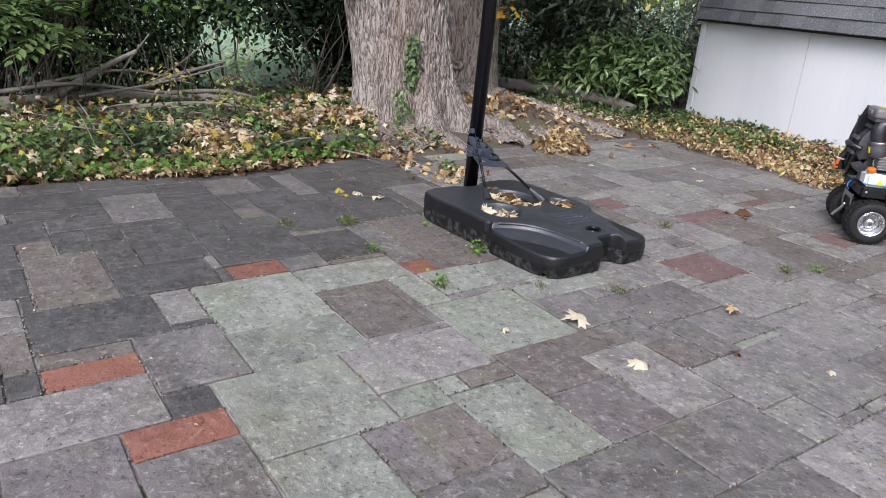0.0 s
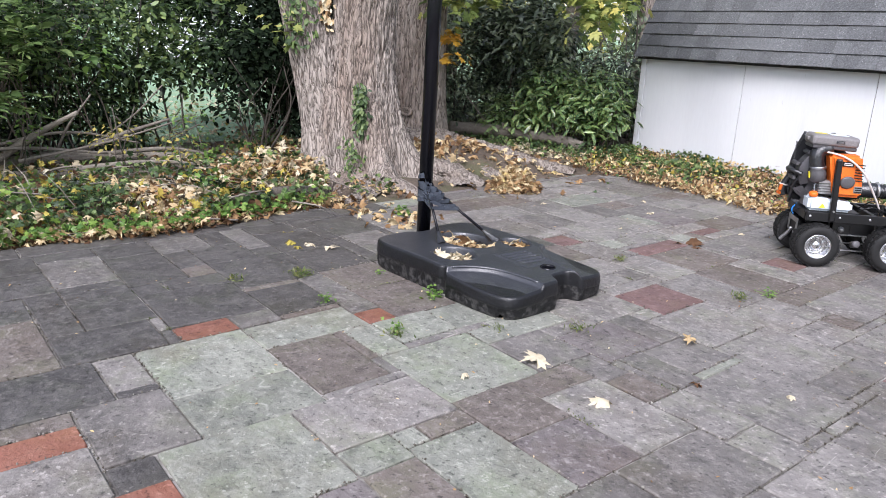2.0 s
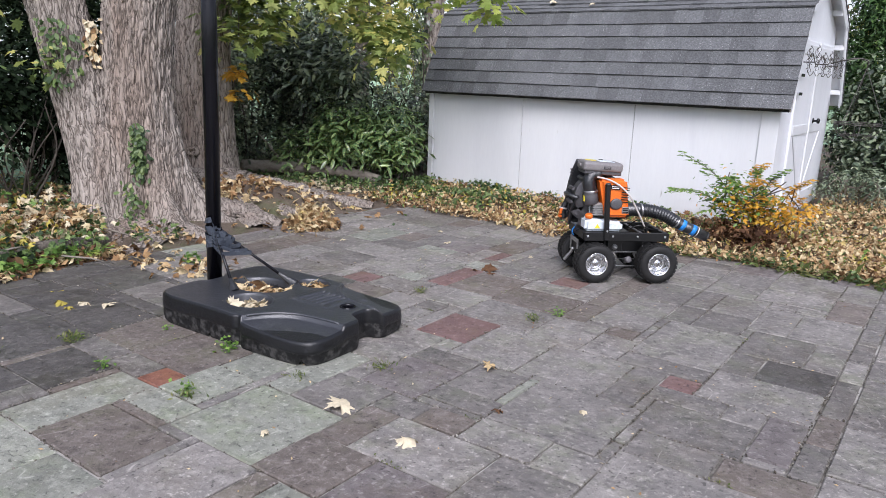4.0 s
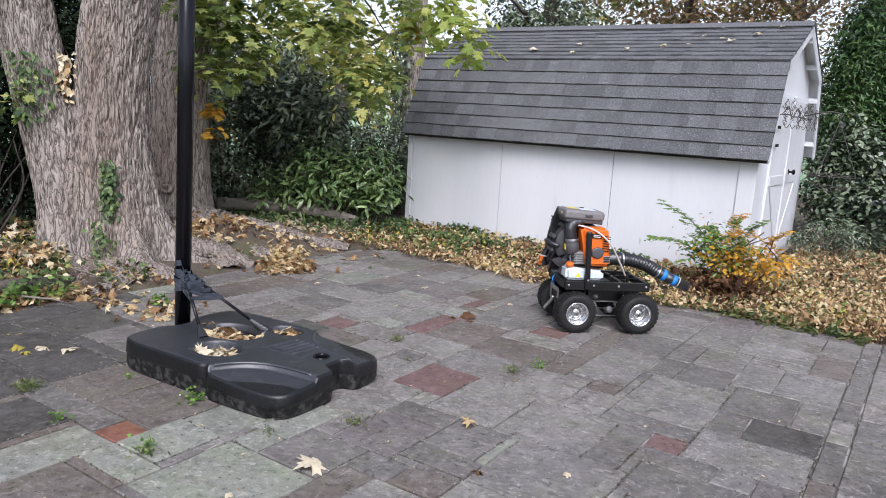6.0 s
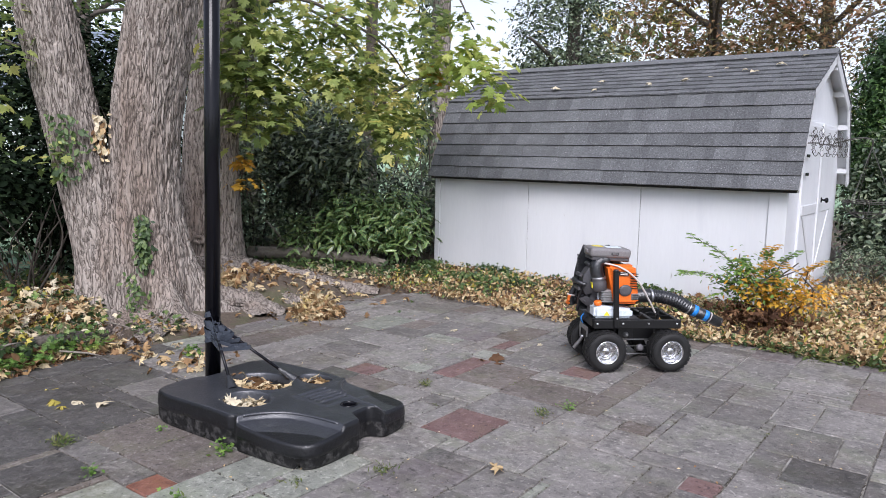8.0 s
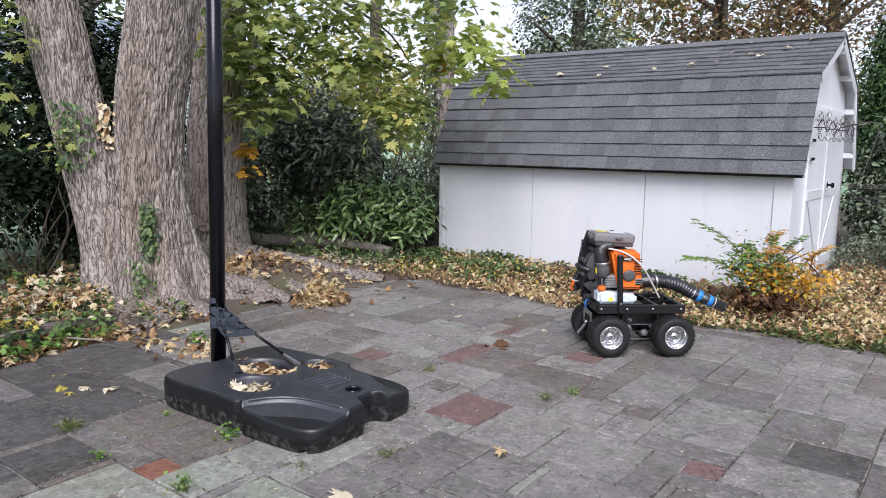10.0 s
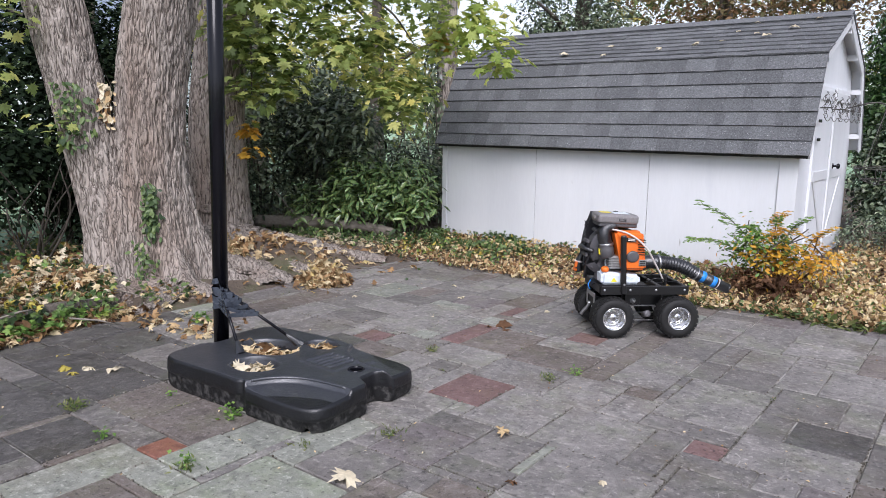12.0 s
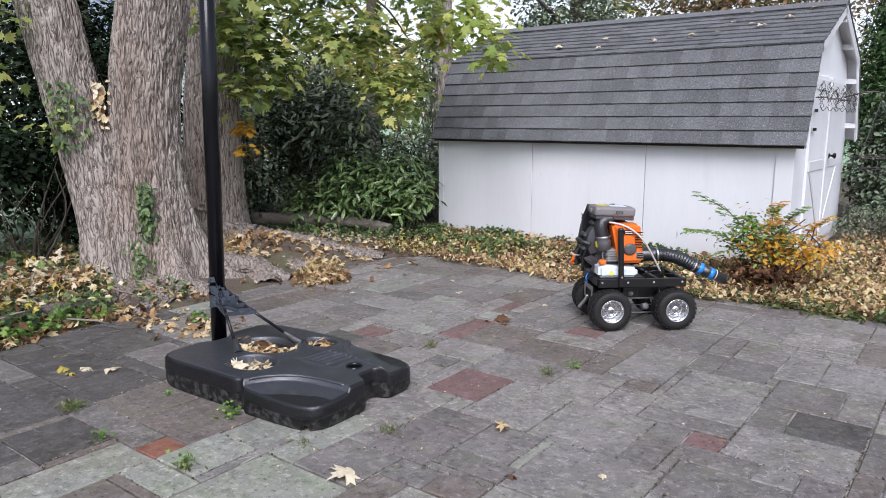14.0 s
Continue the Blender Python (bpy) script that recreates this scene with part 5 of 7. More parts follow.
mound_root = thing("tree_root", pose(-5.6, 5.4, 0.0), "broad grey-brown roots rising between the two maples", "root")
bpy.context.view_layer.update()
for k, (pts, r0, r1) in enumerate((([(-6.55, 5.6, 0.16), (-5.95, 5.45, 0.11), (-5.4, 5.4, 0.03), (-4.95, 5.35, -0.06)], 0.24, 0.12), ([(-6.4, 5.85, 0.12), (-5.8, 5.95, 0.08), (-5.3, 6.15, 0.01), (-4.9, 6.4, -0.06)], 0.18, 0.08), ([(-5.5, 4.75, 0.10), (-5.15, 4.95, 0.02), (-4.85, 5.1, -0.06)], 0.17, 0.08),
                                 ([(-6.3, 5.5, 0.14), (-5.7, 5.2, 0.06), (-5.2, 5.05, 0.0), (-4.85, 4.85, -0.06)], 0.19, 0.09))):
    root_mesh([(x, y, z + 0.05) for x, y, z in pts], r0, r1, mound_root, 20 + 3.7 * k)


def strewn(name, n, region, size, mat, kind, seed, label, lift=0.02, tilt=0.7, category="leaves", pile=0.0):
    """Loose leaves over a stretch of ground. region(rng) gives x, y."""
    rg = np.random.default_rng(seed)
    pos = []
    while len(pos) < n:
        x, y = region(rg)
        pos.append((x, y, max(ground_height(x, y), 0.0 if (x > -4.75 and y < 6.68) else -1) + lift + rg.exponential(0.012) + (pile(x, y) * rg.uniform(0, 1) if pile else 0)))
    return tagged(leaf_cloud(name, pos, size, mat, None, kind, tilt, None, 0.0, seed, lying=True), label, category, kind="stuff")


def left_bank(rg):
    y = rg.uniform(-1.0, 4.2)
    near = -4.78 if y < 3.3 else -4.78 - (y - 3.3) * 1.6
    return near - abs(rg.normal(0, 1.0)) - 0.06 * math.sin(y * 5), y


def left_edge(rg):
    y = rg.uniform(0.2, 3.5)
    return -4.70 - abs(rg.normal(0, 0.22)) - 0.1 * math.sin(y * 2.3), y


def rim_y(x):
    """Where the leaf litter laps over the patio's far edge."""
    return float(np.interp(x, (-4.6, -3.5, -2.9, -2.0, -1.3, -0.4), (6.56, 6.55, 6.42, 6.46, 6.64, 6.70)))


def shed_strip(rg):
    x = rg.uniform(-5.3, 0.6)
    return x, rg.uniform(rim_y(x) + 0.06, 8.06)


def shed_ivy(rg):
    x = rg.uniform(-5.4, -1.6)
    return x, 8.05 - abs(rg.normal(0, 0.55)) * (1.0 if x < -3.8 else 0.6)


def patio_rim(rg):
    x = rg.uniform(-4.3, 0.6)
    return x, rim_y(x) + abs(rg.normal(0, 0.17)) + 0.03 * math.sin(x * 5)


def right_lawn(rg):
    return rg.uniform(-1.2, 2.2), rg.uniform(6.76, 12.0)


def mound(rg):
    return rg.normal(-5.6, 0.5), rg.normal(5.9, 0.55)


def log_front(rg):
    t = rg.uniform(0, 1)
    return -7.0 + 2.0 * t + rg.normal(0, 0.25), 6.4 + 0.9 * t + rg.normal(0, 0.18)


def patchy(region, salt, cut):
    """Keeps places where a slow noise is over the cut, so that kinds gather in patches."""
    def pick_place(rg):
        while True:
            x, y = region(rg)
            if noise.noise((x * 1.6, y * 1.6, salt)) + rg.normal(0, 0.12) > cut:
                return x, y
    return pick_place


strewn("ground_ivy", 3600, patchy(left_bank, 1, -0.12), 0.048, ivy_leaf, "maple", 601, "ivy and weeds covering the bank", 0.05, 0.8, "ground cover", lambda x, y: 0.13 + 0.06 * noise.noise((x * 2, y * 2, 1)))
strewn("ground_ivy", 2600, patchy(left_bank, 2, -0.1), 0.06, hedge_green, "maple", 641, "dark lobed ivy covering the bank", 0.04, 0.8, "ground cover", lambda x, y: 0.12)
strewn("ground_weeds", 1000, patchy(left_bank, 3, 0.08), 0.055, fresh_green, "maple", 642, "bright green weeds among the ivy", 0.06, 0.6, "ground cover", lambda x, y: 0.16 if noise.noise((x * 1.5, y * 1.5, 7)) > 0 else 0.0)
strewn("fallen_leaves", 1800, left_bank, 0.065, fallen_brown, "flake", 643, "brown dead leaves under the ivy", 0.03, 0.9, pile=lambda x, y: 0.09)
strewn("fallen_leaves", 1000, patchy(left_bank, 4, 0.1), 0.08, fallen_tan, "dry", 646, "tan leaves among the ivy", 0.05, 0.9, pile=lambda x, y: 0.11)
strewn("fallen_leaves", 420, patchy(left_bank, 5, 0.1), 0.065, fallen_yellow, "dry", 651, "yellow leaves among the ivy", 0.07, 0.8, pile=lambda x, y: 0.12)
strewn("fallen_leaves", 420, left_edge, 0.065, fallen_tan, "flake", 653, "curled tan leaves at the patio's edge", 0.01, 0.8)
strewn("fallen_leaves", 500, left_edge, 0.06, fallen_brown, "flake", 652, "broken brown leaves at the patio's edge", 0.01, 0.6)
strewn("dead_twigs", 240, left_bank, 0.35, dead_wood, "twig", 647, "thin dead twigs among the ivy", 0.06, 0.3, "twigs", pile=lambda x, y: 0.08)
strewn("dead_twigs", 60, left_edge, 0.22, dead_wood, "twig", 648, "thin dead twigs at the patio's edge", 0.02, 0.2, "twigs")
strewn("fallen_leaves", 700, lambda rg: (rg.uniform(-13.5, -8.0), rg.uniform(1.5, 6.5)), 0.07, fallen_pale, "dry", 644, "pale leaves scattered over the lawn", 0.01, 0.6)
strewn("ground_weeds", 1100, left_edge, 0.05, fresh_green, "maple", 602, "fresh green weeds along the patio's edge", 0.03, 0.6, "ground cover", lambda x, y: 0.08)
strewn("fallen_leaves", 480, patchy(left_bank, 4, 0.0), 0.095, fallen_pale, "dry", 603, "dry tan maple leaves on the ivy", 0.07, 0.6, pile=lambda x, y: 0.10)
strewn("fallen_leaves", 480, left_edge, 0.08, fallen_tan, "dry", 604, "dry tan maple leaves along the patio's edge", 0.02, 0.5, pile=lambda x, y: 0.03)
strewn("fallen_leaves", 160, left_edge, 0.08, fallen_brown, "dry", 605, "brown dead leaves and twigs along the edge", 0.01, 0.4)
strewn("fallen_leaves", 4600, shed_strip, 0.045, fallen_tan, "flake", 661, "curled tan leaves lying before the shed", 0.01, 0.9, pile=lambda x, y: 0.05)
strewn("fallen_leaves", 2200, shed_strip, 0.055, fallen_tan, "dry", 606, "tan maple leaves lying before the shed", 0.01, 0.8, pile=lambda x, y: 0.05)
strewn("fallen_leaves", 1900, patio_rim, 0.052, fallen_tan, "flake", 607, "tan maple leaves blown against the patio's rim", 0.01, 0.9, pile=lambda x, y: 0.07)
strewn("fallen_leaves", 2800, shed_strip, 0.046, fallen_brown, "flake", 608, "brown dead leaves before the shed", 0.01, 0.4)
strewn("ground_ivy", 3800, patchy(shed_ivy, 6, -0.05), 0.045, ivy_leaf, "maple", 609, "ground ivy growing before the shed", 0.03, 0.7, "ground cover", lambda x, y: 0.06 if noise.noise((x * 1.7, y * 2, 3)) > -0.1 else 0.0)
strewn("fallen_leaves", 3500, right_lawn, 0.06, fallen_tan, "dry", 662, "lobed tan leaves beside the shed", 0.01, 0.8, pile=lambda x, y: 0.05)
strewn("fallen_leaves", 9500, right_lawn, 0.045, fallen_tan, "flake", 610, "thick layer of tan leaves beside the shed", 0.01, 0.8, pile=lambda x, y: 0.05)
strewn("fallen_leaves", 5200, right_lawn, 0.046, fallen_brown, "flake", 611, "brown leaves beside the shed", 0.01, 0.4)
strewn("grass_tufts", 2600, right_lawn, 0.09, grass_blade, "blade", 612, "sparse grass among the leaves", 0.0, 1.2, "grass")
strewn("fallen_leaves", 420, mound, 0.08, fallen_tan, "dry", 613, "tan leaves on the mound beside the maples", 0.01, 0.5)
strewn("fallen_leaves", 240, log_front, 0.085, fallen_pale, "dry", 614, "pale leaves before the log", 0.01, 0.5)
strewn("ground_ivy", 700, log_front, 0.06, ivy_leaf, "oval", 615, "ground ivy before the log", 0.02, 0.7, "ground cover", lambda x, y: 0.09)
strewn("fallen_leaves", 520, lambda rg: (rg.normal(-4.58, 0.10), rg.normal(5.2, 0.10)), 0.08, fallen_tan, "dry", 616, "heap of dry tan maple leaves on the patio's edge", 0.0, 0.8, pile=lambda x, y: max(0, 0.24 - 0.9 * math.hypot(x + 4.58, y - 5.2)))
strewn("fallen_leaves", 60, lambda rg: (rg.normal(-4.2, 0.25), rg.normal(3.62, 0.12)), 0.10, fallen_tan, "dry", 617, "dry maple leaves at the foot of the tree", 0.005, 0.5)
strewn("fallen_leaves", 500, shed_strip, 0.05, fallen_yellow, "flake", 671, "yellow leaves before the shed", 0.03, 0.8, pile=lambda x, y: 0.05)
strewn("ground_weeds", 900, shed_strip, 0.035, fresh_green, "oval", 672, "small green weeds among the leaves before the shed", 0.03, 0.7, "ground cover", lambda x, y: 0.05)
strewn("fallen_leaves", 60, lambda rg: (rg.uniform(-5.3, -1.3), 8.04 + rg.normal(0, 0.02)), 0.08, fallen_brown, "dry", 618, "brown leaves against the shed's foot", 0.02, 0.6)

strewn("fallen_leaves", 130, lambda rg: (rg.normal(-5.62, 0.12), rg.normal(5.0, 0.16)), 0.09, fallen_tan, "dry", 673, "dry leaves lodged between the two maples", 0.02, 0.9, pile=lambda x, y: 0.12)
strewn("ground_weeds", 1500, patchy(right_lawn, 9, 0.0), 0.05, ivy_leaf, "oval", 674, "low green weeds among the leaves beside the shed", 0.02, 0.8, "ground cover", lambda x, y: 0.06)
strewn("fallen_leaves", 90, lambda rg: (rg.normal(-5.0, 0.14), rg.uniform(3.3, 4.2)), 0.075, fallen_tan, "dry", 675, "dry leaves among the roots at the maple's foot", 0.03, 0.7)
strewn("ground_weeds", 110, lambda rg: (rg.normal(-5.02, 0.10), rg.choice((3.4, 3.75, 4.05)) + rg.normal(0, 0.05)), 0.05, ivy_leaf, "maple", 676, "small ivy sprigs among the roots", 0.04, 0.6, "ground cover", lambda x, y: 0.07)
strewn("fallen_leaves", 190, lambda rg: (rg.normal(-5.46, 0.16), rg.uniform(2.75, 3.65)), 0.072, fallen_tan, "dry", 677, "drift of dry tan leaves beside the maple's foot", 0.10, 0.8, pile=lambda x, y: 0.13)
strewn("fallen_leaves", 45, lambda rg: (rg.normal(-5.5, 0.25), rg.uniform(2.6, 3.7)), 0.085, fallen_pale, "dry", 678, "pale curled leaves beside the maple's foot", 0.14, 0.7, pile=lambda x, y: 0.11)
log_thing([(-5.02, 2.55, 0.05), (-5.04, 2.85, 0.10), (-5.01, 3.1, 0.115), (-4.98, 3.3, 0.105), (-5.0, 3.48, 0.06)], 0.046, 0.036, "dark rotten root lying along the patio's edge", mat=bark_dark)
strewn("ground_weeds", 300, patchy(lambda rg: (rg.uniform(-2.2, -0.3), 6.62 + abs(rg.normal(0, 0.16))), 12, -0.1), 0.042, ivy_leaf, "oval", 679, "low green weeds along the patio's rim", 0.02, 0.8, "ground cover", lambda x, y: 0.05)
strewn("grass_tufts", 420, patchy(lambda rg: (rg.uniform(-2.4, -0.2), 6.60 + abs(rg.normal(0, 0.14))), 13, 0.0), 0.10, grass_blade, "blade", 680, "thin grass along the patio's rim", 0.01, 1.1, "grass")
# leaves in the stand's hollows
for cx, cy, sx, sy, nn, sd in ((-2.85, 3.095, 0.055, 0.045, 44, 1), (-3.03, 3.34, 0.085, 0.06, 110, 2), (-2.83, 3.56, 0.045, 0.035, 34, 3)):
    rg = np.random.default_rng(630 + sd)
    pos = np.stack([rg.normal(cx, sx, nn), rg.normal(cy, sy, nn), 0.10 + rg.uniform(0, 0.065, nn)], 1)
    tagged(leaf_cloud("fallen_leaves", pos, 0.085, fallen_pale if sd == 1 else fallen_tan, None, "dry", 0.6, None, 0.0, 640 + sd, lying=True), "dry pale leaves gathered in the stand's hollow", "leaves", kind="stuff")


# single leaves and weeds on the paving
def single_leaf(x, y, size, mat, seed, label, kind="dry"):
    ob = leaf_cloud("fallen_leaf", [(0, 0, 0.012)], size, mat, None, kind, 0.12, None, 0.0, seed, lying=True)
    ob.location = (x, y, 0.004)
    return tagged(ob, label, "leaf", "single leaves on the paving")


for k, (x, y, s) in enumerate([(-3.94, 2.73, 0.12), (-0.97, 3.36, 0.08), (-1.86, 2.38, 0.06), (-1.45, 2.72, 0.12), (-4.5, 3.49, 0.09), (-4.72, 2.22, 0.08),
                               (-3.78, 2.78, 0.09), (-3.3, 5.6, 0.07), (-3.6, 5.9, 0.06), (-2.9, 5.9, 0.06), (-2.5, 5.6, 0.06), (-4.0, 5.0, 0.07), (-3.1, 4.9, 0.05), (-2.2, 6.2, 0.07)]):
    single_leaf(x, y, s, fallen_pale, 700 + k, "pale dry maple leaf lying on the paving")
single_leaf(-1.8, 2.79, 0.19, fallen_pale, 742, "large pale lobed leaf lying on the paving", "maple")
single_leaf(-2.89, 3.08, 0.15, fallen_pale, 741, "pale maple leaf lying in the stand's hollow").location.z = 0.158
for k, (x, y, s) in enumerate([(-4.24, 2.79, 0.12), (-3.96, 2.67, 0.12), (-3.9, 2.62, 0.1)]):
    single_leaf(x, y, s, fallen_yellow, 720 + k, "yellow maple leaf lying on the paving")
for k, (x, y, s) in enumerate([(-1.53, 3.5, 0.09), (-1.25, 3.15, 0.07), (-2.57, 5.02, 0.12), (-2.5, 4.98, 0.1), (-2.62, 5.0, 0.09)]):
    single_leaf(x, y, s, fallen_brown if k else fallen_tan, 730 + k, "brown curled leaf lying on the paving")


def weed(x, y, size, n, mat, kind, seed, label, h=0.05):
    rg = np.random.default_rng(seed)
    n = int(n * 1.8)
    size *= 0.72
    h *= 0.8
    pos = np.stack([rg.normal(0, size, n), rg.normal(0, size, n), rg.uniform(0.004, h, n)], 1)
    ob = thing("weed", pose(x, y, 0), label, "weed", "weeds in the paving joints")
    for p in pos[:4]:
        bm = bmesh.new()
        tube(bm, [(0, 0, -0.01), (p[0] * 0.4, p[1] * 0.4, p[2] * 0.6), tuple(p)], [0.0025, 0.002, 0.0012], 5)
        part("stem", bm, mat, ob)
    leaf_cloud("leaves", pos, size * (0.85 if kind == "oval" else 0.95), mat, ob, "maple" if kind == "oval" else kind, 0.4 if kind == "oval" else 1.4, None, 0.0 if kind == "oval" else -0.6, seed)
    return ob


for k, (x, y, s, n) in enumerate([(-2.41, 2.41, 0.034, 16), (-2.70, 2.84, 0.04, 22), (-3.18, 2.82, 0.024, 9), (-2.93, 2.32, 0.03, 8), (-2.96, 2.32, 0.028, 7), (-1.68, 4.49, 0.03, 14), (-4.3, 3.75, 0.06, 30)]):
    weed(x, y, s, n, fresh_green, "oval", 750 + k, "small leafy green weed growing in a paving joint", 0.03 + s)
for k, (x, y, s, n) in enumerate([(-3.4, 2.41, 0.05, 34), (-1.96, 3.18, 0.035, 40), (-3.49, 2.06, 0.04, 26), (-3.35, 2.4, 0.04, 26), (-2.38, 2.38, 0.04, 26), (-2.59, 4.29, 0.035, 40), (-1.75, 4.3, 0.04, 30), (-2.16, 2.84, 0.03, 20)]):
    weed(x, y, s, n, grass_blade, "blade", 770 + k, "tuft of thin grass growing in a paving joint", 0.03)

# nandina-like bush before the shed
bush = shrub("autumn_bush", "bush with feathery green leaves turning orange before the shed", (-1.3, 7.25),
             [((-1.58, 7.2, 0.40), (0.22, 0.22, 0.2), 15), ((-1.4, 7.25, 0.38), (0.24, 0.24, 0.2), 12)], fresh_green, "oval", 0.048, 22, 0.09, 800, 14, 0.55, 0.8, stem_r=0.010, shell=0.2,
             extra=(([((-1.36, 7.1, 0.32), (0.22, 0.24, 0.15), 15), ((-1.2, 7.2, 0.32), (0.22, 0.2, 0.14), 14), ((-1.04, 7.25, 0.34), (0.16, 0.18, 0.13), 8), ((-1.5, 7.15, 0.42), (0.12, 0.15, 0.12), 4)], gold_bush, "oval", 0.047, 26, 0.085, 810), {"name": "gold_foliage", "shell": 0.2}))
bpy.context.view_layer.update()
# arching sprays with paired leaflets
for k, (a, b, c) in enumerate([((-1.45, 7.2, 0.3), (-1.72, 7.15, 0.60), (-2.0, 7.1, 0.76)), ((-1.45, 7.2, 0.25), (-1.8, 7.1, 0.42), (-2.05, 7.05, 0.44)), ((-1.4, 7.2, 0.35), (-1.55, 7.2, 0.55), (-1.62, 7.25, 0.58)), ((-1.35, 7.3, 0.35), (-1.3, 7.35, 0.55), (-1.2, 7.4, 0.66)), ((-1.2, 7.3, 0.3), (-1.1, 7.3, 0.5), (-0.98, 7.35, 0.6)), ((-1.4, 7.3, 0.3), (-1.42, 7.35, 0.6), (-1.38, 7.4, 0.7))]):
    pts = curve_pts([a, b, c], 8)
    world_child(limb("spray_stem", [a, b, c], 0.006, 0.002, bark_dark, None, 5, 8), bush)
    rows = []
    for i in range(5, len(pts)):
        d = pts[i] - pts[i - 1]
        rows.append((tuple(pts[i]), (d.x + 0.25 * (-1) ** i * d.normalized().y * 0.1, d.y + 0.05 * (-1) ** i, d.z + 0.01), 0.13))
    world_child(fronds("spray_leaves", rows, fresh_green if k < 4 else gold_bush, None, 5, 0.3, 0.34, 820 + k), bush)
br = random.Random(12)
rows = [((-1.45 + br.uniform(-0.32, 0.22), 7.2 + br.uniform(-0.2, 0.2), br.uniform(0.25, 0.6)), (br.uniform(-1, 0.6), br.uniform(-0.8, 0.3), br.uniform(0, 0.8)), br.uniform(0.12, 0.2)) for _ in range(46)]
world_child(fronds("spray_leaves", rows, fresh_green, None, 6, 0.35, 0.3, 840), bush)
rows = [((-1.28 + br.uniform(-0.26, 0.28), 7.15 + br.uniform(-0.2, 0.2), br.uniform(0.22, 0.55)), (br.uniform(-1, 1), br.uniform(-0.8, 0.3), br.uniform(0, 0.8)), br.uniform(0.10, 0.17)) for _ in range(50)]
world_child(fronds("gold_sprays", rows, gold_bush, None, 6, 0.35, 0.3, 841), bush)
bush.location += Vector((0.03, 0.30, 0))

strewn("fallen_leaves", 260, lambda rg: (rg.normal(-1.3, 0.2), rg.normal(7.25, 0.12)), 0.09, fallen_brown, "dry", 663, "dead brown leaves caught under the bush", 0.01, 1.0, pile=lambda x, y: 0.16)
# leaves caught on the roof
for k, (x, t_) in enumerate([(-1.75, 0.62), (-1.95, 0.42), (-2.05, 0.5), (-2.3, 0.3), (-2.25, 0.55), (-2.6, 0.25), (-2.9, 0.2), (-3.6, 0.35), (-4.1, 0.2), (-1.5, 0.85), (-3.5, 0.1), (-2.1, 0.8)]):
    a, b = slopes[1]
    ob = single_leaf(x, a[0] + (b[0] - a[0]) * t_, 0.10, fallen_pale, 900 + k, "pale dry leaf lying on the shed roof")
    ob.location.z = a[1] + (b[1] - a[1]) * t_ + 0.045
    ob["group"] = "leaves on the roof"

# ---- wire ornaments on the shed's end ----
dull_wire = surface("dull_wire", (0.06, 0.055, 0.05), (0.13, 0.12, 0.11), 20, 0.6, 0.3, 90, 0.001, metal=0.6)
orn = thing("wire_ornament", pose(-1.22, 9.35, 1.66), "row of looped dark wire flowers on the shed gable", "ornament")
for k in range(6):
    c = (0, -0.95 + 0.38 * k, 0.03 * math.sin(k * 2.1))
    bm = bmesh.new()
    for q in range(5):
        a = q * 2 * math.pi / 5
        o = (c[1] + math.cos(a) * 0.075, c[2] + math.sin(a) * 0.075)
        tube(bm, [(0.012 * math.sin(3 * t + q), o[0] + 0.05 * math.cos(t), o[1] + 0.05 * math.sin(t)) for t in np.linspace(0, 6.28, 15)], 0.0022, 5)
    part("wire_flower", bm, dull_wire, orn, smooth=True)
bm = bmesh.new()
tube(bm, [(0, -1.0 + 0.08 * i, -0.10 - 0.05 * abs(math.sin(i * 0.75))) for i in range(27)], 0.0035, 5)
tube(bm, [(0, -1.0 + 0.08 * i, 0.06 * math.sin(i * 0.9)) for i in range(27)], 0.004, 5)
part("wire_rail", bm, dull_wire, orn, smooth=True)
for y in (-0.7, 0.0, 0.6):
    bm = bmesh.new()
    rod(bm, (-0.14, y, -0.02), (0.01, y, -0.02), 0.006, segs=6)
    part("wire_hook", bm, dull_wire, orn)
basket = thing("hanging_basket", pose(-0.98, 10.45, 0.92), "empty hanging wire basket beside the shed", "basket")
bm = bmesh.new()
for r, z in ((0.25, 0.1), (0.25, 0.08), (0.17, -0.04)):
    tube(bm, [(r * math.cos(t), r * math.sin(t), z) for t in np.linspace(0, 6.28, 33)], 0.005, 5)
part("basket_ring", bm, dull_wire, basket, smooth=True)
for k in range(8):
    a = k * math.pi / 4
    bm = bmesh.new()
    tube(bm, [(0.25 * math.cos(t) * math.cos(a), 0.25 * math.cos(t) * math.sin(a), 0.1 - 0.2 * math.sin(t)) for t in np.linspace(0, 1.57, 9)], 0.004, 5)
    part("basket_rib", bm, dull_wire, basket, smooth=True)
for k in range(3):
    a = k * 2.094
    bm = bmesh.new()
    tube(bm, [(0.25 * math.cos(a) * (1 - t), 0.25 * math.sin(a) * (1 - t), 0.1 + 0.62 * t) for t in np.linspace(0, 1, 9)], 0.004, 5)
    part("chain", bm, dull_wire, basket)
bm = bmesh.new()
tube(bm, curve_pts([(0, 0, 0.72), (0, -0.02, 0.8), (-0.12, -0.1, 0.82), (-0.37, -0.12, 0.76)], 6), 0.008, 6)
part("bracket_arm", bm, dull_wire, basket, smooth=True)

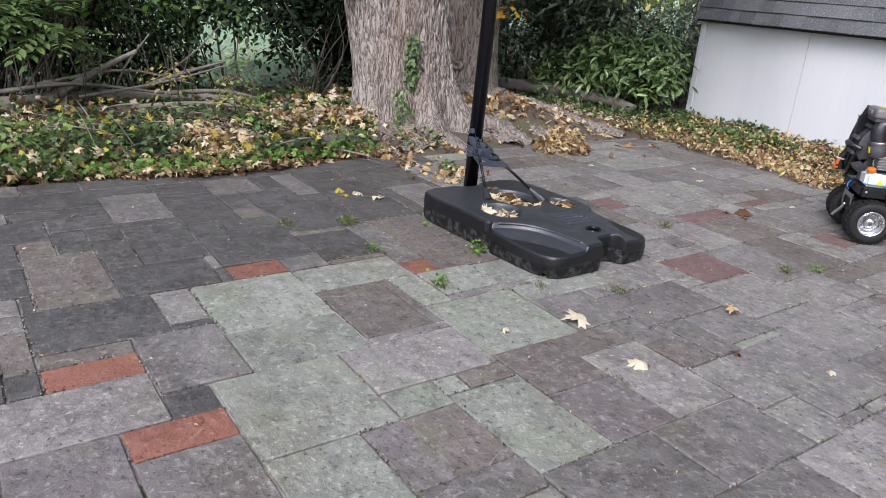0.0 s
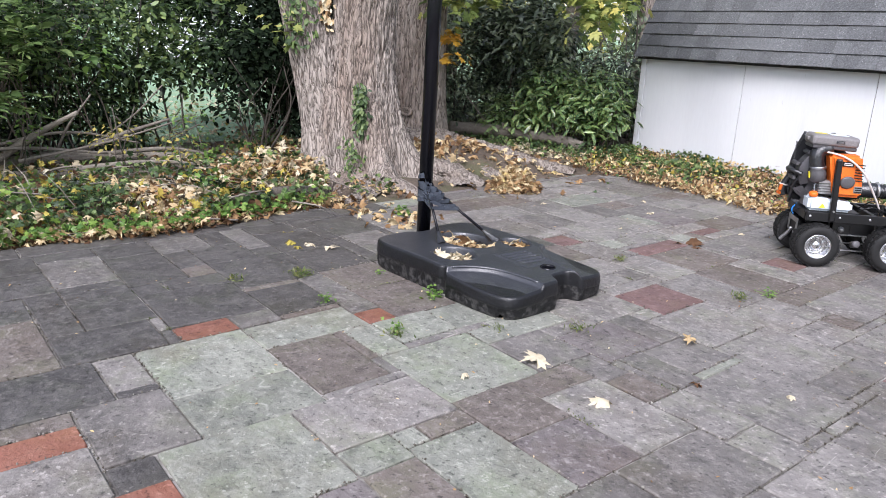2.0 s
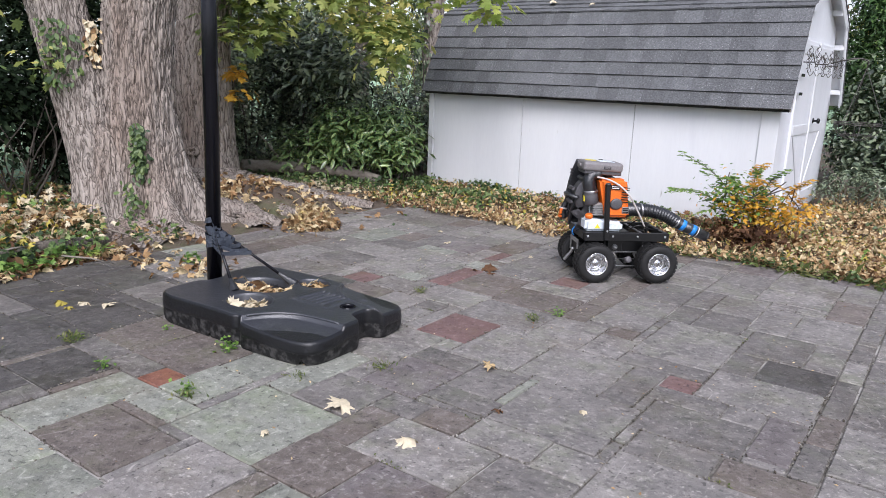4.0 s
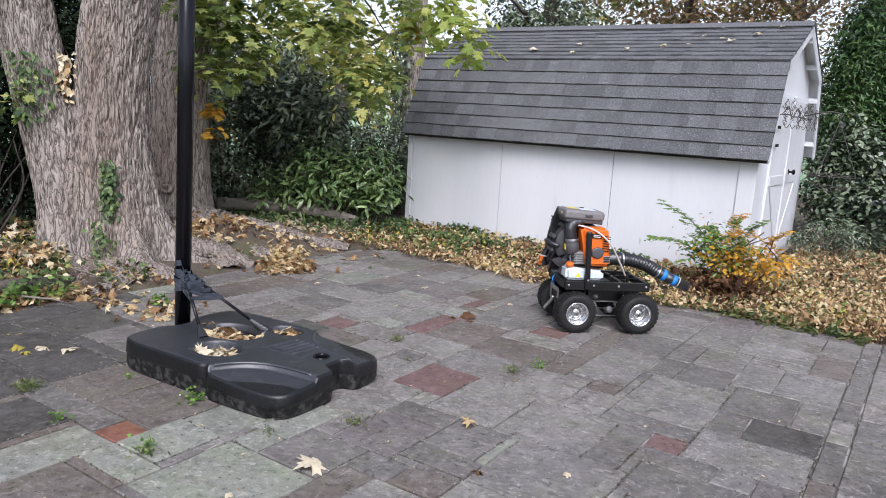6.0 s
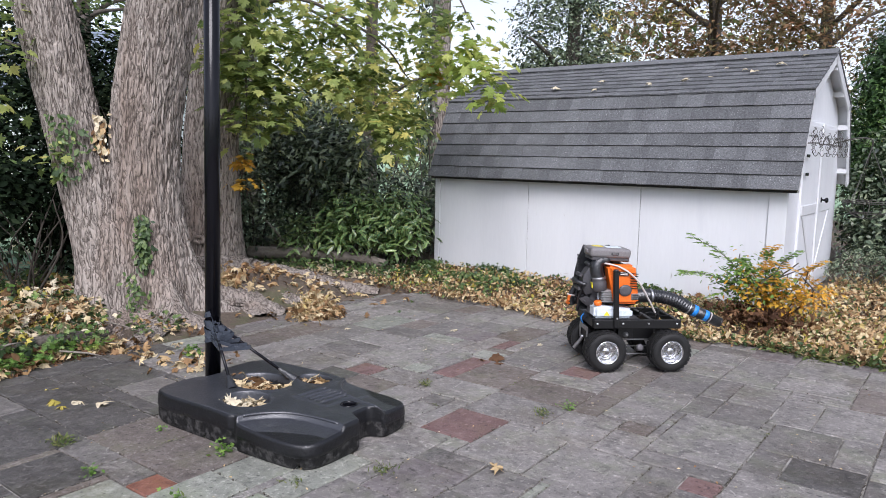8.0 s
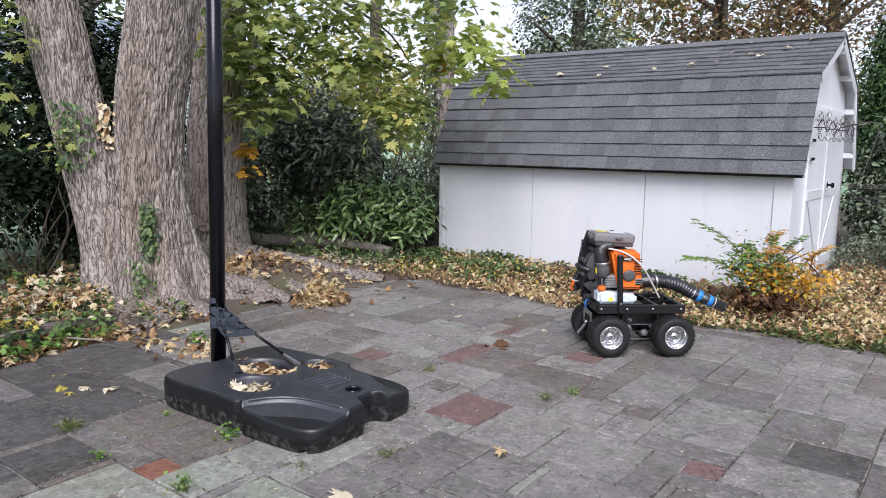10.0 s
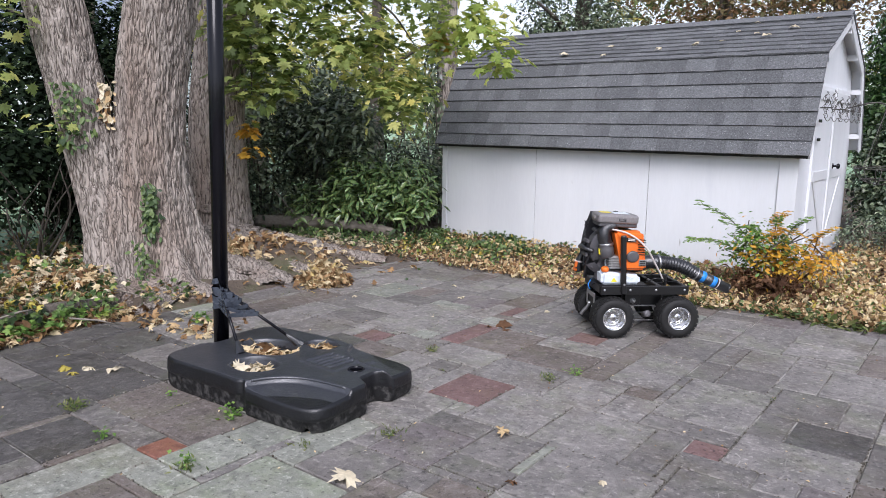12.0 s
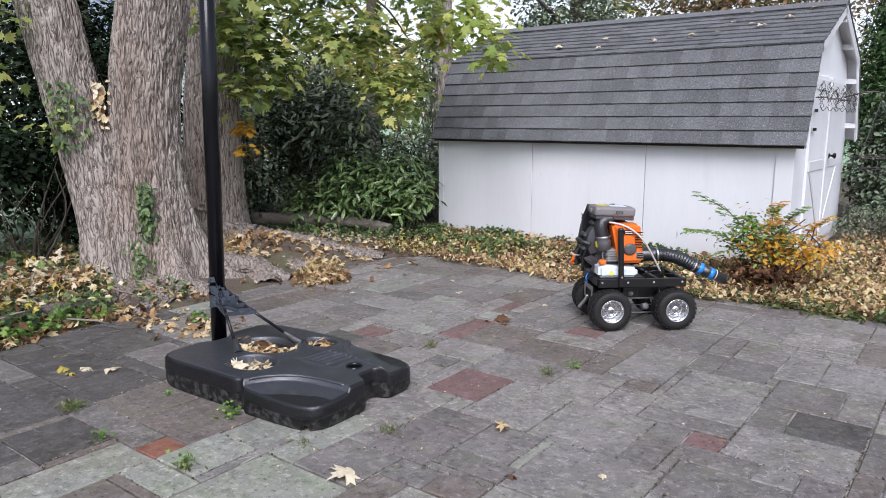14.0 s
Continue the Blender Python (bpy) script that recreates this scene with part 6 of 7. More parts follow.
# ---- neighbour's house, far behind the hedge ----
blue_slate = surface("blue_slate", (0.13, 0.16, 0.21), (0.2, 0.24, 0.3), 2, 0.8, 0.5, 12, 0.02)
house = thing("house", pose(-27, 13.5, 0, 0, 0, 25), "neighbouring pale house with a blue-grey shingled roof", "house")
for x, y, sx, sy in ((0, -3, 9, 0.2), (0, 3, 9, 0.2), (-4.5, 0, 0.2, 6.2), (4.5, 0, 0.2, 6.2)):
    bm = bmesh.new()
    box(bm, (sx, sy, 3.4), (x, y, 1.7), bevel=0.01)
    part("wall", bm, worn_white, house)
for s in (-1, 1):
    bm = bmesh.new()
    box(bm, (9.8, 4.2, 0.12), (0, s * 1.75, 4.35), (-s * 33, 0, 0), bevel=0.01)
    part("roof", bm, blue_slate, house)
for x in (-2.6, 0.2, 2.8):
    bm = bmesh.new()
    box(bm, (1.1, 0.06, 1.3), (x, -3.11, 1.9), bevel=0.02)
    w = part("window", bm, white_paint, house)
    bm = bmesh.new()
    box(bm, (0.95, 0.02, 1.15), (x, -3.15, 1.9), bevel=0.0)
    part("pane", bm, black_steel, w)

# ---- four-wheeled blower cart ----
tyre_rubber = surface("tyre_rubber", (0.0043, 0.0043, 0.0043), (0.0093, 0.0090, 0.0087), 8, 0.7, 0.4, 90, 0.002, vary=0.03, spot=(0.0186, 0.0174, 0.0161), spot_scale=9, spot_at=0.66)
alloy = surface("alloy", (0.62, 0.62, 0.63), (0.8, 0.8, 0.81), 8, 0.16, 0.05, 80, 0.0006, metal=1.0, vary=0.02, gloss_vary=0.05, grit=0.1)
zinc = surface("zinc", (0.42, 0.42, 0.43), (0.62, 0.62, 0.63), 12, 0.42, 0.2, 90, 0.001, metal=1.0, vary=0.05)
orange_plastic = surface("orange_plastic", (0.72, 0.13, 0.012), (0.85, 0.18, 0.02), 5, 0.35, 0.1, 120, 0.001, vary=0.02)
grey_plastic = surface("grey_plastic", (0.060, 0.058, 0.062), (0.10, 0.096, 0.102), 5, 0.42, 0.2, 140, 0.001, vary=0.04)
silver_plastic = surface("silver_plastic", (0.17, 0.16, 0.16), (0.23, 0.215, 0.215), 5, 0.38, 0.1, 140, 0.001, vary=0.03)
tank_plastic = surface("tank_plastic", (0.62, 0.70, 0.78), (0.74, 0.80, 0.86), 4, 0.35, 0.05, 60, 0.001, vary=0.02)
blue_tape = surface("blue_tape", (0.015, 0.20, 0.62), (0.025, 0.27, 0.75), 9, 0.45, 0.3, 60, 0.001, vary=0.02)
yellow_label = surface("yellow_label", (0.75, 0.62, 0.02), (0.82, 0.7, 0.04), 9, 0.5, 0.0, 60, 0.001)
white_cord = surface("white_cord", (0.55, 0.5, 0.47), (0.72, 0.66, 0.62), 20, 0.7, 0.3, 90, 0.001)
frame_black = surface("frame_black", (0.0037, 0.0037, 0.0040), (0.0081, 0.0081, 0.0087), 5, 0.4, 0.15, 120, 0.001, vary=0.03)
cast_metal = surface("cast_metal", (0.30, 0.30, 0.30), (0.45, 0.45, 0.45), 18, 0.5, 0.4, 70, 0.002, metal=0.8)

cart = thing("blower_cart", pose(-2.006, 5.50, 0.0, 0, 0, 42), "four-wheeled black cart carrying an orange backpack leaf blower", "robot")
WB, TR, WR = 0.452, 0.208, 0.142


def wheel(x, y):
    side = -1 if y < 0 else 1
    m = pose(x, y, WR, 90 * -side, 0, 0)
    bm = bmesh.new()
    lathe(bm, [(0.0, 0.05), (0.012, 0.05), (0.016, 0.045), (0.02, 0.034), (0.03, -0.02), (0.032, -0.05), (0, -0.05)], m, 16)
    hub = part("wheel", bm, alloy, cart, smooth=True)
    # tyre with a rounded shoulder
    bm = bmesh.new()
    lathe(bm, [(0.072, -0.062), (0.085, -0.072), (0.112, -0.074), (0.128, -0.066), (0.1365, -0.05), (0.139, -0.02), (0.139, 0.02), (0.1365, 0.05), (0.128, 0.066), (0.112, 0.074), (0.085, 0.072), (0.072, 0.062), (0.07, 0.0), (0.072, -0.062)], m, 48)
    part("tyre", bm, tyre_rubber, hub, "black rubber tyre with blocky tread", smooth=True)
    bm = bmesh.new()
    for k in range(26):
        a = 2 * math.pi * k / 26
        for h, tw, wd in ((-0.046, 16, 0.030), (-0.012, -14, 0.026), (0.022, 14, 0.026), (0.05, -16, 0.026)):
            rr = 0.1385 if abs(h) < 0.03 else 0.1345
            q = m @ Matrix.Rotation(a + h * 1.6, 4, "Z") @ Matrix.Translation((rr, 0, h)) @ pose(0, 0, 0, tw, 0, 0)
            vs = bmesh.ops.create_cube(bm, size=1.0, matrix=q @ Matrix.Diagonal((0.009, 0.024, wd, 1)))
    part("tread", bm, tyre_rubber, hub)
    # dished rim with five lugs and a valve
    bm = bmesh.new()
    lathe(bm, [(0, -0.004), (0.079, -0.004), (0.081, 0.060), (0.081, 0.071), (0.077, 0.073), (0.070, 0.066), (0.066, 0.05), (0.062, 0.02), (0.052, 0.006), (0.042, 0.012), (0.034, 0.034), (0.026, 0.046), (0.012, 0.05), (0, 0.05)], m, 40)
    rim_ob = part("rim", bm, alloy, hub, "polished silver wheel rim", smooth=True)
    for k in range(5):
        a = 2 * math.pi * k / 5 + 0.4
        q = m @ Matrix.Rotation(a, 4, "Z") @ Matrix.Translation((0.050, 0, 0.006))
        bm = bmesh.new()
        lathe(bm, [(0.006, 0), (0.006, 0.008), (0.003, 0.012), (0, 0.012)], q, 6)
        part("lug_nut", bm, zinc, hub)
    # black discs give the rim the dark of openings; no holes are cut
    for k in range(5):
        q = m @ Matrix.Rotation(2 * math.pi * k / 5 + 1.03, 4, "Z") @ Matrix.Translation((0.0595, 0, 0.016)) @ pose(0, 0, 0, 0, -62, 0)
        bm = bmesh.new()
        lathe(bm, [(0, 0.0), (0.011, 0.0), (0.013, -0.002), (0.013, -0.006), (0, -0.006)], q, 12)
        part("rim_hole", bm, frame_black, hub)
    return hub


for x in (0.0, WB):
    for y in (-TR, TR):
        wheel(x, y)

# frame: rails, cross members, posts
for y in (-0.20, 0.20):
    bm = bmesh.new()
    box(bm, (0.61, 0.028, 0.06), (0.225, y, 0.325), bevel=0.003)
    rail = part("frame_rail", bm, frame_black, cart)
    for x in (-0.06, 0.12, 0.3, 0.5):
        bm = bmesh.new()
        lathe(bm, [(0.008, 0), (0.008, 0.005), (0.004, 0.007), (0, 0.007)], pose(x, y + (0.0145 if y > 0 else -0.0145), 0.33, -90 if y > 0 else 90), 6)
        part("bolt", bm, zinc, rail)
for x in (-0.072, 0.10, 0.34, 0.52):
    bm = bmesh.new()
    box(bm, (0.03, 0.37, 0.05), (x, 0, 0.325), bevel=0.003)
    part("cross_member", bm, frame_black, cart)
bm = bmesh.new()
box(bm, (0.34, 0.36, 0.012), (0.08, 0, 0.352), bevel=0.002)
part("deck_plate", bm, frame_black, cart)
for y in (-0.215, 0.215):
    bm = bmesh.new()
    box(bm, (0.036, 0.03, 0.40), (0.062, y, 0.50), (0, -3, 0), bevel=0.006)
    post = part("post", bm, frame_black, cart, "square black steel post")
    bm = bmesh.new()
    rod(bm, (0.053, y, 0.692), (0.052, y, 0.706), 0.021, 0.017)
    part("post_cap", bm, black_plastic, post, smooth=True)
    bm = bmesh.new()
    lathe(bm, [(0.007, 0), (0.007, 0.005), (0, 0.006)], pose(0.07, y * 1.07, 0.37, -90 if y > 0 else 90), 10)
    part("post_bolt", bm, zinc, post)
# axles, gearbox, motor, chain drive
for x in (0.0, WB):
    bm = bmesh.new()
    rod(bm, (x, -0.2, WR), (x, 0.2, WR), 0.012)
    part("axle", bm, zinc, cart, smooth=True)
    for y in (-0.13, 0.13):
        bm = bmesh.new()
        box(bm, (0.05, 0.03, 0.17), (x, y * 0.92, 0.225), bevel=0.004)
        part("axle_bracket", bm, frame_black, cart)
        bm = bmesh.new()
        lathe(bm, [(0.0, -0.004), (0.052, -0.004), (0.055, 0), (0.052, 0.004), (0, 0.004)], pose(x, y * 0.80, WR, 90), 26)
        part("sprocket", bm, zinc, cart)
for y in (-0.105, 0.105):
    for z in (WR + 0.052, WR - 0.052):
        bm = bmesh.new()
        for k in range(34):
            q = pose(WB * (k + 0.5) / 34, y, z)
            bmesh.ops.create_cube(bm, size=1.0, matrix=q @ Matrix.Diagonal((0.0105, 0.006 if k % 2 else 0.009, 0.008, 1)))
        part("drive_chain", bm, zinc, cart)
for x, y in ((0.17, -0.06), (0.30, 0.06)):
    bm = bmesh.new()
    lathe(bm, [(0, -0.07), (0.04, -0.07), (0.045, -0.062), (0.045, 0.05), (0.038, 0.056), (0.02, 0.058), (0.02, 0.075), (0.008, 0.078), (0.008, 0.1), (0, 0.1)], pose(x, y, 0.235, 90 if y < 0 else -90), 22)
    motor = part("motor", bm, cast_metal, cart, smooth=True)
    bm = bmesh.new()
    box(bm, (0.11, 0.008, 0.09), (x, y * 2.05, 0.25), bevel=0.003)
    part("motor_plate", bm, frame_black, motor)
bm = bmesh.new()
lathe(bm, [(0, -0.03), (0.022, -0.03), (0.024, 0.03), (0.014, 0.034), (0, 0.034)], pose(0.255, -0.17, 0.15, 70, 10, 0), 14)
part("idler", bm, grey_plastic, cart, smooth=True)
bm = bmesh.new()
box(bm, (0.30, 0.2, 0.10), (0.24, 0, 0.235), bevel=0.008)
part("battery_box", bm, frame_black, cart)
# rear bracket, hitch, loose wires
bm = bmesh.new()
box(bm, (0.006, 0.2, 0.032), (-0.092, 0, 0.262), bevel=0.002)
box(bm, (0.006, 0.028, 0.11), (-0.092, 0.085, 0.225), bevel=0.002)
box(bm, (0.006, 0.028, 0.11), (-0.092, -0.085, 0.225), bevel=0.002)
part("rear_bracket", bm, zinc, cart, "bare metal bracket with holes")
bm = bmesh.new()
box(bm, (0.05, 0.2, 0.09), (-0.06, 0, 0.215), bevel=0.004)
part("rear_box", bm, frame_black, cart)
bm = bmesh.new()
tube(bm, curve_pts([(-0.1, -0.01, 0.2), (-0.115, 0.0, 0.16), (-0.14, 0.02, 0.12), (-0.15, 0.025, 0.1)], 4), 0.013, 8)
part("hitch", bm, zinc, cart, smooth=True)
for k, (c, pts) in enumerate(((frame_black, [(-0.08, -0.1, 0.36), (-0.1, -0.04, 0.33), (-0.1, 0.06, 0.29), (-0.08, 0.1, 0.33)]), (blue_tape, [(-0.08, 0.03, 0.36), (-0.105, 0.03, 0.32), (-0.1, 0.0, 0.29)]), (frame_black, [(0.25, -0.12, 0.36), (0.33, -0.14, 0.40), (0.42, -0.12, 0.37), (0.5, -0.08, 0.36)]), (frame_black, [(0.3, 0.0, 0.36), (0.36, -0.05, 0.43), (0.44, 0.0, 0.37)]))):
    bm = bmesh.new()
    tube(bm, curve_pts(pts, 6), 0.0045, 6)
    part("cable", bm, c, cart, smooth=True)

# blower: back plate, volute, engine
bm = bmesh.new()
rows = [(-0.10, 0.37, 0.09), (-0.135, 0.45, 0.11), (-0.14, 0.58, 0.125), (-0.125, 0.72, 0.125), (-0.10, 0.82, 0.115), (-0.07, 0.87, 0.10)]
ring = []
for x0, z, y in rows:
    ring.append([bm.verts.new(p) for p in ((x0, y, z), (-x0 + 0.08, y, z), (-x0 + 0.08, y + 0.022, z), (x0, y + 0.022, z))])
for a, b in zip(ring, ring[1:]):
    for j in range(4):
        bm.faces.new((a[j], a[(j + 1) % 4], b[(j + 1) % 4], b[j]))
bm.faces.new(ring[0][::-1])
bm.faces.new(ring[-1])
bmesh.ops.bevel(bm, geom=list(bm.edges), offset=0.006, segments=2, affect="EDGES")
plate = part("back_plate", bm, black_plastic, cart, "black ribbed plastic back plate", smooth=False)
for x in (-0.10, 0.13):
    bm = bmesh.new()
    tube(bm, curve_pts([(x * 1.1, 0.155, 0.40), (x * 1.2, 0.165, 0.56), (x, 0.155, 0.74), (x * 0.7, 0.12, 0.885)], 6), [0.02] * 19, 8)
    part("shoulder_strap", bm, black_plastic, plate, "padded black carrying strap", smooth=True)
for z in (0.48, 0.55, 0.62, 0.69, 0.76):
    bm = bmesh.new()
    box(bm, (0.18, 0.012, 0.03), (0.03, 0.15, z), bevel=0.005)
    part("plate_rib", bm, black_plastic, plate)
# fan housing: a grey snail with an outlet at the front
bm = bmesh.new()
sp = []
for k in range(41):
    a = math.radians(-30 + 360 * k / 40)
    sp.append((0.055 - math.cos(a) * (0.165 + 0.05 * k / 40), 0.60 + math.sin(a) * (0.165 + 0.05 * k / 40)))
lo = [bm.verts.new((x, 0.085, z)) for x, z in sp]
lo2 = [bm.verts.new((0.055 + (x - 0.055) * 1.06, 0.06, 0.6 + (z - 0.6) * 1.06)) for x, z in sp]
hi2 = [bm.verts.new((0.055 + (x - 0.055) * 1.06, -0.03, 0.6 + (z - 0.6) * 1.06)) for x, z in sp]
hi = [bm.verts.new((0.055 + (x - 0.055) * 0.8, -0.06, 0.6 + (z - 0.6) * 0.8)) for x, z in sp]
for a, b in ((lo, lo2), (lo2, hi2), (hi2, hi)):
    for j in range(40):
        bm.faces.new((a[j], a[j + 1], b[j + 1], b[j]))
bm.faces.new(lo[:-1])
bm.faces.new(hi[:-1][::-1])
volute = part("fan_housing", bm, grey_plastic, cart, "grey plastic fan housing", smooth=False)
for k in range(6):
    a = math.radians(100 + 30 * k)
    bm = bmesh.new()
    box(bm, (0.03, 0.11, 0.022), (0.055 + math.cos(a) * 0.205, 0.012, 0.6 + math.sin(a) * 0.205), (0, -math.degrees(a) + 90, 0), bevel=0.005)
    part("housing_clip", bm, grey_plastic, volute)
# mesh guard between plate and housing
bm = bmesh.new()
for k in range(12):
    z = 0.45 + 0.03 * k
    rod(bm, (-0.135, 0.085, z), (-0.125, 0.09, z + 0.04), 0.003, segs=5)
    rod(bm, (-0.125, 0.085, z), (-0.135, 0.09, z + 0.04), 0.003, segs=5)
part("intake_mesh", bm, black_plastic, volute)
bm = bmesh.new()
box(bm, (0.13, 0.09, 0.08), (-0.01, -0.03, 0.40), (0, 8, 0), bevel=0.014, segs=2)
part("housing_foot", bm, grey_plastic, volute)
# air cleaner box on top
bm = bmesh.new()
box(bm, (0.285, 0.19, 0.075), (0.035, -0.055, 0.862), (0, 3, 0), bevel=0.022, segs=3)
cleaner = part("air_cleaner_box", bm, silver_plastic, cart, "light grey rounded air cleaner box")
bm = bmesh.new()
box(bm, (0.265, 0.17, 0.03), (0.035, -0.055, 0.815), (0, 3, 0), bevel=0.006)
part("box_foot", bm, grey_plastic, cleaner)
bm = bmesh.new()
box(bm, (0.05, 0.004, 0.02), (0.06, -0.152, 0.858), (0, 3, 0), bevel=0.001)
part("name_plate", bm, black_plastic, cleaner)
for z in (0.854, 0.862):
    bm = bmesh.new()
    box(bm, (0.036, 0.002, 0.0035), (0.06, -0.1545, z), (0, 3, 0), bevel=0)
    part("lettering_bar", bm, silver_plastic, cleaner)
bm = bmesh.new()
box(bm, (0.018, 0.06, 0.026), (-0.112, -0.055, 0.87), (0, 3, 0), bevel=0.006, segs=2)
part("box_latch", bm, silver_plastic, cleaner)
bm = bmesh.new()
box(bm, (0.07, 0.06, 0.003), (-0.03, -0.03, 0.903), (0, 3, 0), bevel=0.001)
part("warning_label", bm, yellow_label, cleaner)
bm = bmesh.new()
box(bm, (0.11, 0.09, 0.003), (0.07, -0.055, 0.899), (0, 3, 0), bevel=0.001)
part("clear_label", bm, tank_plastic, cleaner)
# engine cover with vents, starter and muffler window
bm = bmesh.new()
vs = bmesh.ops.create_cube(bm, size=1.0, matrix=pose(0.115, -0.135, 0.625) @ Matrix.Diagonal((0.235, 0.14, 0.30, 1)))["verts"]
for v in vs:
    if v.co.z > 0.7:
        v.co.x = 0.115 + (v.co.x - 0.115) * (0.72 if v.co.x > 0.115 else 0.98)
        v.co.y = -0.135 + (v.co.y + 0.135) * 0.85
    if v.co.z < 0.6 and v.co.x < 0.1:
        v.co.x += 0.06
bmesh.ops.bevel(bm, geom=list(bm.edges), offset=0.022, segments=3, affect="EDGES")
engine = part("engine_cover", bm, orange_plastic, cart, "bright orange engine cover")
for k in range(7):
    bm = bmesh.new()
    box(bm, (0.055, 0.004, 0.007), (0.185, -0.2055, 0.60 + 0.019 * k), (0, 6, 0), bevel=0.001)
    part("vent_slot", bm, frame_black, engine)
bm = bmesh.new()
lathe(bm, [(0, 0), (0.042, 0), (0.045, 0.004), (0.04, 0.009), (0.028, 0.012), (0, 0.012)], pose(0.125, -0.205, 0.585, 90), 26)
part("starter_disc", bm, grey_plastic, engine, smooth=True)
bm = bmesh.new()
box(bm, (0.07, 0.006, 0.032), (0.11, -0.206, 0.715), (0, 4, 0), bevel=0.002)
part("engine_badge", bm, frame_black, engine)
for z in (0.709, 0.721):
    bm = bmesh.new()
    box(bm, (0.05, 0.002, 0.006), (0.11, -0.2105, z), (0, 4, 0), bevel=0)
    part("lettering_bar", bm, white_cord, engine)
bm = bmesh.new()
box(bm, (0.05, 0.012, 0.05), (0.195, -0.202, 0.535), bevel=0.003)
muffler = part("muffler_guard", bm, cast_metal, engine)
for k in range(3):
    bm = bmesh.new()
    box(bm, (0.038, 0.004, 0.007), (0.195, -0.2095, 0.52 + 0.015 * k), bevel=0)
    part("muffler_slot", bm, frame_black, engine)
# intake elbow and carburettor body
bm = bmesh.new()
tube(bm, curve_pts([(-0.03, -0.12, 0.64), (-0.055, -0.12, 0.72), (-0.045, -0.115, 0.785), (0.02, -0.10, 0.81)], 6), [0.044] * 10 + [0.042] * 9, 18)
part("intake_elbow", bm, black_plastic, cart, "black rubber intake elbow", smooth=True)
bm = bmesh.new()
lathe(bm, [(0, -0.055), (0.035, -0.055), (0.05, -0.04), (0.052, 0.02), (0.045, 0.035), (0.047, 0.04), (0.047, 0.05), (0, 0.05)], pose(-0.035, -0.125, 0.615, 0, -6, 0), 24)
carb = part("carburettor_body", bm, grey_plastic, cart, smooth=True)
bm = bmesh.new()
box(bm, (0.004, 0.03, 0.045), (-0.088, -0.135, 0.612), (0, -6, 0), bevel=0.001)
part("warning_label", bm, yellow_label, carb)
bm = bmesh.new()
lathe(bm, [(0.048, 0), (0.05, 0.004), (0.05, 0.012), (0.048, 0.016)], pose(-0.036, -0.122, 0.66, 0, -6, 0), 24)
part("hose_clamp", bm, zinc, carb, smooth=True)
bm = bmesh.new()
box(bm, (0.10, 0.09, 0.10), (0.03, -0.12, 0.53), bevel=0.01)
for k in range(5):
    box(bm, (0.12, 0.11, 0.006), (0.03, -0.12, 0.49 + 0.019 * k), bevel=0.001)
part("cylinder_fins", bm, cast_metal, cart)
# fuel tank and cap
bm = bmesh.new()
vs = bmesh.ops.create_cube(bm, size=1.0, matrix=pose(0.06, -0.125, 0.412) @ Matrix.Diagonal((0.275, 0.13, 0.105, 1)))["verts"]
for v in vs:
    if v.co.z > 0.42 and v.co.x > 0.1:
        v.co.z -= 0.03
bmesh.ops.bevel(bm, geom=list(bm.edges), offset=0.02, segments=3, affect="EDGES")
tank = part("fuel_tank", bm, tank_plastic, cart, "translucent white plastic fuel tank")
bm = bmesh.new()
lathe(bm, [(0, 0), (0.024, 0), (0.027, 0.006), (0.027, 0.026), (0.022, 0.032), (0, 0.032)], pose(-0.045, -0.155, 0.462, 12, -8, 0), 18)
part("fuel_cap", bm, orange_plastic, tank, "orange screw cap", smooth=True)
bm = bmesh.new()
tri = [bm.verts.new(p) for p in ((-0.012, -0.1915, 0.385), (0.03, -0.1915, 0.385), (0.009, -0.1915, 0.42), (-0.012, -0.189, 0.385), (0.03, -0.189, 0.385), (0.009, -0.189, 0.42))]
for f in ((0, 1, 2), (5, 4, 3), (0, 3, 4, 1), (1, 4, 5, 2), (2, 5, 3, 0)):
    bm.faces.new([tri[i] for i in f])
part("warning_triangle", bm, yellow_label, tank)
bm = bmesh.new()
tube(bm, curve_pts([(-0.02, -0.11, 0.46), (-0.03, -0.1, 0.53), (0.0, -0.09, 0.58)], 6), 0.005, 6)
part("fuel_line", bm, tank_plastic, tank, smooth=True)
# control handle hanging behind
bm = bmesh.new()
tube(bm, curve_pts([(-0.15, 0.13, 0.40), (-0.16, 0.13, 0.47), (-0.13, 0.12, 0.56), (-0.15, 0.10, 0.62)], 6), [0.028] * 7 + [0.022] * 12, 12)
handle = part("control_handle", bm, black_plastic, cart, "black grip with orange trigger", smooth=True)
bm = bmesh.new()
box(bm, (0.03, 0.045, 0.028), (-0.178, 0.13, 0.415), (0, 20, 0), bevel=0.01, segs=2)
box(bm, (0.02, 0.03, 0.05), (-0.182, 0.10, 0.46), (0, 10, 0), bevel=0.008, segs=2)
part("trigger", bm, orange_plastic, handle)
bm = bmesh.new()
lathe(bm, [(0.029, -0.006), (0.031, 0), (0.029, 0.006)], pose(-0.158, 0.13, 0.48, 0, 10, 0), 14)
part("cord_loop", bm, white_cord, handle, smooth=True)
bm = bmesh.new()
tube(bm, curve_pts([(-0.15, 0.08, 0.6), (-0.17, 0.03, 0.625), (-0.16, -0.04, 0.62), (-0.11, -0.07, 0.60)], 6), 0.016, 10)
part("handle_arm", bm, black_plastic, cart, smooth=True)
bm = bmesh.new()
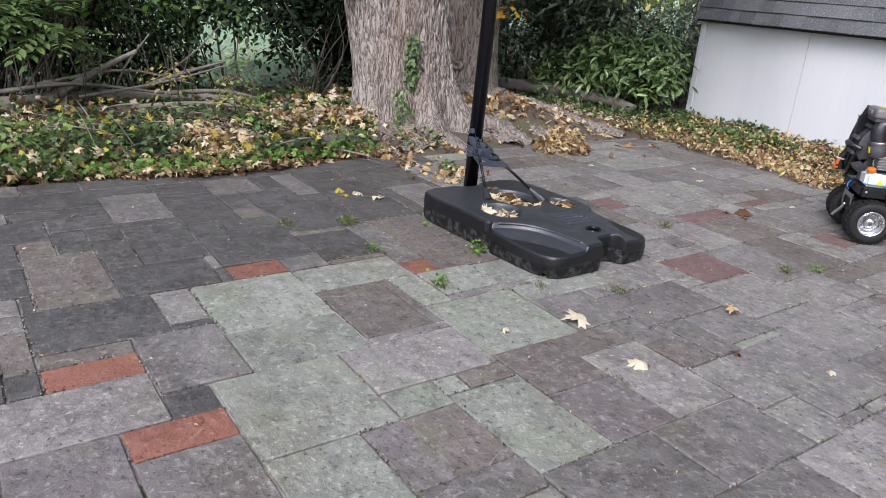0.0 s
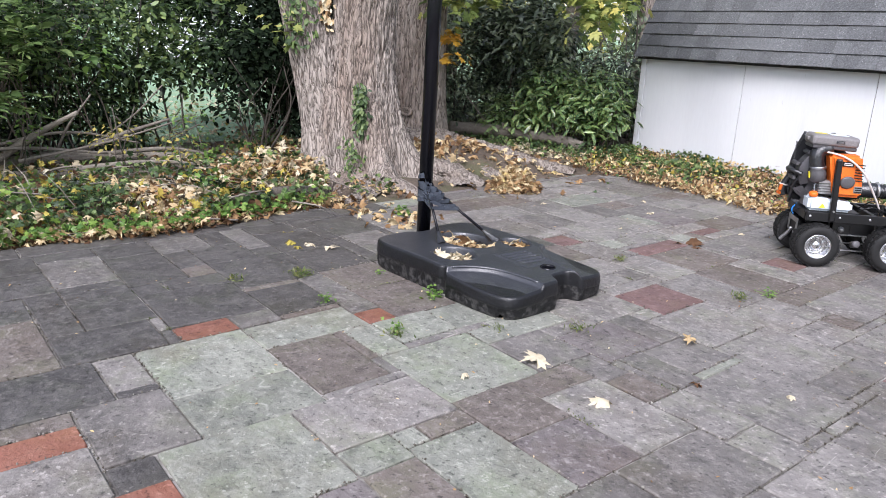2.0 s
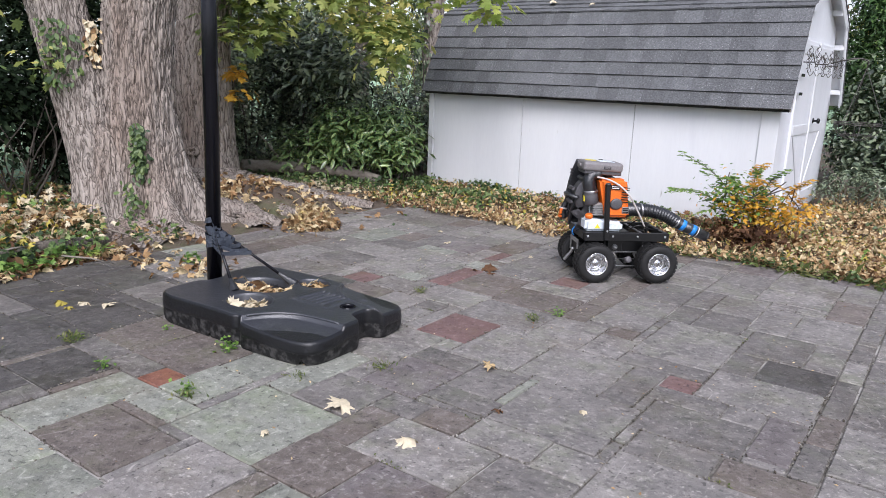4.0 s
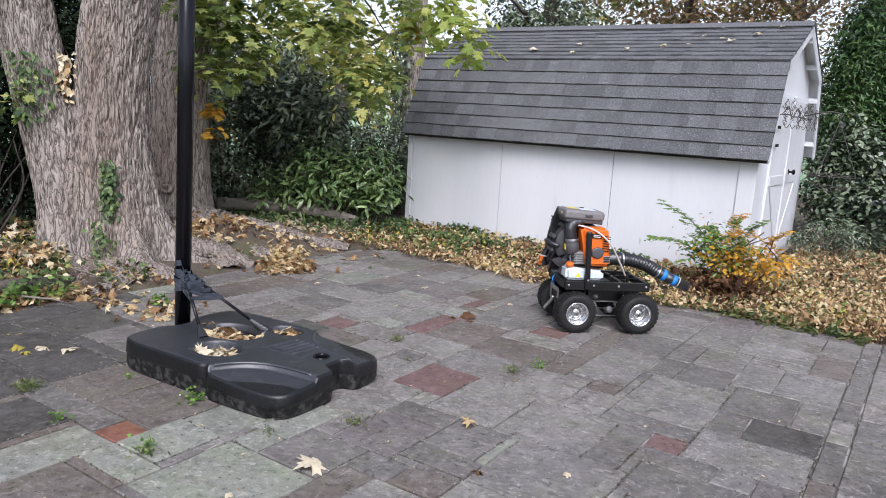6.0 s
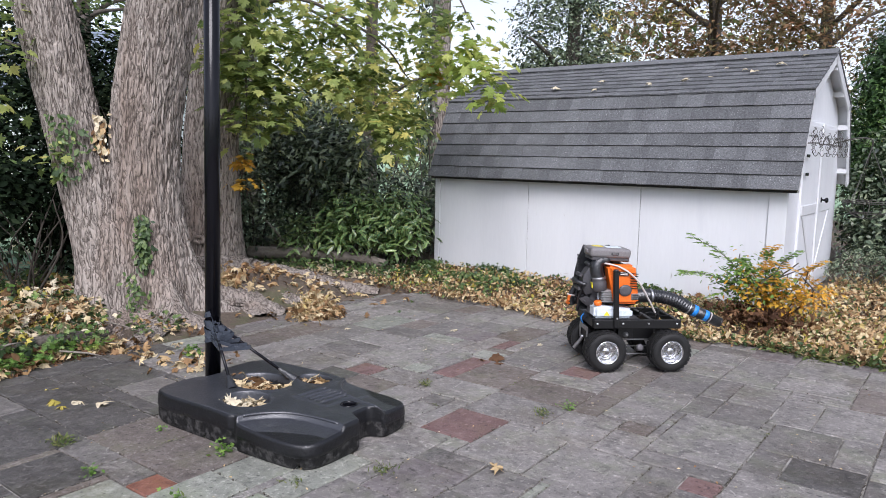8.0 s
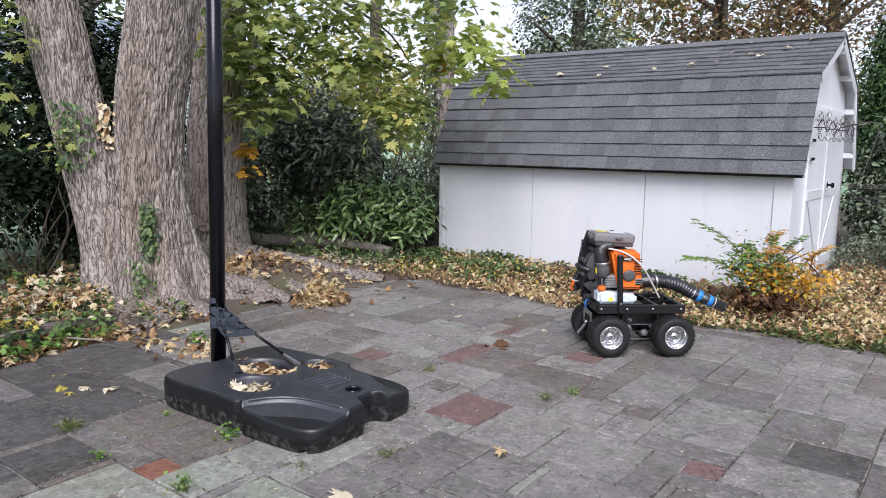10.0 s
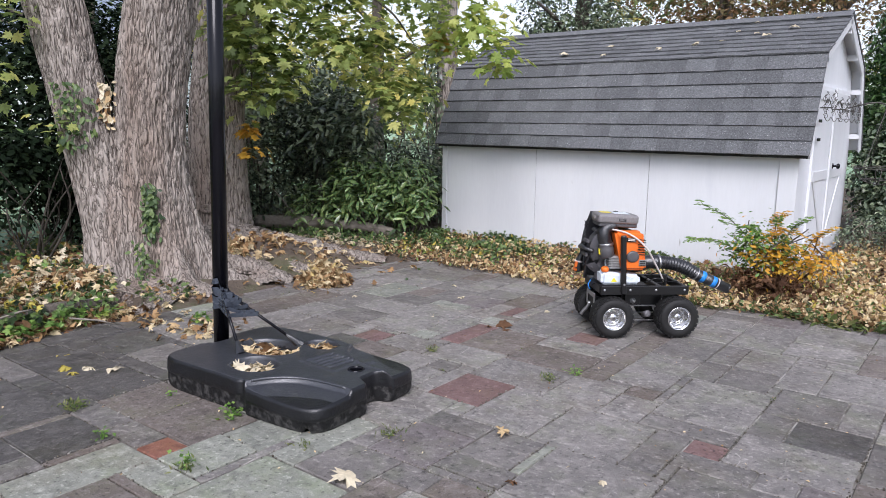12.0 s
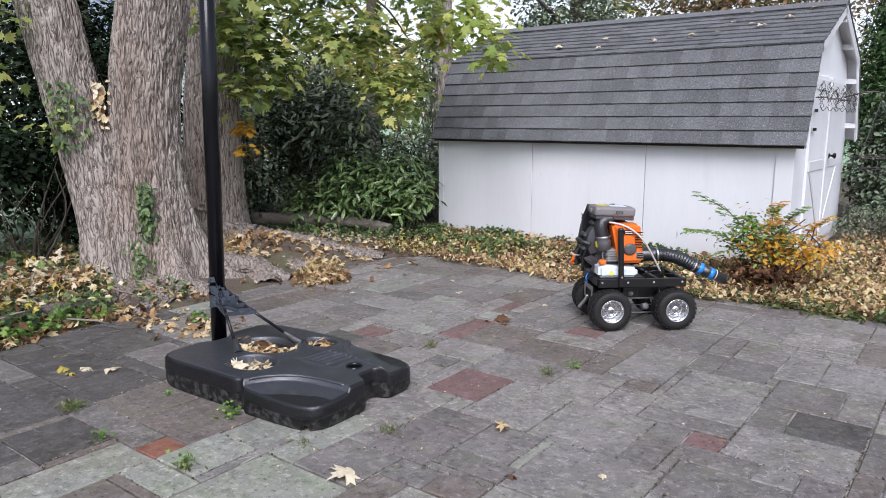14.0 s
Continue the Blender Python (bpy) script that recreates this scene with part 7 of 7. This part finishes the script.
tube(bm, curve_pts([(-0.11, -0.03, 0.61), (-0.13, -0.0, 0.5), (-0.12, 0.08, 0.36)], 6), 0.012, 8)
part("harness_strap", bm, black_plastic, cart, smooth=True)
# outlet elbow, corrugated hose, nozzle with tape
bm = bmesh.new()
tube(bm, curve_pts([(0.18, 0.03, 0.46), (0.26, 0.02, 0.485), (0.32, 0.01, 0.50), (0.38, 0.0, 0.50)], 6), [0.062] * 8 + [0.055] * 11, 20)
part("outlet_elbow", bm, black_plastic, cart, smooth=True)
bm = bmesh.new()
pts = curve_pts([(0.38, 0.0, 0.50), (0.47, -0.005, 0.492), (0.57, -0.01, 0.46), (0.66, -0.015, 0.405)], 20)
tube(bm, pts, [0.045 + (0.008 if (i % 4) in (1, 2) else 0) for i in range(len(pts))], 20)
hose = part("corrugated_hose", bm, black_plastic, cart, "black corrugated blower hose", smooth=True)
d = Vector((0.27, -0.015, -0.125)).normalized()
p0 = Vector((0.655, -0.015, 0.408))
bm = bmesh.new()
rod(bm, p0, p0 + d * 0.27, 0.046, 0.036, 24)
nozzle = part("nozzle_tube", bm, black_plastic, cart, "tapered black nozzle tube", smooth=True)
zq = d.to_track_quat("Z", "Y").to_matrix().to_4x4()
for s, w, r, mt, nm in ((0.004, 0.012, 0.051, zinc, "hose_clamp"), (0.055, 0.034, 0.0455, blue_tape, "blue_tape_band"), (0.145, 0.034, 0.0420, blue_tape, "blue_tape_band"), (0.178, 0.008, 0.0408, white_cord, "clip_ring"), (0.262, 0.008, 0.0372, black_plastic, "end_ring")):
    bm = bmesh.new()
    lathe(bm, [(r - 0.004, -w / 2), (r, -w / 2 + 0.001), (r - 0.0005, w / 2 - 0.001), (r - 0.004, w / 2)], Matrix.Translation(p0 + d * s) @ zq, 24)
    part(nm, bm, mt, nozzle, smooth=True)
bm = bmesh.new()
lathe(bm, [(0.0535, -0.008), (0.057, -0.005), (0.057, 0.005), (0.0535, 0.008)], pose(0.385, 0, 0.501, 0, 88, 0), 24)
part("hose_clamp", bm, zinc, hose, smooth=True)
# cord that ties the blower down
bm = bmesh.new()
tube(bm, curve_pts([(-0.06, -0.10, 0.79), (0.08, -0.20, 0.765), (0.2, -0.215, 0.67), (0.3, -0.17, 0.52), (0.39, -0.11, 0.37)], 8), 0.007, 7)
part("tie_cord", bm, white_cord, cart, "pale cord tying the blower down", smooth=True)
bm = bmesh.new()
box(bm, (0.02, 0.02, 0.08), (0.40, -0.11, 0.38), bevel=0.003)
part("tie_anchor", bm, frame_black, cart)
# the blower sits low on its deck
for ob in cart.children_recursive:
    if ob.name.split(".")[0] not in ("post", "post_cap", "post_bolt"):
        for v in ob.data.vertices:
            if v.co.z > 0.36:
                v.co.z = 0.36 + (v.co.z - 0.36) * 0.89

# ---- patio ----
MX, MY, OX, OY = 0.167, 0.1633, -1.52, 1.17
patio = thing("patio", pose(0, 0, 0), "patio of mixed grey, brown and red paving slabs", "patio", kind="structure")
bm = bmesh.new()
corners = [(-4.76, -1.3), (2.6, -1.3), (2.6, 6.66), (-4.45, 6.66), (-4.76, 6.25)]
low, high = [[bm.verts.new((x, y, z)) for x, y in corners] for z in (-0.042, -0.012)]
bm.faces.new(low[::-1])
bm.faces.new(high)
for i in range(5):
    bm.faces.new((low[i], low[(i + 1) % 5], high[(i + 1) % 5], high[i]))
part("joint_bed", bm, joint_dirt, patio)
kinds = {"G": slab_green, "g": slab_grey, "d": slab_dark, "b": slab_brown, "p": slab_purple, "R": slab_red, "r": slab_dull_red, "k": slab_darkest}
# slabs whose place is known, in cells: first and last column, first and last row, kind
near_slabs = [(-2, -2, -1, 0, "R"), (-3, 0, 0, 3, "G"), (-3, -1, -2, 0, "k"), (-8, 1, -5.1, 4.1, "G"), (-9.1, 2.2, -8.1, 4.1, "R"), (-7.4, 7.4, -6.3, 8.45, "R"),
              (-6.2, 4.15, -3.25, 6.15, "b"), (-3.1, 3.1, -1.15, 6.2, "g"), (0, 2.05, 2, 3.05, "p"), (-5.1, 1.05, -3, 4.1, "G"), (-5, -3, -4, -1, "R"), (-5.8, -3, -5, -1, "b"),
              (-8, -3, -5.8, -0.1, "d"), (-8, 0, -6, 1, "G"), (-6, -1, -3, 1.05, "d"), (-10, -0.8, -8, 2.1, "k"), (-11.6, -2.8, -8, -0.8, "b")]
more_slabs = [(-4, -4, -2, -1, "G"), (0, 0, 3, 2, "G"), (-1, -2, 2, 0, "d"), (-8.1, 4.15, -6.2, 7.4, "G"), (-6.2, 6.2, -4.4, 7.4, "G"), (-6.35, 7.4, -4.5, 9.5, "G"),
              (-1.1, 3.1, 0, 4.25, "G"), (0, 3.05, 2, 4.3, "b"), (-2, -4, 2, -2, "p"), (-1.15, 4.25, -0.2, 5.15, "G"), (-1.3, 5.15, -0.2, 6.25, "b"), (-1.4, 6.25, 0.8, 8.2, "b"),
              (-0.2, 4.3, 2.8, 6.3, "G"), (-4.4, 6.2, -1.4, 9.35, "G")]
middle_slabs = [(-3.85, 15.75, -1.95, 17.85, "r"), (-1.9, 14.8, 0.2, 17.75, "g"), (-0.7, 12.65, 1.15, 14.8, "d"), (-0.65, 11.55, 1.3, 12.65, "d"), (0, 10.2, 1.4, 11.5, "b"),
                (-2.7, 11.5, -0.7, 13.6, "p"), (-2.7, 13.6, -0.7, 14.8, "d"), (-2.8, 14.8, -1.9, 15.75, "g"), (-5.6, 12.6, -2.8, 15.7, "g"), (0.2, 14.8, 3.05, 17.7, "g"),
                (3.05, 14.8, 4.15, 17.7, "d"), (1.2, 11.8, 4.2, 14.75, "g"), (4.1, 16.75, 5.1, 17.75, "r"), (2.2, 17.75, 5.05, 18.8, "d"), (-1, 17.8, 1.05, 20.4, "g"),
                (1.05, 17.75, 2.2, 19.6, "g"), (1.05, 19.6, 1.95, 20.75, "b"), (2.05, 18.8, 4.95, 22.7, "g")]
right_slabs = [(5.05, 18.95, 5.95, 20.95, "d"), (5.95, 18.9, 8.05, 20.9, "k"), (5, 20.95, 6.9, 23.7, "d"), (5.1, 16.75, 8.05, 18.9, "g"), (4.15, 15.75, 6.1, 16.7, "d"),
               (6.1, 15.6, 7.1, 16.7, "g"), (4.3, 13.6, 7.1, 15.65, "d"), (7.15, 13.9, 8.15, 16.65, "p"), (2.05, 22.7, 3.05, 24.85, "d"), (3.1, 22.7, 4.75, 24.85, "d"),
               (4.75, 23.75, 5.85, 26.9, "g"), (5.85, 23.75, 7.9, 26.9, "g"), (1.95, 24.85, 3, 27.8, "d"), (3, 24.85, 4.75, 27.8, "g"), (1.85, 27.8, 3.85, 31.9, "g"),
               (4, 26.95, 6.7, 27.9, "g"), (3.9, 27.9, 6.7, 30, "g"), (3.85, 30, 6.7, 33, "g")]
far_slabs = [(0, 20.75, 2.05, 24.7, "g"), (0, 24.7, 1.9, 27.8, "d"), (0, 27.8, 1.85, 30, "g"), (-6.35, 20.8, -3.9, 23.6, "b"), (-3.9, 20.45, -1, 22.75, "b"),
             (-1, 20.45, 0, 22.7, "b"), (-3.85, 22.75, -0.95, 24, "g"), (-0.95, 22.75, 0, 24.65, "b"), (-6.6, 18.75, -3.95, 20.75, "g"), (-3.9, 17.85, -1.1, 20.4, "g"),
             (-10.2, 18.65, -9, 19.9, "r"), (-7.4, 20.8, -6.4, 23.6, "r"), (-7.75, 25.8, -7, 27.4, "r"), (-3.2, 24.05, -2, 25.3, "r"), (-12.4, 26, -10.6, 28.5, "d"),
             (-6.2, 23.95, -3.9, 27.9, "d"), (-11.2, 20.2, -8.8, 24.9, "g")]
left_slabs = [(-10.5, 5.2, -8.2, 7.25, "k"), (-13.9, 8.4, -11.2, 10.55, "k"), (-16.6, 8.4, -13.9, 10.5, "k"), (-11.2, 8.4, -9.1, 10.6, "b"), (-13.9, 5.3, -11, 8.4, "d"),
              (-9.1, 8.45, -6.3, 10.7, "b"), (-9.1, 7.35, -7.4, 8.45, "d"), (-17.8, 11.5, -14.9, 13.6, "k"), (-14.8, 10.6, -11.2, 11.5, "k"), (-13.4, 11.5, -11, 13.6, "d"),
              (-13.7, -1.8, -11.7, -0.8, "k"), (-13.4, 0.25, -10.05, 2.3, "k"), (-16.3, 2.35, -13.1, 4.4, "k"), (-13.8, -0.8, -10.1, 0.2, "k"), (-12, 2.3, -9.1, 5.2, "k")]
FINE = 3
owner, slabs = {}, []


def on_patio(i, j):
    x, y = OX + (i + 0.5) / FINE * MX, OY + (j + 0.5) / FINE * MY
    if y > 6.7 or x < -4.80 + 0.06 * math.sin(y * 2) or y < -1.2 or x > 2.6:
        return False
    return not (x + 5.15) * 0.86 < (y - 6.0) * 0.72


def is_free(i, j):
    return (i, j) not in owner and on_patio(i, j)


def take(i0, j0, i1, j1, k):
    for a in range(i0, i1):
        for b in range(j0, j1):
            owner[a, b] = len(slabs)
    slabs.append((i0 / FINE, j0 / FINE, i1 / FINE, j1 / FINE, k))


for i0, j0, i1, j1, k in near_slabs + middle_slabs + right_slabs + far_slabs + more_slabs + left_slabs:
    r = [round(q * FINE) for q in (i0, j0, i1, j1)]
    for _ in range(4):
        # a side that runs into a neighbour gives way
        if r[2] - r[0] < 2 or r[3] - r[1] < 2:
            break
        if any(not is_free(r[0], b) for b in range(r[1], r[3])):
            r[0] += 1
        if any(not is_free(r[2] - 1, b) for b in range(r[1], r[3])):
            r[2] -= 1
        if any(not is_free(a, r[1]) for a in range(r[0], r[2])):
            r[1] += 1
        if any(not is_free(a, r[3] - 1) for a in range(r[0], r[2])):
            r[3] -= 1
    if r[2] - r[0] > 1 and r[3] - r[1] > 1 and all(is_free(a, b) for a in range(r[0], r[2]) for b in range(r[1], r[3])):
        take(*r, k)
pick = random.Random(5)
sizes = [(3, 3)] * 4 + [(3, 2)] * 4 + [(2, 3)] * 4 + [(2, 2)] * 4 + [(4, 3)] * 2 + [(3, 4)] + [(2, 1)] * 2 + [(1, 2)] * 2 + [(1, 1)]
order = sorted(((i, j) for i in range(-21 * FINE, 26 * FINE) for j in range(-16 * FINE, 35 * FINE)), key=lambda c: (c[1] + 0.15 * c[0], c[0]))
for i, j in order:
    if not is_free(i, j):
        continue
    w, h = [q * FINE for q in pick.choice(sizes)]
    run = 0
    while run < w + 2 and is_free(i + run, j):
        run += 1
    w = run if run <= w + 1 else w
    rise = 0
    while rise < h + 2 and all(is_free(i + a, j + rise) for a in range(w)):
        rise += 1
    h = rise if rise <= h + 1 else h
    x = OX + i / FINE * MX
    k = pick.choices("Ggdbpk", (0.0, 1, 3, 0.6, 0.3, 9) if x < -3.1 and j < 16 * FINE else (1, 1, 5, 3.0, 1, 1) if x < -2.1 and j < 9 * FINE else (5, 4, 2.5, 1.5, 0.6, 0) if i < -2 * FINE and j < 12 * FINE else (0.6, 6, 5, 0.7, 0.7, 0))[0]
    take(i, j, i + w, j + h, k)


def slab_geometry(w, h, rr):
    """A riven slab, its rim a little uneven, corners knocked off, top edge worn round."""
    gap, rim_pts = 0.0038, []
    cs = [(-w / 2 + gap, -h / 2 + gap), (w / 2 - gap, -h / 2 + gap), (w / 2 - gap, h / 2 - gap), (-w / 2 + gap, h / 2 - gap)]
    for q in range(4):
        (ax, ay), (bx, by) = cs[q], cs[(q + 1) % 4]
        ln = math.hypot(bx - ax, by - ay)
        ux, uy = (bx - ax) / ln, (by - ay) / ln
        chip = min(rr.choice((0.003, 0.004, 0.006, 0.012)), ln * 0.2)
        n = 2 if ln < 0.2 else 3
        for e in range(n):
            t = chip + (ln - 2 * chip) * e / (n - 1)
            wob = abs(rr.gauss(0, 0.0016)) if e else 0.0
            rim_pts.append((ax + ux * t - uy * wob, ay + uy * t + ux * wob))
    n = len(rim_pts)
    inner = [(x * (1 - 0.009 / w), y * (1 - 0.009 / h)) for x, y in rim_pts]
    vs = [(x, y, -0.045) for x, y in rim_pts] + [(x, y, -0.005) for x, y in rim_pts] + [(x, y, 0.0) for x, y in inner]
    fs = [[r * n + q, r * n + (q + 1) % n, (r + 1) * n + (q + 1) % n, (r + 1) * n + q] for r in (0, 1) for q in range(n)]
    return vs, fs + [[2 * n + q for q in range(n)]]


# slabs on the bank side take the next darker kind
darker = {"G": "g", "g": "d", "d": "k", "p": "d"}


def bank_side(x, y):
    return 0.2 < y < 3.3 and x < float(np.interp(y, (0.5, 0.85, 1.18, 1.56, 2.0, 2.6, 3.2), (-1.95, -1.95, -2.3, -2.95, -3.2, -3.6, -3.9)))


rest_v, rest_f = [], []
for i0, j0, i1, j1, k in slabs:
    w, h = (i1 - i0) * MX, (j1 - j0) * MY
    x, y = OX + (i0 + i1) / 2 * MX, OY + (j0 + j1) / 2 * MY
    m = pose(x, y, pick.uniform(-0.004, 0.003), pick.uniform(-0.45, 0.45), pick.uniform(-0.45, 0.45), pick.uniform(-0.3, 0.3))
    vs, fs = slab_geometry(w, h, pick)
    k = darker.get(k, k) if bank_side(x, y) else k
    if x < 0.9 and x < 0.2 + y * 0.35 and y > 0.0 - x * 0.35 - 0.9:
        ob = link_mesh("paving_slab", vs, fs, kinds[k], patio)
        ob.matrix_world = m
    else:
        base_i = len(rest_v)
        rest_v += [m @ Vector(v) for v in vs]
        rest_f += [[base_i + q for q in p] for p in fs]
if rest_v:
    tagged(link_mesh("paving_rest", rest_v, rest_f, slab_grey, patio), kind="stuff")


# ---- grit and crumbs in the joints ----
grit_mat = leafy("grit", [(0.1, (0.08, 0.07, 0.055)), (0.5, (0.17, 0.155, 0.13)), (1.0, (0.44, 0.42, 0.38))], 0.0, rough=0.9, spec=0.2)
moss_mat = leafy("moss", [(0.1, (0.05, 0.07, 0.02)), (0.6, (0.12, 0.15, 0.05)), (1.0, (0.25, 0.26, 0.10))], 0.1, rough=0.8, spec=0.2)
gr = np.random.default_rng(91)
grit, moss = [], []
for i0, j0, i1, j1, k in slabs:
    x0, y0, w, h = OX + i0 * MX, OY + j0 * MY, i1 - i0, j1 - j0
    if x0 > 0.6 or y0 < -0.6:
        continue
    near = y0 < 4.5
    heavy = gr.uniform(0.1, 1.0) ** 1.6
    for a, b, n in (((0, 0), (w * MX, 0), w), ((0, 0), (0, h * MY), h)):
        for _ in range(int(n * (22 if near else 6) * heavy)):
            t = gr.uniform(0, 1)
            grit.append((x0 + a[0] + (b[0] - a[0]) * t + gr.normal(0, 0.006), y0 + a[1] + (b[1] - a[1]) * t + gr.normal(0, 0.006), gr.uniform(-0.008, 0.0)))
        if gr.uniform() < 0.05:
            c = gr.uniform(0.1, 0.9)
            for _ in range(14):
                t = c + gr.normal(0, 0.08)
                moss.append((x0 + a[0] + (b[0] - a[0]) * t + gr.normal(0, 0.006), y0 + a[1] + (b[1] - a[1]) * t + gr.normal(0, 0.006), gr.uniform(-0.004, 0.004)))
tagged(leaf_cloud("joint_grit", grit, 0.011, grit_mat, None, "crumb", 1.0, None, 0.0, 92), "pale sand and grit in the paving joints", "grit", kind="stuff")
tagged(leaf_cloud("joint_moss", moss, 0.013, moss_mat, None, "quad", 0.8, None, -0.3, 93), "small moss tufts in the paving joints", "moss", kind="stuff")
specks = [(gr.uniform(-4.4, 0.3), gr.uniform(0.2, 6.2), 0.003) for _ in range(420)]
tagged(leaf_cloud("leaf_crumbs", specks, 0.018, fallen_tan, None, "quad", 0.4, None, 0.0, 94), "small crumbs of dry leaf on the paving", "leaf crumbs", kind="stuff")
for k, (x, y, s) in enumerate([(-1.72, 3.12, 0.022), (-1.93, 2.98, 0.014), (-2.05, 3.72, 0.018), (-1.6, 4.62, 0.016), (-3.05, 5.2, 0.02)]):
    ob = leaf_cloud("pebble", [(0, 0, s * 0.3)], s, fallen_pale, None, "crumb", 0.2, None, 0.0, 950 + k)
    ob.location = (x, y, 0.001)
    tagged(ob, "small pale pebble lying on the paving", "pebble", "pebbles on the paving")
